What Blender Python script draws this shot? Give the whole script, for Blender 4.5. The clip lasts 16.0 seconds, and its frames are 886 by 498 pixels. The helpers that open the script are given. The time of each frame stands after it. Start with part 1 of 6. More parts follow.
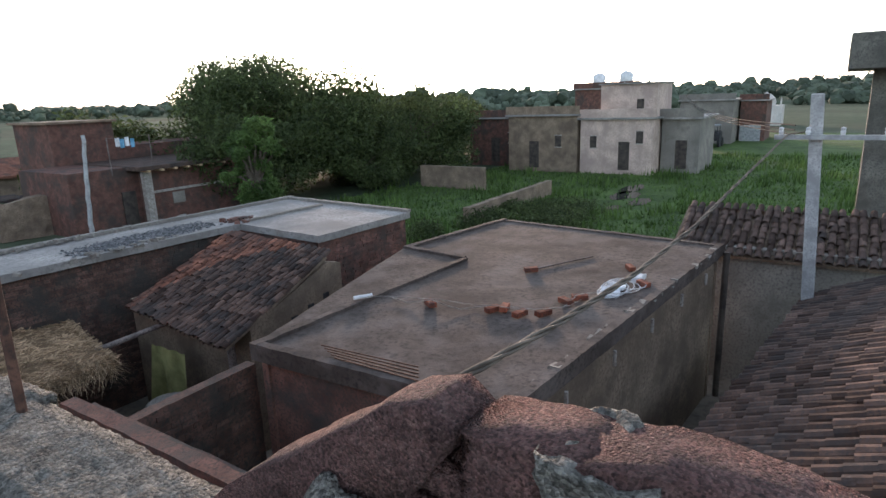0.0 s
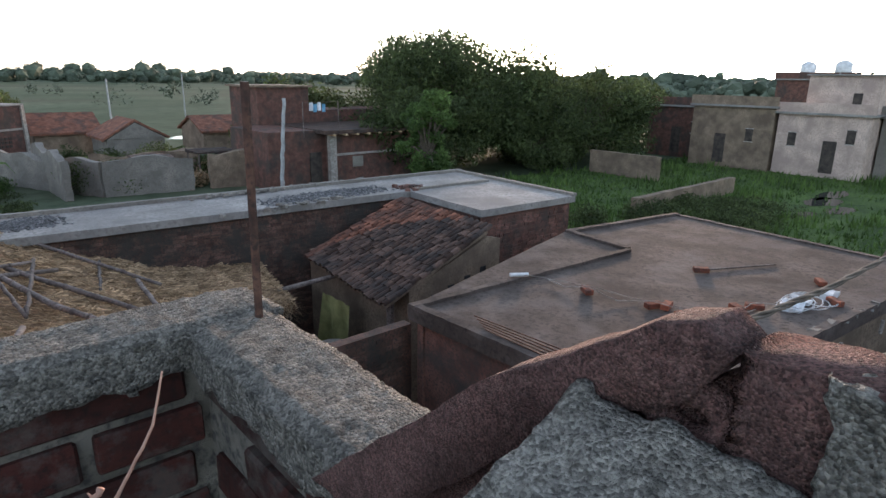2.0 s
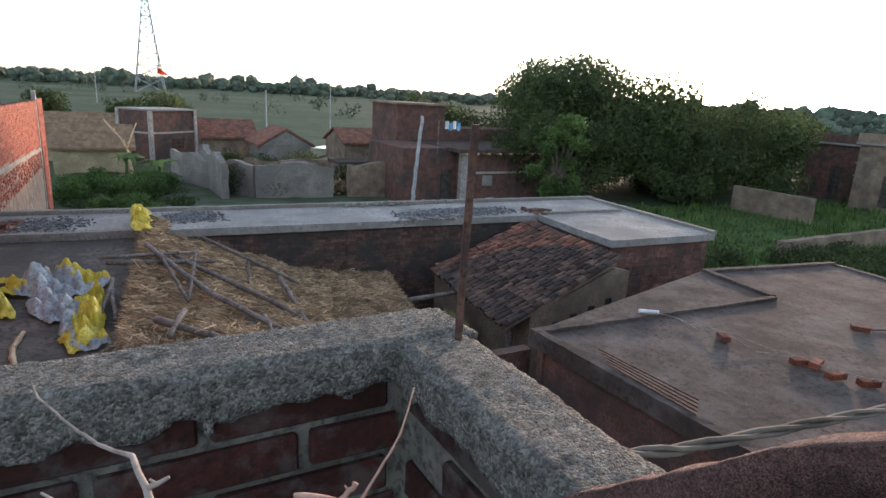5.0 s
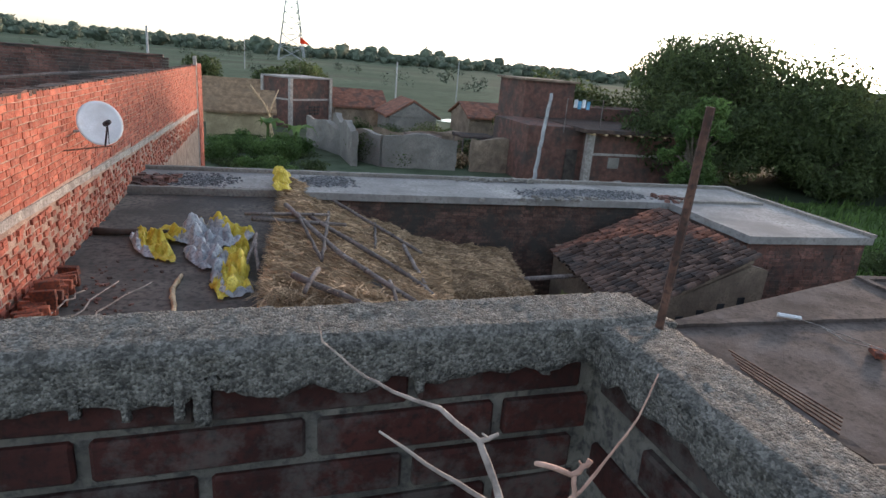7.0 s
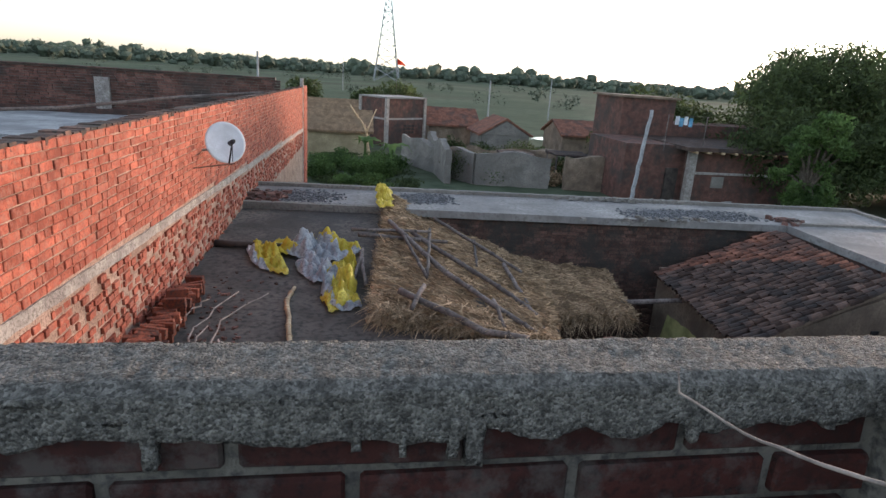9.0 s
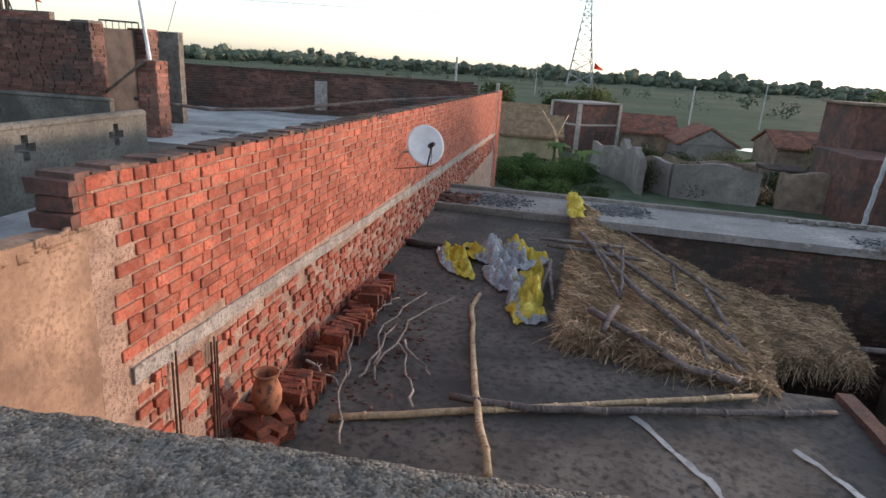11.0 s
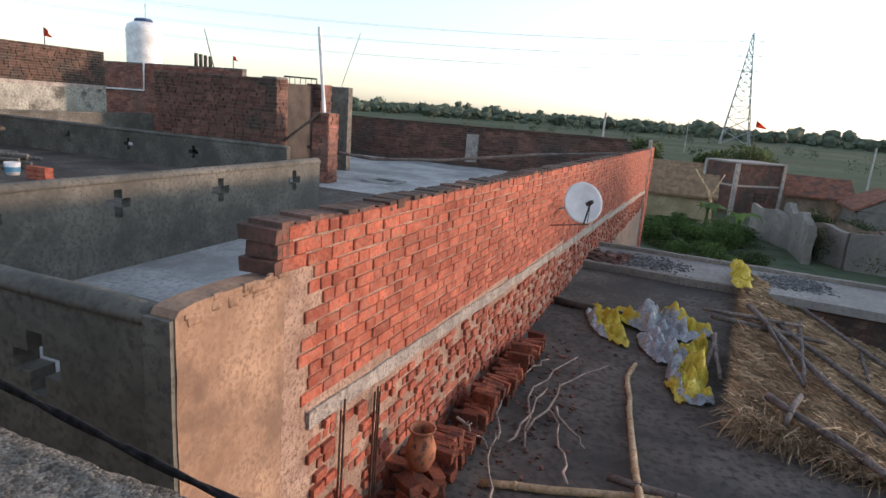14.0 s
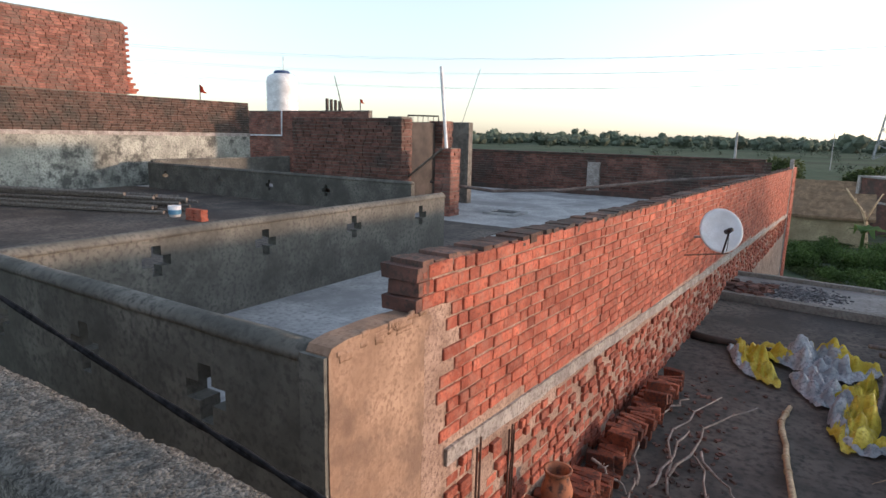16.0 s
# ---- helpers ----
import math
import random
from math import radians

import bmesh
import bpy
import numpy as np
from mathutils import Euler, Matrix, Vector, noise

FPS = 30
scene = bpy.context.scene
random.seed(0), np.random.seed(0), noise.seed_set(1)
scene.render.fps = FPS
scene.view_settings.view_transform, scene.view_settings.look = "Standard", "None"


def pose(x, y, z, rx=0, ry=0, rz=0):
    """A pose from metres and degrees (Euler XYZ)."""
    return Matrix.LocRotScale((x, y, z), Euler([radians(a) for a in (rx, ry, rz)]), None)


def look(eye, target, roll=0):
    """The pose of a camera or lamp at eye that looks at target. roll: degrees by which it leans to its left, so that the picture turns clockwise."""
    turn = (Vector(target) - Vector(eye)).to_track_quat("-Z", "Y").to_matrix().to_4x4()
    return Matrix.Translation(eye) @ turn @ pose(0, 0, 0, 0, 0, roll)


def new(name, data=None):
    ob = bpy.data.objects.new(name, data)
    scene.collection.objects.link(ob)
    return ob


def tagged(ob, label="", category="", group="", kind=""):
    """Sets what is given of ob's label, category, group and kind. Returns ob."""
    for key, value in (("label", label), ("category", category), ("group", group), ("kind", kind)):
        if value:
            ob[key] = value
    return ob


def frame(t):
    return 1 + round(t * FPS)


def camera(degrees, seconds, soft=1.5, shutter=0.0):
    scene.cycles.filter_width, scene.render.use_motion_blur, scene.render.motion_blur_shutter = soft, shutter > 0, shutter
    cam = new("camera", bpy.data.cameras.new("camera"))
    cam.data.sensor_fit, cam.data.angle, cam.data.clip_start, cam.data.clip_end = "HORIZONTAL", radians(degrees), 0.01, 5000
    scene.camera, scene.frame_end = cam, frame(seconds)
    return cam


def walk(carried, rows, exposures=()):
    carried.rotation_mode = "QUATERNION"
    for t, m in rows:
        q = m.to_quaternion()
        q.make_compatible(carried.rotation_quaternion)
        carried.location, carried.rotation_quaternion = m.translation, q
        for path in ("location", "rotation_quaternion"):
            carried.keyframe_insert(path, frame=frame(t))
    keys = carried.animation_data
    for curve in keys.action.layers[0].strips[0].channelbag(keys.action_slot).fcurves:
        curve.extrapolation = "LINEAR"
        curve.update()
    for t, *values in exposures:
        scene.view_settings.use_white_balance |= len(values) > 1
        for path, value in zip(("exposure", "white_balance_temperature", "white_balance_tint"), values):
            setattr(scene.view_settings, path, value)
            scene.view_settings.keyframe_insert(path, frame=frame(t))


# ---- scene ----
cam = camera(72.8, 16.0)
PATH = [
    (0, (-0.054, 0.095, 6.043), (1.569, 1.156, 5.551), -2.0),
    (0.5, (-0.069, 0.1, 6.054), (1.489, 1.259, 5.577), -1.9),
    (1, (-0.085, 0.105, 6.052), (1.415, 1.343, 5.585), -0.8),
    (1.5, (-0.101, 0.108, 6.042), (1.295, 1.448, 5.537), 0.3),
    (2, (-0.117, 0.118, 6.023), (1.156, 1.56, 5.473), 0.8),
    (2.5, (-0.135, 0.136, 6.018), (1.088, 1.618, 5.466), 1.8),
    (3, (-0.156, 0.144, 6.024), (1.025, 1.676, 5.515), 2.2),
    (5.3, (-0.257, 0.162, 6.054), (0.605, 1.89, 5.533), 3.1),
    (5.5, (-0.269, 0.163, 6.045), (0.514, 1.915, 5.481), 3.1),
    (6, (-0.284, 0.174, 6.036), (0.403, 1.949, 5.421), 3.5),
    (6.5, (-0.317, 0.192, 6.043), (0.305, 1.995, 5.443), 3.8),
    (7, (-0.372, 0.213, 6.045), (0.239, 2.021, 5.447), 4.9),
    (7.5, (-0.433, 0.245, 6.043), (0.154, 2.052, 5.417), 3.4),
    (8, (-0.487, 0.262, 6.047), (0.068, 2.088, 5.45), 2.7),
    (8.5, (-0.539, 0.27, 6.055), (-0.134, 2.143, 5.484), 3.0),
    (8.7, (-0.563, 0.286, 6.044), (-0.193, 2.17, 5.482), 3.4),
    (10.8, (-0.729, 0.611, 6.003), (-0.862, 2.511, 5.391), 3.5),
    (11, (-0.746, 0.636, 6.004), (-0.998, 2.531, 5.419), 3.6),
    (11.5, (-0.784, 0.657, 6.002), (-1.259, 2.504, 5.4), 2.6),
    (12, (-0.81, 0.667, 6.011), (-1.283, 2.532, 5.463), 2.8),
    (12.5, (-0.853, 0.676, 6.016), (-1.37, 2.538, 5.501), 2.4),
    (13, (-0.913, 0.688, 6.024), (-1.474, 2.551, 5.558), 4.0),
    (13.5, (-0.975, 0.702, 6.027), (-1.613, 2.547, 5.589), 4.4),
    (14, (-1.045, 0.713, 6.02), (-1.737, 2.533, 5.566), 4.4),
    (14.5, (-1.082, 0.688, 6.025), (-1.834, 2.488, 5.584), 3.6),
    (15, (-1.109, 0.664, 6.027), (-1.963, 2.416, 5.582), 3.8),
    (15.5, (-1.141, 0.669, 6.036), (-2.116, 2.359, 5.595), 2.5),
    (16, (-1.143, 0.683, 6.047), (-2.194, 2.343, 5.671), 1.3),
]
walk(cam, [(t, look(eye, target, roll)) for t, eye, target, roll in PATH], exposures=[(0, 2.15, 6100, 11), (8, 2.1, 6100, 11), (11, 1.85, 6200, 12), (16, 1.8, 6200, 12)])

# ---- light ----
SUN_AZ, SUN_EL = 33.2, 6.0   # degrees from +x towards +y, and above the horizon
world = bpy.data.worlds.new("world")
scene.world = world
world.use_nodes = True
wn = world.node_tree.nodes
sky = wn.new("ShaderNodeTexSky")
sky.sky_type, sky.sun_disc = "NISHITA", False
sky.sun_elevation, sky.sun_rotation = radians(SUN_EL), radians(90 - SUN_AZ)
sky.air_density, sky.dust_density, sky.ozone_density = 1.0, 0.7, 2.2
wn["Background"].inputs[1].default_value = 0.15
haze = wn.new("ShaderNodeHueSaturation")   # dusty evening air pales the sky
haze.inputs["Saturation"].default_value = 0.5
world.node_tree.links.new(sky.outputs[0], haze.inputs["Color"])
world.node_tree.links.new(haze.outputs[0], wn["Background"].inputs[0])
sun = new("sun", bpy.data.lights.new("sun", "SUN"))
sun.data.energy, sun.data.angle, sun.data.color = 1.15, radians(2.5), (1.0, 0.66, 0.45)
ca, sa, ce, se = math.cos(radians(SUN_AZ)), math.sin(radians(SUN_AZ)), math.cos(radians(SUN_EL)), math.sin(radians(SUN_EL))
sun.matrix_world = look((60 * ca * ce, 60 * sa * ce, 60 * se + 5), (0, 0, 5))

# ---- materials ----
def surf(name, colors, scale=3.0, fine=60.0, rough=0.9, bump=0.3, depth=0.01, rand=0.0, island=False, metal=0.0, stain=None, stain_scale=0.8, stain_amount=0.5, bump_scale=None, streak=None, trans=0.0, grain=0.0):
    """Mottled surface: two colours by large and fine noise, a stain colour with ragged edges, and fine relief."""
    m = bpy.data.materials.new(name)
    m.use_nodes = True
    n, l = m.node_tree.nodes, m.node_tree.links
    b = n["Principled BSDF"]
    co = n.new("ShaderNodeTexCoord")
    geo = n.new("ShaderNodeNewGeometry")
    src = geo.outputs["Position"]
    if streak:
        mp = n.new("ShaderNodeMapping")
        mp.inputs["Scale"].default_value = streak
        l.new(src, mp.inputs[0])
        src = mp.outputs[0]
    def nz(s, d=6, r=0.6):
        t = n.new("ShaderNodeTexNoise")
        t.inputs["Scale"].default_value, t.inputs["Detail"].default_value, t.inputs["Roughness"].default_value = s, d, r
        l.new(src, t.inputs["Vector"])
        return t.outputs["Fac"]
    def ramp(v, a, z):
        r = n.new("ShaderNodeMapRange")
        r.inputs[1].default_value, r.inputs[2].default_value = a, z
        l.new(v, r.inputs[0])
        return r.outputs[0]
    def mix(f, a, c):
        x = n.new("ShaderNodeMix")
        x.data_type = "RGBA"
        for s, v in ((x.inputs[0], f), (x.inputs[6], a), (x.inputs[7], c)):
            if isinstance(v, (int, float)):
                s.default_value = v
            elif isinstance(v, tuple):
                s.default_value = (*v, 1)
            else:
                l.new(v, s)
        return x.outputs[2]
    dark, pale = tuple(v * 0.78 for v in colors[0]), tuple(v * 1.14 for v in colors[1])
    c = mix(ramp(nz(scale), 0.36, 0.64), dark, pale)
    if len(colors) > 2:
        c = mix(ramp(nz(fine, 4), 0.47, 0.66), c, colors[2])
    if rand:
        ob = n.new("ShaderNodeObjectInfo")
        r = geo.outputs["Random Per Island"] if island else ob.outputs["Random"]
        hs = n.new("ShaderNodeHueSaturation")
        l.new(c, hs.inputs["Color"])
        l.new(ramp2(n, l, r, 1 - rand, 1 + rand), hs.inputs["Value"])
        c = hs.outputs[0]
    if stain:
        f = n.new("ShaderNodeMath")
        f.operation = "MULTIPLY"
        f.inputs[1].default_value = stain_amount
        l.new(ramp(nz(stain_scale, 8, 0.7), 0.48, 0.6), f.inputs[0])
        c = mix(f.outputs[0], c, stain)
    if grain:
        vo = n.new("ShaderNodeTexVoronoi")
        vo.inputs["Scale"].default_value = grain
        l.new(src, vo.inputs["Vector"])
        hs = n.new("ShaderNodeHueSaturation")
        l.new(c, hs.inputs["Color"])
        g = n.new("ShaderNodeSeparateColor")
        l.new(vo.outputs["Color"], g.inputs[0])
        l.new(ramp2(n, l, g.outputs[0], 0.5, 1.45), hs.inputs["Value"])
        c = hs.outputs[0]
    l.new(c, b.inputs["Base Color"])
    b.inputs["Roughness"].default_value, b.inputs["Metallic"].default_value = rough, metal
    b.inputs["Specular IOR Level"].default_value = 0.25
    if bump:
        bp = n.new("ShaderNodeBump")
        bp.inputs["Strength"].default_value, bp.inputs["Distance"].default_value = bump, depth
        hgt = nz(bump_scale or fine, 8, 0.7)
        if grain:
            ad = n.new("ShaderNodeMath")
            ad.operation = "SUBTRACT"
            l.new(hgt, ad.inputs[0])
            l.new(vo.outputs["Distance"], ad.inputs[1])
            hgt = ad.outputs[0]
        l.new(hgt, bp.inputs["Height"])
        l.new(bp.outputs[0], b.inputs["Normal"])
    if trans:
        b.inputs["Transmission Weight"].default_value = 0.0
        tr = n.new("ShaderNodeBsdfTranslucent")
        l.new(c, tr.inputs["Color"])
        ms = n.new("ShaderNodeMixShader")
        ms.inputs[0].default_value = trans
        l.new(b.outputs[0], ms.inputs[1])
        l.new(tr.outputs[0], ms.inputs[2])
        l.new(ms.outputs[0], n["Material Output"].inputs[0])
    return m


def ramp2(n, l, v, a, z):
    r = n.new("ShaderNodeMapRange")
    r.inputs[3].default_value, r.inputs[4].default_value = a, z
    l.new(v, r.inputs[0])
    return r.outputs[0]


M_MORTAR_CAP = surf("rough_cement", [(0.145, 0.135, 0.118), (0.205, 0.19, 0.166), (0.085, 0.08, 0.072)], 40, 330, 0.95, 1.0, 0.006, stain=(0.30, 0.285, 0.25), stain_scale=70, stain_amount=0.45, bump_scale=150, grain=240)
# brighter version of the cap cement; light on the ledge is put into it
M_MORTAR_LIT = surf("lit_crumbly_mortar", [(0.26, 0.245, 0.215), (0.36, 0.34, 0.30), (0.15, 0.14, 0.125)], 40, 330, 0.95, 1.0, 0.006, stain=(0.45, 0.43, 0.39), stain_scale=150, stain_amount=0.45, bump_scale=300, grain=520)
M_MORTAR = surf("mortar", [(0.15, 0.135, 0.115), (0.22, 0.2, 0.17), (0.08, 0.075, 0.07)], 8, 60, 0.95, 0.8, 0.015)
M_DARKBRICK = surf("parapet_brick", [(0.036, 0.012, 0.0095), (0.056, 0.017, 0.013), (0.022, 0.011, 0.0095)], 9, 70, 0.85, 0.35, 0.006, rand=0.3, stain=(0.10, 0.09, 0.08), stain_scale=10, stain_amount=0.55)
M_BRICK = surf("red_brick", [(0.32, 0.082, 0.05), (0.43, 0.128, 0.078), (0.21, 0.06, 0.042)], 5, 45, 0.9, 0.5, 0.01, rand=0.27, stain=(0.36, 0.2, 0.15), stain_scale=13, stain_amount=0.4)
M_BRICKS = surf("red_brick_joined", [(0.32, 0.082, 0.05), (0.43, 0.128, 0.078), (0.21, 0.06, 0.042)], 5, 45, 0.9, 0.5, 0.01, rand=0.27, island=True, stain=(0.36, 0.2, 0.15), stain_scale=13, stain_amount=0.4)
M_OLDBRICK = surf("weathered_brick", [(0.15, 0.075, 0.06), (0.21, 0.105, 0.08), (0.085, 0.06, 0.053)], 3, 30, 0.92, 0.5, 0.012, rand=0.35, island=True, stain=(0.06, 0.055, 0.05), stain_scale=0.9, stain_amount=0.75)
M_TOWERBRICK = surf("dusty_red_brick", [(0.23, 0.10, 0.075), (0.31, 0.14, 0.105), (0.14, 0.07, 0.058)], 3, 30, 0.92, 0.5, 0.012, rand=0.35, island=True, stain=(0.17, 0.12, 0.10), stain_scale=0.9, stain_amount=0.6)
M_BLACKBRICK = surf("mossy_dark_brick", [(0.10, 0.06, 0.047), (0.15, 0.085, 0.066), (0.05, 0.045, 0.04)], 3, 30, 0.92, 0.5, 0.012, rand=0.35, island=True, stain=(0.05, 0.05, 0.045), stain_scale=1.2, stain_amount=0.8)
M_PILEBRICK = surf("sooty_brick", [(0.20, 0.06, 0.035), (0.29, 0.09, 0.05), (0.09, 0.045, 0.035)], 6, 40, 0.92, 0.5, 0.01, rand=0.4, stain=(0.06, 0.04, 0.035), stain_scale=5, stain_amount=0.7)
M_JOINT = surf("wall_mortar", [(0.36, 0.24, 0.18), (0.45, 0.32, 0.25), (0.2, 0.13, 0.10)], 4, 50, 0.95, 0.8, 0.02)
M_BAND = surf("concrete_band", [(0.36, 0.32, 0.29), (0.46, 0.42, 0.38), (0.22, 0.19, 0.17)], 5, 35, 0.95, 0.9, 0.03)
# warm sunlight is put into this plaster colour; stains are its own
M_PLASTER_SUNLIT = surf("sunlit_tan_plaster", [(0.29, 0.185, 0.125), (0.37, 0.25, 0.175), (0.23, 0.145, 0.10)], 2.6, 40, 0.9, 0.5, 0.008, stain=(0.15, 0.10, 0.075), stain_scale=2.4, stain_amount=0.6)
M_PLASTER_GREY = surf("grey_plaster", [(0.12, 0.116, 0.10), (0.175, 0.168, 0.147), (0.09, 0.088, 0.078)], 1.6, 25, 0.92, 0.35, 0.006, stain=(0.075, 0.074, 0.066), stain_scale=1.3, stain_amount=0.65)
M_PLASTER_STAINED = surf("stained_plaster", [(0.34, 0.34, 0.29), (0.44, 0.44, 0.38), (0.2, 0.2, 0.18)], 1.2, 18, 0.93, 0.5, 0.01, stain=(0.06, 0.06, 0.055), stain_scale=1.6, stain_amount=0.85)
M_ROOF_GREY = surf("cement_roof", [(0.36, 0.36, 0.355), (0.46, 0.46, 0.45), (0.28, 0.28, 0.275)], 1.3, 18, 0.9, 0.3, 0.01, stain=(0.2, 0.2, 0.2), stain_scale=0.8, stain_amount=0.5)
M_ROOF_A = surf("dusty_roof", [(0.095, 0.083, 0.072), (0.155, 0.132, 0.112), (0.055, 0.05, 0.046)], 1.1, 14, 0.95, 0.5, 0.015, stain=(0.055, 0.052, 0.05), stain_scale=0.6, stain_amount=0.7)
M_ROOF_B = surf("worn_roof", [(0.08, 0.063, 0.055), (0.12, 0.096, 0.084), (0.05, 0.041, 0.037)], 1.0, 16, 0.95, 0.5, 0.015, stain=(0.2, 0.17, 0.155), stain_scale=1.1, stain_amount=0.35)
M_SLAB = surf("pale_slab", [(0.26, 0.245, 0.23), (0.34, 0.32, 0.30), (0.2, 0.185, 0.17)], 0.9, 14, 0.9, 0.3, 0.01, stain=(0.2, 0.19, 0.185), stain_scale=0.5, stain_amount=0.5)
M_MUD = surf("mud_plaster", [(0.22, 0.165, 0.12), (0.29, 0.22, 0.16), (0.16, 0.12, 0.09)], 1.4, 20, 0.95, 0.5, 0.015, stain=(0.12, 0.09, 0.07), stain_scale=0.9, stain_amount=0.6)
M_GREYMUD = surf("grey_mud", [(0.23, 0.21, 0.185), (0.30, 0.275, 0.24), (0.16, 0.145, 0.13)], 1.4, 20, 0.95, 0.5, 0.02, stain=(0.13, 0.12, 0.11), stain_scale=0.7, stain_amount=0.6)
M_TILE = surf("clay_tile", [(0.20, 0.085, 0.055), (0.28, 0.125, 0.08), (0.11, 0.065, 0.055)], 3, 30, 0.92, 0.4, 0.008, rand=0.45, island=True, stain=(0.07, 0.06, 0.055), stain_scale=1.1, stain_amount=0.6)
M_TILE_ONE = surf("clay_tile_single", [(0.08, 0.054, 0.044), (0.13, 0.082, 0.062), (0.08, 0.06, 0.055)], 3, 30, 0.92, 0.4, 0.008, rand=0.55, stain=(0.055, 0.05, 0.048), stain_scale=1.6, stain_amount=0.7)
M_TILE_DARK = surf("old_clay_tile", [(0.085, 0.06, 0.05), (0.13, 0.088, 0.07), (0.08, 0.06, 0.055)], 3, 30, 0.92, 0.4, 0.008, rand=0.5, island=True, stain=(0.055, 0.05, 0.048), stain_scale=1.1, stain_amount=0.7)
M_CLAY = surf("jali_clay", [(0.125, 0.068, 0.062), (0.185, 0.098, 0.086), (0.075, 0.045, 0.043)], 30, 420, 0.92, 0.9, 0.003, stain=(0.24, 0.15, 0.13), stain_scale=160, stain_amount=0.4, grain=800)
M_POT = surf("clay_pot", [(0.34, 0.13, 0.07), (0.42, 0.17, 0.09), (0.10, 0.06, 0.05)], 5, 20, 0.85, 0.2, 0.004)
M_STRAW = surf("straw", [(0.24, 0.155, 0.09), (0.33, 0.22, 0.13), (0.13, 0.085, 0.055)], 3, 60, 0.95, 1.0, 0.03, stain=(0.2, 0.14, 0.09), stain_scale=0.9, stain_amount=0.5)
M_STALK = surf("straw_stalk", [(0.30, 0.205, 0.12), (0.46, 0.33, 0.21)], 3, 60, 0.9, 0, rand=0.55, island=True)
M_BAMBOO = surf("bamboo", [(0.50, 0.35, 0.20), (0.60, 0.44, 0.27), (0.30, 0.2, 0.12)], 4, 30, 0.6, 0.2, 0.004, rand=0.15)
M_POLE_DARK = surf("dark_pole", [(0.12, 0.095, 0.085), (0.19, 0.155, 0.14), (0.07, 0.06, 0.055)], 4, 30, 0.8, 0.3, 0.004, rand=0.3)
M_TWIG = surf("dry_twig", [(0.27, 0.22, 0.19), (0.36, 0.30, 0.26), (0.16, 0.13, 0.115)], 8, 50, 0.85, 0.3, 0.003, rand=0.2)
M_YELLOW = surf("yellow_plastic", [(0.72, 0.55, 0.05), (0.80, 0.66, 0.12), (0.55, 0.4, 0.05)], 4, 30, 0.4, 0.3, 0.01, trans=0.25)
M_WHITEBAG = surf("white_plastic", [(0.40, 0.43, 0.46), (0.55, 0.57, 0.6), (0.25, 0.27, 0.3)], 4, 30, 0.4, 0.3, 0.01, trans=0.25)
M_DISH = surf("dish_paint", [(0.80, 0.81, 0.82), (0.74, 0.75, 0.77), (0.7, 0.7, 0.7)], 4, 50, 0.5, 0.05, 0.002)
M_BLACK = surf("black_plastic", [(0.02, 0.02, 0.022), (0.035, 0.035, 0.037)], 10, 60, 0.6, 0.1, 0.002)
M_CABLE = surf("black_cable", [(0.015, 0.015, 0.017), (0.028, 0.028, 0.03)], 30, 90, 0.95, 0.3, 0.002)
M_WIRE = surf("pale_wire", [(0.10, 0.085, 0.072), (0.17, 0.145, 0.12)], 5, 60, 0.9, 0.1, 0.002)
M_RUST = surf("rusty_steel", [(0.09, 0.05, 0.04), (0.14, 0.075, 0.055), (0.05, 0.035, 0.03)], 20, 90, 0.8, 0.4, 0.002, metal=0.3)
M_STEEL = surf("galvanised_steel", [(0.30, 0.31, 0.32), (0.38, 0.39, 0.40)], 5, 40, 0.6, 0.1, 0.002, metal=0.5)
M_PVC = surf("white_pvc", [(0.72, 0.73, 0.74), (0.78, 0.79, 0.8), (0.6, 0.6, 0.6)], 3, 30, 0.4, 0.05, 0.002)
M_POLECEM = surf("concrete_pole", [(0.36, 0.36, 0.36), (0.44, 0.44, 0.44), (0.28, 0.28, 0.28)], 4, 30, 0.9, 0.3, 0.005)
M_WHITEWASH = surf("whitewash", [(0.62, 0.58, 0.54), (0.70, 0.66, 0.62), (0.5, 0.46, 0.42)], 1.0, 14, 0.9, 0.3, 0.01, stain=(0.42, 0.36, 0.32), stain_scale=0.5, stain_amount=0.6)
M_PINK = surf("limewash_pink", [(0.52, 0.40, 0.34), (0.60, 0.47, 0.40), (0.4, 0.3, 0.26)], 1.0, 14, 0.9, 0.3, 0.01, stain=(0.36, 0.27, 0.24), stain_scale=0.4, stain_amount=0.7)
M_DARK = surf("dark_wood", [(0.05, 0.042, 0.038), (0.08, 0.065, 0.055)], 3, 30, 0.8, 0.2, 0.004)
M_WOOD = surf("grey_timber", [(0.17, 0.145, 0.125), (0.25, 0.22, 0.19), (0.1, 0.085, 0.075)], 3, 30, 0.9, 0.4, 0.006, streak=(8, 1, 8), rand=0.2)
M_GRAVEL = surf("gravel", [(0.16, 0.16, 0.165), (0.24, 0.24, 0.245), (0.09, 0.09, 0.095)], 18, 60, 0.95, 1.0, 0.03, rand=0.4, island=True)
M_EARTH = surf("village_earth", [(0.17, 0.145, 0.115), (0.24, 0.205, 0.165), (0.11, 0.1, 0.08)], 0.35, 5, 0.95, 0.6, 0.03)
M_GRASS = surf("wet_grass", [(0.055, 0.095, 0.022), (0.09, 0.14, 0.035), (0.035, 0.06, 0.018)], 0.4, 6, 0.95, 0.8, 0.08)
M_BLADE = surf("grass_blades", [(0.06, 0.11, 0.025), (0.11, 0.17, 0.045)], 0.5, 6, 0.8, 0, rand=0.4, island=True, trans=0.3)
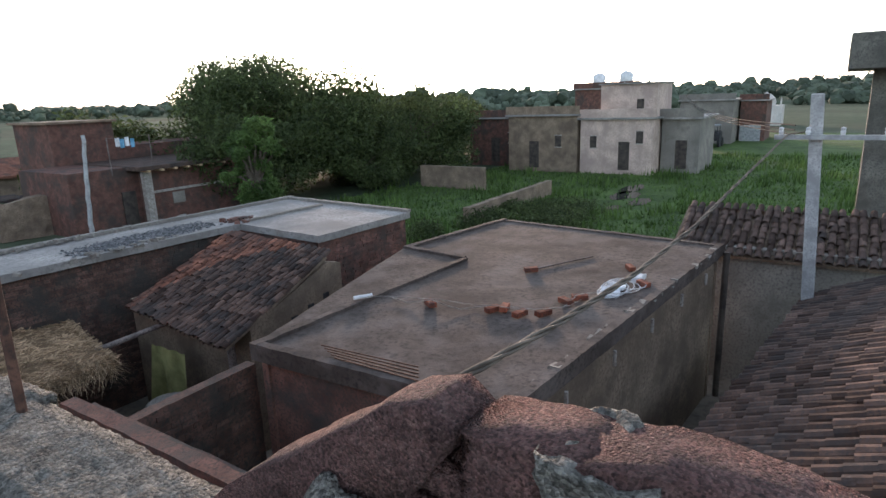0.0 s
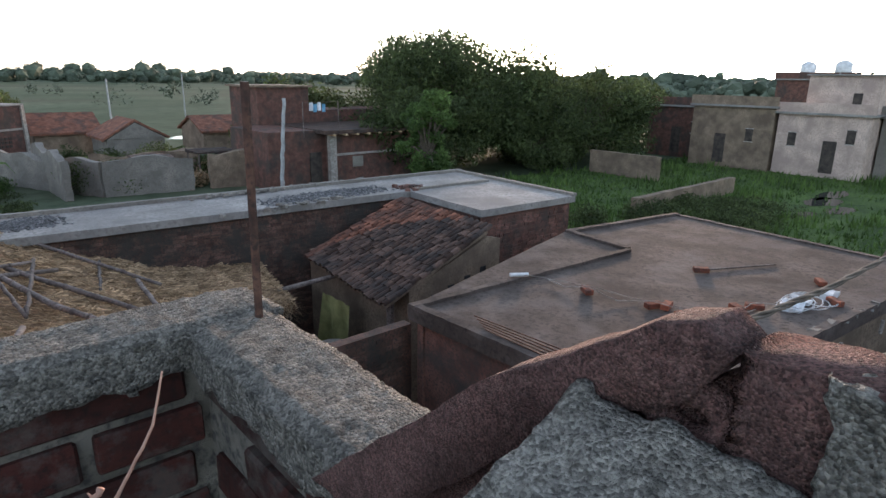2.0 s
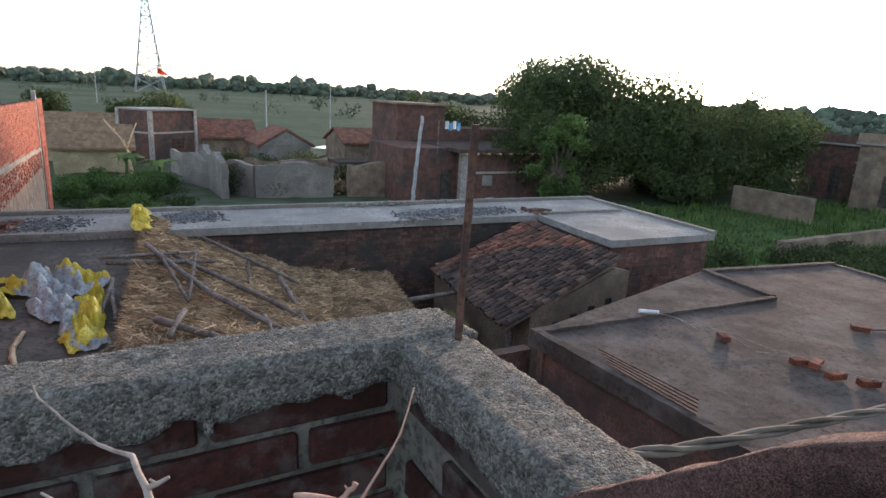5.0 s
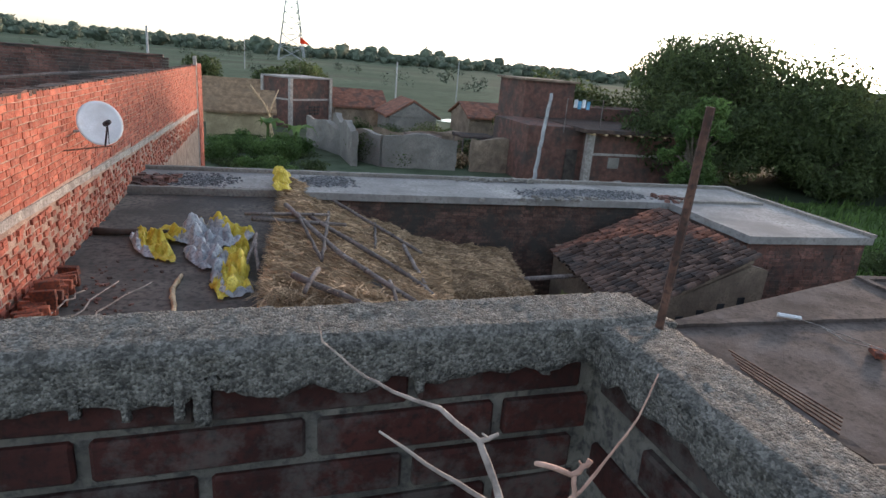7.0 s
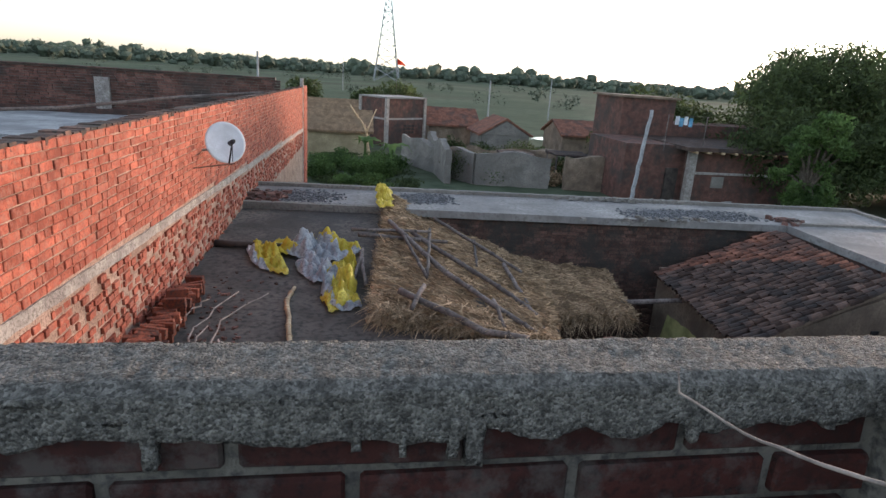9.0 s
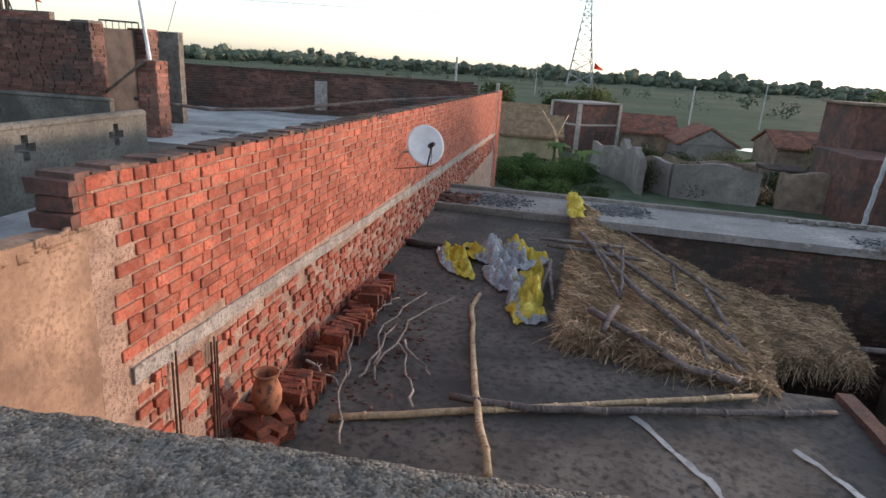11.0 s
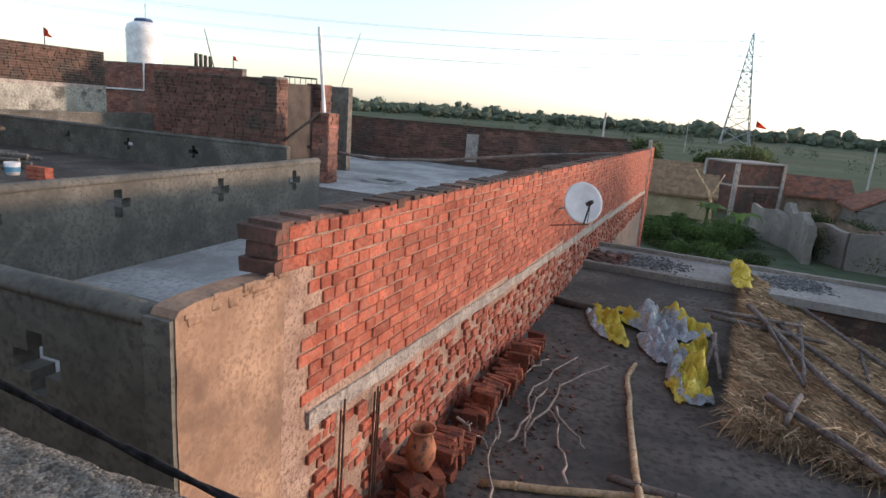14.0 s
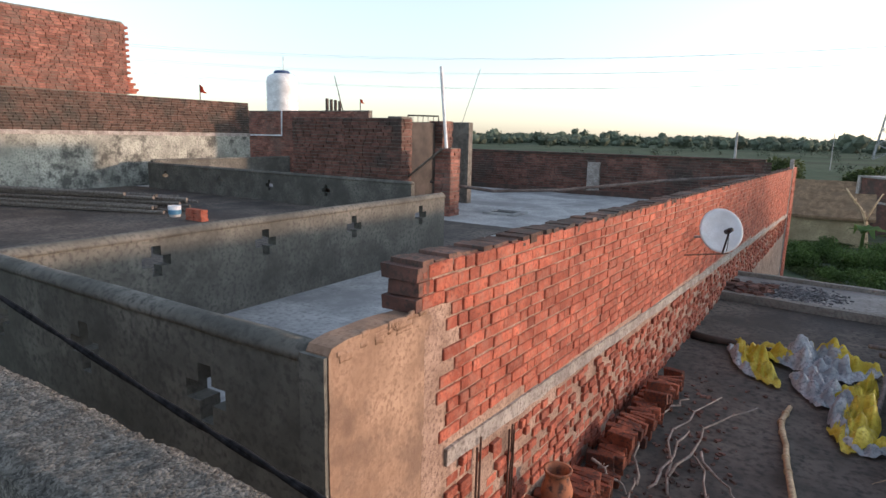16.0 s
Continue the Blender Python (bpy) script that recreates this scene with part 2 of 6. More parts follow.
# slightly lightened towards olive, with a little haze put into the colour
M_LEAF = surf("tree_leaves", [(0.05, 0.07, 0.025), (0.085, 0.11, 0.04)], 0.7, 8, 0.7, 0, rand=0.45, island=True, trans=0.35)
M_LEAF_PALE = surf("pale_leaves", [(0.07, 0.12, 0.035), (0.11, 0.17, 0.05)], 0.7, 8, 0.7, 0, rand=0.4, island=True, trans=0.4)
# paler, greyer leaf colour: the haze of distance is put into it
M_LEAF_HAZED = surf("hazed_far_leaves", [(0.075, 0.098, 0.068), (0.10, 0.12, 0.085)], 0.2, 2, 0.9, 0, rand=0.35, island=True)
M_BARK = surf("bark", [(0.10, 0.08, 0.06), (0.16, 0.13, 0.10), (0.06, 0.05, 0.04)], 4, 20, 0.95, 0.8, 0.03)
M_WATER = bpy.data.materials.new("still_water")
M_WATER.use_nodes = True
M_WATER.node_tree.nodes["Principled BSDF"].inputs["Base Color"].default_value = (0.03, 0.035, 0.03, 1)
M_WATER.node_tree.nodes["Principled BSDF"].inputs["Roughness"].default_value = 0.06
for dull in (M_ROOF_B, M_TILE_ONE, M_TILE_DARK, M_TILE, M_WIRE, M_CABLE):   # dusty, without sheen
    dull.node_tree.nodes["Principled BSDF"].inputs["Specular IOR Level"].default_value = 0.1
M_RED = surf("red_cloth", [(0.55, 0.06, 0.03), (0.65, 0.1, 0.04)], 4, 30, 0.8, 0.1, 0.005, trans=0.3)
M_BLUE = surf("blue_cloth", [(0.12, 0.32, 0.5), (0.2, 0.42, 0.6)], 4, 30, 0.8, 0.1, 0.005, trans=0.3)
M_WHITECLOTH = surf("white_cloth", [(0.7, 0.72, 0.75), (0.78, 0.8, 0.82)], 4, 30, 0.8, 0.1, 0.005, trans=0.3)

# ---- mesh helpers ----
RND = random.Random(7)


def link(name, bm, mat, smooth=False):
    me = bpy.data.meshes.new(name)
    bm.normal_update()
    bm.to_mesh(me)
    bm.free()
    me.materials.append(mat)
    if smooth:
        for p in me.polygons:
            p.use_smooth = True
    return new(name, me)


def part(name, bm, mat, parent, label="", smooth=False):
    ob = link(name, bm, mat, smooth)
    ob.parent = parent
    if parent is not None:
        ob.matrix_parent_inverse = parent.matrix_world.inverted() if parent.parent is None else Matrix.Identity(4)
    return tagged(ob, label)


def thing(name, label, category, group="", kind=""):
    """An Empty that parents the parts; parts are modelled in world coordinates."""
    return tagged(new(name), label, category, group, kind)


def solid(name, bm, mat, label, category, group="", kind="", smooth=False):
    return tagged(link(name, bm, mat, smooth), label, category, group, kind)


def bx(bm, x0, y0, z0, x1, y1, z1, jitter=0.0, rot=0.0):
    """A box; jitter moves its corners a little."""
    vs = []
    cx, cy = (x0 + x1) / 2, (y0 + y1) / 2
    c, s = math.cos(rot), math.sin(rot)
    for x, y, z in ((x0, y0, z0), (x1, y0, z0), (x1, y1, z0), (x0, y1, z0), (x0, y0, z1), (x1, y0, z1), (x1, y1, z1), (x0, y1, z1)):
        x, y = cx + (x - cx) * c - (y - cy) * s, cy + (x - cx) * s + (y - cy) * c
        vs.append(bm.verts.new((x + RND.uniform(-jitter, jitter), y + RND.uniform(-jitter, jitter), z + RND.uniform(-jitter, jitter))))
    for f in ((3, 2, 1, 0), (4, 5, 6, 7), (0, 1, 5, 4), (1, 2, 6, 5), (2, 3, 7, 6), (3, 0, 4, 7)):
        bm.faces.new([vs[i] for i in f])
    return bm


def B(*a, **k):
    return bx(bmesh.new(), *a, **k)


def rounded(bm, w=0.01, seg=1):
    bmesh.ops.bevel(bm, geom=bm.edges[:], offset=w, segments=seg, affect="EDGES", clamp_overlap=True)
    return bm


def worn(bm, cell=0.08, amp=0.008, freq=6.0):
    """Cuts the faces finer and roughens them, for worn plaster and mud."""
    for _ in range(7):
        long = [e for e in bm.edges if e.calc_length() > cell]
        if not long or len(bm.verts) > 26000:
            break
        bmesh.ops.subdivide_edges(bm, edges=long, cuts=1, use_grid_fill=True)
    for v in bm.verts:
        d = noise.noise_vector(v.co * freq) + 0.5 * noise.noise_vector(v.co * freq * 2.7)
        v.co += d * amp
    return bm


def tube(bm, pts, r, sides=8, r2=None, wob=0.0, cap=True):
    """A tapering round bar along points."""
    pts = [Vector(p) for p in pts]
    rings = []
    for i, p in enumerate(pts):
        d = (pts[min(i + 1, len(pts) - 1)] - pts[max(i - 1, 0)]).normalized()
        a = d.orthogonal().normalized()
        if rings:
            a = (prev - d * prev.dot(d)).normalized()
        prev = a
        b = d.cross(a)
        rr = r if r2 is None else r + (r2 - r) * i / max(1, len(pts) - 1)
        rr *= 1 + RND.uniform(-wob, wob)
        rings.append([bm.verts.new(p + (a * math.cos(2 * math.pi * k / sides) + b * math.sin(2 * math.pi * k / sides)) * rr) for k in range(sides)])
    for q, w in zip(rings, rings[1:]):
        for k in range(sides):
            bm.faces.new((q[k], q[(k + 1) % sides], w[(k + 1) % sides], w[k]))
    if cap:
        bm.faces.new(rings[0][::-1])
        bm.faces.new(rings[-1])
    return bm


def lathe(bm, prof, at, sides=24):
    """Turns a profile of (radius, height) round the vertical through at."""
    rings = [[bm.verts.new((at[0] + r * math.cos(2 * math.pi * k / sides), at[1] + r * math.sin(2 * math.pi * k / sides), at[2] + z)) for k in range(sides)] for r, z in prof]
    for q, w in zip(rings, rings[1:]):
        for k in range(sides):
            bm.faces.new((q[k], q[(k + 1) % sides], w[(k + 1) % sides], w[k]))
    return bm


def sag(a, b, drop, n=14, wob=0.0):
    a, b = Vector(a), Vector(b)
    return [a.lerp(b, i / n) + Vector((RND.uniform(-wob, wob), RND.uniform(-wob, wob), -drop * 4 * (i / n) * (1 - i / n))) for i in range(n + 1)]


def mesh_of_boxes(name, boxes, mat, parent, label="", kind="stuff"):
    """Many small boxes in one mesh, from (centre, half sizes, turn)."""
    v, f = [], []
    for (cx, cy, cz), (hx, hy, hz), t in boxes:
        c, s, k = math.cos(t), math.sin(t), len(v)
        for sx, sy, sz in ((-1, -1, -1), (1, -1, -1), (1, 1, -1), (-1, 1, -1), (-1, -1, 1), (1, -1, 1), (1, 1, 1), (-1, 1, 1)):
            x, y = sx * hx * RND.uniform(0.93, 1.03), sy * hy * RND.uniform(0.93, 1.03)
            v.append((cx + x * c - y * s, cy + x * s + y * c, cz + sz * hz * RND.uniform(0.9, 1.05)))
        f += [tuple(k + i for i in q) for q in ((3, 2, 1, 0), (4, 5, 6, 7), (0, 1, 5, 4), (1, 2, 6, 5), (2, 3, 7, 6), (3, 0, 4, 7))]
    me = bpy.data.meshes.new(name)
    me.from_pydata(v, [], f)
    me.materials.append(mat)
    ob = new(name, me)
    ob.parent = parent
    return tagged(ob, label, kind=kind)


BRICK_MESHES = {}


def brick_mesh(mat, hx, hy, hz, k):
    """One of a few worn bricks of a size, shared by many objects."""
    key = (mat.name, round(hx, 3), round(hy, 3), round(hz, 3), k)
    if key not in BRICK_MESHES:
        bm = B(-hx, -hy, -hz, hx, hy, hz, jitter=min(hx, hy, hz) * 0.06)
        bmesh.ops.bevel(bm, geom=bm.edges[:], offset=min(hx, hy, hz) * 0.16, segments=1, affect="EDGES")
        me = bpy.data.meshes.new("brick")
        bm.to_mesh(me)
        bm.free()
        me.materials.append(mat)
        BRICK_MESHES[key] = me
    return BRICK_MESHES[key]


def courses(p0, along, normal, length, z0, z1, course=0.077, blen=0.235, joint=0.012, thick=0.05, ragged=0.012, header=0.0, gaps=0.0, skip=None):
    """Bricks of a wall face, in courses: (centre, half sizes along/out/up, turn)."""
    out = []
    al, no = Vector((*along, 0)), Vector((*normal, 0))
    turn = math.atan2(al.y, al.x)
    n = int((z1 - z0) / course)
    for i in range(n):
        s, z = -RND.uniform(0, blen), z0 + (i + 0.5) * course
        while s < length:
            bl = blen * (0.5 if RND.random() < header else 1) * RND.uniform(0.94, 1.05)
            a, b = max(s, 0), min(s + bl, length)
            s += bl
            if b - a < 0.04 or RND.random() < gaps or (skip and skip((a + b) / 2, z)):
                continue
            c = Vector((p0[0], p0[1], z + RND.uniform(-0.004, 0.004))) + al * (a + b) / 2 + no * (RND.uniform(-ragged, ragged) - thick / 2 + 0.006)
            out.append((tuple(c), ((b - a) / 2 - joint / 2, thick / 2, course / 2 - joint / 2), turn + RND.uniform(-0.02, 0.02)))
    return out


def lay(boxes, mat, mat_joined, parent, near, limit=290, label_joined=""):
    """The bricks nearest to a spot as objects of their own, the rest joined."""
    boxes.sort(key=lambda b: (Vector(b[0]) - Vector(near)).length)
    for c, h, t in boxes[:limit]:
        size = (round(h[0] * 40) / 40, round(h[1], 3), round(h[2], 3))
        ob = new("brick", brick_mesh(mat, max(size[0], 0.02), size[1], size[2], RND.randrange(3)))
        ob.matrix_world = Matrix.Translation(c) @ Matrix.Rotation(t + (math.pi if RND.random() < 0.5 else 0), 4, "Z") @ Matrix.Diagonal((h[0] / max(size[0], 0.02), 1, 1, 1))
        ob.parent = parent
    if len(boxes) > limit:
        mesh_of_boxes("far_bricks", boxes[limit:], mat_joined, parent, label_joined)

# ---- ground and distance ----
def ground():
    bm = bmesh.new()
    xs = [-2500, -900, -300, -120, -60, -30, 0, 20, 30, 40, 50, 70, 110, 250, 700, 2500]
    grid = [[bm.verts.new((x, y, 0)) for y in xs] for x in xs]
    for i in range(len(xs) - 1):
        for j in range(len(xs) - 1):
            bm.faces.new((grid[i][j], grid[i + 1][j], grid[i + 1][j + 1], grid[i][j + 1]))
    return solid("ground", bm, M_FIELD_HAZED, "flat ground with green and brown fields, paled for haze, to the horizon", "ground", kind="structure")


# crop colours raised to a pale grey-green that includes the distance haze
M_FIELD_HAZED = surf("fields", [(0.08, 0.108, 0.066), (0.11, 0.13, 0.085), (0.06, 0.08, 0.05)], 0.02, 0.5, 0.95, 0.6, 0.05, stain=(0.085, 0.075, 0.055), stain_scale=0.018, stain_amount=0.5)
M_FIELD_HAZED.node_tree.nodes["Principled BSDF"].inputs["Specular IOR Level"].default_value = 0.03   # crops, not a smooth sheet
ground()
yard = B(-3, 1.4, -0.02, 14, 16, 0.012)
solid("courtyard", worn(yard, 1.5, 0.0), M_EARTH, "bare trodden earth of the yard between the houses", "ground", kind="structure")


def leafy(bm, centre, radius, count, size, rnd, flat=0.75):
    """A cloud of small leaf clumps, thicker towards the outside and with gaps."""
    for _ in range(count):
        d = Vector((rnd.gauss(0, 1), rnd.gauss(0, 1), rnd.gauss(0, 1))).normalized()
        r = radius * (rnd.random() ** 0.45)
        p = Vector(centre) + Vector((d.x * r, d.y * r, d.z * r * flat))
        s = size * rnd.uniform(0.5, 1.3)
        a, b = Vector((rnd.gauss(0, 1), rnd.gauss(0, 1), rnd.gauss(0, 1))).normalized(), Vector((rnd.gauss(0, 1), rnd.gauss(0, 1), rnd.gauss(0, 1))).normalized()
        b = (b - a * a.dot(b)).normalized()
        vs = [bm.verts.new(p + a * s * u + b * s * 0.55 * w) for u, w in ((-1, 0), (0, -0.6), (1, 0), (0, 0.6))]
        bm.faces.new(vs)


def tree(at, height, spread, seed, leaf=M_LEAF, clumps=26, leaves=260, size=0.28, label="broad dark green tree with a dense rounded crown", group="", low=0.35):
    rnd = random.Random(seed)
    t = thing("tree", label, "tree", group)
    x, y, z = at
    bm = bmesh.new()
    top = Vector((x, y, z + height * 0.5))
    tube(bm, [Vector(at).lerp(top, k / 5) + Vector((rnd.uniform(-.1, .1), rnd.uniform(-.1, .1), 0)) * spread * 0.2 for k in range(6)], height * 0.035, 8, height * 0.018)
    cb = bmesh.new()
    for k in range(clumps):
        a, r = rnd.uniform(0, 2 * math.pi), spread * math.sqrt(rnd.random()) * 0.82
        hz = low + (0.95 - low) * rnd.random() * math.sqrt(max(0.05, 1 - (r / spread) ** 2 * 0.75))
        c = Vector((x + r * math.cos(a), y + r * math.sin(a), z + height * hz))
        s = top.lerp(c, 0.1) - Vector((0, 0, height * 0.1))
        tube(bm, [s, s.lerp(c, 0.5) + Vector((0, 0, 0.04 * height)), c], height * 0.012, 5, height * 0.003)
        leafy(cb, c, spread * rnd.uniform(0.2, 0.34), leaves, size, rnd)
    part("trunk", bm, M_BARK, t, "grey-brown bark")
    part("crown", cb, leaf, t)
    return t


G_ = (1 + 5 ** 0.5) / 2
ICO = [Vector(v).normalized() for v in ((-1, G_, 0), (1, G_, 0), (-1, -G_, 0), (1, -G_, 0), (0, -1, G_), (0, 1, G_), (0, -1, -G_), (0, 1, -G_), (G_, 0, -1), (G_, 0, 1), (-G_, 0, -1), (-G_, 0, 1))]
ICO_F = [(0, 11, 5), (0, 5, 1), (0, 1, 7), (0, 7, 10), (0, 10, 11), (1, 5, 9), (5, 11, 4), (11, 10, 2), (10, 7, 6), (7, 1, 8), (3, 9, 4), (3, 4, 2), (3, 2, 6), (3, 6, 8), (3, 8, 9), (4, 9, 5), (2, 4, 11), (6, 2, 10), (8, 6, 7), (9, 8, 1)]


def far_woods(name, r0, r1, a0, a1, count, hmin, hmax, seed, label):
    """A belt of distant trees and scrub, by bearing from +x."""
    rnd = random.Random(seed)
    bm = bmesh.new()
    for _ in range(count):
        a, r = radians(rnd.uniform(a0, a1)), rnd.uniform(r0, r1)
        h = rnd.uniform(hmin, hmax) * (1.6 if rnd.random() < 0.06 else 1)
        w = h * rnd.uniform(0.5, 1.1)
        x, y = r * math.cos(a), r * math.sin(a)
        for _ in range(4):
            c = Vector((x + rnd.uniform(-w, w) * 0.7, y + rnd.uniform(-w, w) * 0.7, h * rnd.uniform(0.12, 0.62)))
            leafy(bm, c, w * 0.5, 26, h * 0.1, rnd, 0.9)
            if r0 < 200:
                continue
            k = [bm.verts.new(c + Vector((v[0], v[1], v[2] * 0.9)) * w * 0.40 * rnd.uniform(0.8, 1.2)) for v in ICO]
            for f in ICO_F:
                bm.faces.new([k[i] for i in f])
    solid(name, bm, M_LEAF_HAZED, label, "trees", kind="stuff")


# ---- the roof the camera stands on ----
TOP = 5.68
roof = thing("roof_terrace", "small flat roof enclosed by a low unplastered brick parapet", "roof", kind="structure")
part("floor", worn(B(-6.0, -6.0, 4.45, 0.25, 1.05, 4.70), 0.5, 0.004), M_ROOF_GREY, roof)
part("wall", B(-6.0, 0.80, 0.0, 0.24, 1.04, 4.45), M_PLASTER_GREY, roof)
part("side_wall", B(0.10, -6.0, 0.0, 0.26, 0.80, 4.45), M_PLASTER_GREY, roof)


def cap(x0, y0, x1, y1, z0, z1, seed):
    """The lumpy cement cap on the parapet, with a ragged lower edge."""
    bm = bmesh.new()
    bx(bm, x0, y0, z0, x1, y1, z1)
    for _ in range(9):
        long = [e for e in bm.edges if e.calc_length() > 0.009]
        if not long or len(bm.verts) > 150000:
            break
        bmesh.ops.subdivide_edges(bm, edges=long, cuts=1, use_grid_fill=True)
    for v in bm.verts:
        p = v.co.copy()
        k = (p.z - z0) / (z1 - z0)
        d = noise.noise_vector(p * 9) * 0.004 + noise.noise_vector(p * 45) * 0.0013 + noise.noise_vector(p * 120) * 0.0024 + noise.noise_vector(p * 280) * 0.0018
        if k < 0.3:
            d.z += noise.noise(p * 22) * 0.022
        edge = min(abs(p.x - x0), abs(p.x - x1), abs(p.y - y0), abs(p.y - y1))
        if k > 0.8 and edge < 0.012:
            d.z -= 0.008
        v.co += d
    return bm


parapet = thing("parapet", "waist-high parapet of dark red bricks under a lumpy grey cement cap", "parapet", kind="structure")
part("cap", cap(-3.4, 0.93, 0.272, 1.065, 5.615, TOP + 0.004, 1), M_MORTAR_CAP, parapet, "rough grey cement cap", True)
part("cap", cap(0.128, -1.2, 0.262, 0.955, 5.615, TOP, 2), M_MORTAR_CAP, parapet, "rough grey cement cap", True)
part("core", B(-3.4, 0.955, 4.70, 0.225, 1.03, 5.64), M_MORTAR, parapet)
part("core", B(0.155, -1.2, 4.70, 0.225, 0.955, 5.64), M_MORTAR, parapet)

part('cap', worn(B(-6.0, 0.93, 4.7, -3.4, 1.06, TOP), 0.1, 0.006), M_MORTAR_CAP, parapet)
part('cap', worn(B(0.128, -6.0, 4.7, 0.26, -1.2, TOP), 0.1, 0.006), M_MORTAR_CAP, parapet)
part('side', worn(B(-6.1, -6.0, 4.7, -5.97, 1.06, TOP), 0.2, 0.006), M_MORTAR_CAP, parapet)
part('side', worn(B(-6.0, -6.1, 4.7, 0.26, -5.97, TOP), 0.2, 0.006), M_MORTAR_CAP, parapet)

# moulded clay screen block standing on the side parapet
def jali():
    t = thing("screen_block", "broken moulded clay screen block set in grey mortar", "screen block")
    t.location = (0, 0.042, -0.011)
    def prism(name, outline, x0, x1, mat, cell=0.012, amp=0.0016, label=""):
        bm = bmesh.new()
        a = [bm.verts.new((x0, y, z)) for y, z in outline]
        b = [bm.verts.new((x1, y, z)) for y, z in outline]
        n = len(a)
        for i in range(n):
            bm.faces.new((a[i], a[(i + 1) % n], b[(i + 1) % n], b[i]))
        fa, fb = bm.faces.new(a[::-1]), bm.faces.new(b)
        bmesh.ops.triangulate(bm, faces=[fa, fb])
        bmesh.ops.recalc_face_normals(bm, faces=bm.faces[:])
        for _ in range(5):
            long = [e for e in bm.edges if e.calc_length() > cell]
            if not long:
                break
            bmesh.ops.subdivide_edges(bm, edges=long, cuts=1)
        bmesh.ops.triangulate(bm, faces=bm.faces[:])
        for v in bm.verts:
            v.co += noise.noise_vector(v.co * 30) * amp * 1.6 + noise.noise_vector(v.co * 90) * amp
        return part(name, bm, mat, t, label, True)
    # raised outer bars of the moulding
    prism("bar", [(0.53, 5.66), (0.44, 5.66), (0.235, 5.868), (0.185, 5.895), (0.165, 5.925), (0.18, 5.935), (0.2, 5.928), (0.30, 5.862)], 0.12, 0.156, M_CLAY)
    prism("bar", [(0.162, 5.93), (0.152, 5.925), (0.166, 5.80), (0.13, 5.80), (0.112, 5.932)], 0.12, 0.156, M_CLAY)
    prism("bar", [(0.115, 5.932), (0.09, 5.934), (0.05, 5.93), (-0.06, 5.90), (-0.16, 5.86), (-0.3, 5.72), (-0.3, 5.66), (-0.1, 5.66), (0.1, 5.80)], 0.12, 0.156, M_CLAY)
    # thin web behind the bars
    prism("web", [(0.46, 5.67), (0.16, 5.92), (-0.15, 5.83), (-0.28, 5.67)], 0.136, 0.152, M_CLAY)
    bm = bmesh.new()
    tube(bm, [(0.130 + 0.001 * math.cos(k), 0.183 + 0.017 * math.cos(2 * math.pi * k / 16), 5.888 + 0.012 * math.sin(2 * math.pi * k / 16)) for k in range(17)], 0.0075, 8, cap=False)
    part("ring", bm, M_CLAY, t, "raised ring of the moulding", True)
    for (y0, y1, z0, z1, x0, x1) in ((0.088, 0.130, 5.80, 5.935, 0.114, 0.158), (-0.3, 0.252, 5.60, 5.894, -0.03, 0.122), (-0.5, 0.5, 5.66, 5.70, 0.12, 0.25)):
        bm = B(x0, y0, z0, x1, y1, z1)
        for _ in range(7):
            long = [e for e in bm.edges if e.calc_length() > 0.005]
            if not long or len(bm.verts) > 70000:
                break
            bmesh.ops.subdivide_edges(bm, edges=long, cuts=1, use_grid_fill=True)
        c = Vector(((x0 + x1) / 2, (y0 + y1) / 2, (z0 + z1) / 2))
        for v in bm.verts:
            v.co += noise.noise_vector(v.co * 45) * 0.005 + noise.noise_vector(v.co * 130) * 0.0028 + noise.noise_vector(v.co * 320) * 0.0016
            if x0 < 0 and v.co.z > z0 + 0.05:
                v.co.z -= (x1 - v.co.x) * 0.35
            v.co += (c - v.co) * 0.06
        part("mortar", bm, M_MORTAR_LIT, t, "crumbly grey mortar, lightened as if lit from above", True)


jali()
bm = tube(bmesh.new(), [(0.226, 0.915, 5.66), (0.225, 0.907, 5.855), (0.224, 0.900, 6.014)], 0.0062, 8)
solid("reinforcing_bar", bm, M_RUST, "rusty steel bar standing up out of the parapet corner", "steel bar")

# dry branch inside the parapet
def branch(name, runs, label, mat=M_TWIG, group="", curl=0.0):
    bm = bmesh.new()
    for pts, r, r2 in runs:
        p = [Vector(q) for q in pts]
        fine = []
        for a, b in zip(p, p[1:]):
            for k in range(4):
                fine.append(a.lerp(b, k / 4) + Vector((RND.uniform(-1, 1), RND.uniform(-1, 1), RND.uniform(-.4, 1) if curl else RND.uniform(-1, 1))) * max(r * 0.6, curl))
        fine.append(p[-1])
        tube(bm, fine, r, 6, r2, wob=0.12)
        for q in fine[2:-1:2]:
            d = Vector((RND.uniform(-1, 1), RND.uniform(-1, 1), RND.uniform(0, 1))).normalized()
            tube(bm, [q, q + d * r * 2.6], r * 0.6, 5, r * 0.3)
    return solid(name, bm, mat, label, "branch", group, smooth=True)


# ---- brick wall between the houses ----
WX, WY0, WY1, WTOP, RA = -2.727, 3.0, 26.5, 5.424, 3.2
def tilt(bm, k):
    for v in bm.verts:
        v.co.z -= k * (v.co.y - WY0)
    return bm


big_wall = thing("brick_wall", "long wall of bright red bricks with a grey concrete band", "wall", kind="structure")
part("core", tilt(B(WX - 0.2, WY0 + 0.03, -0.5, WX - 0.006, WY1, WTOP - 0.03), 0.015), M_JOINT, big_wall)
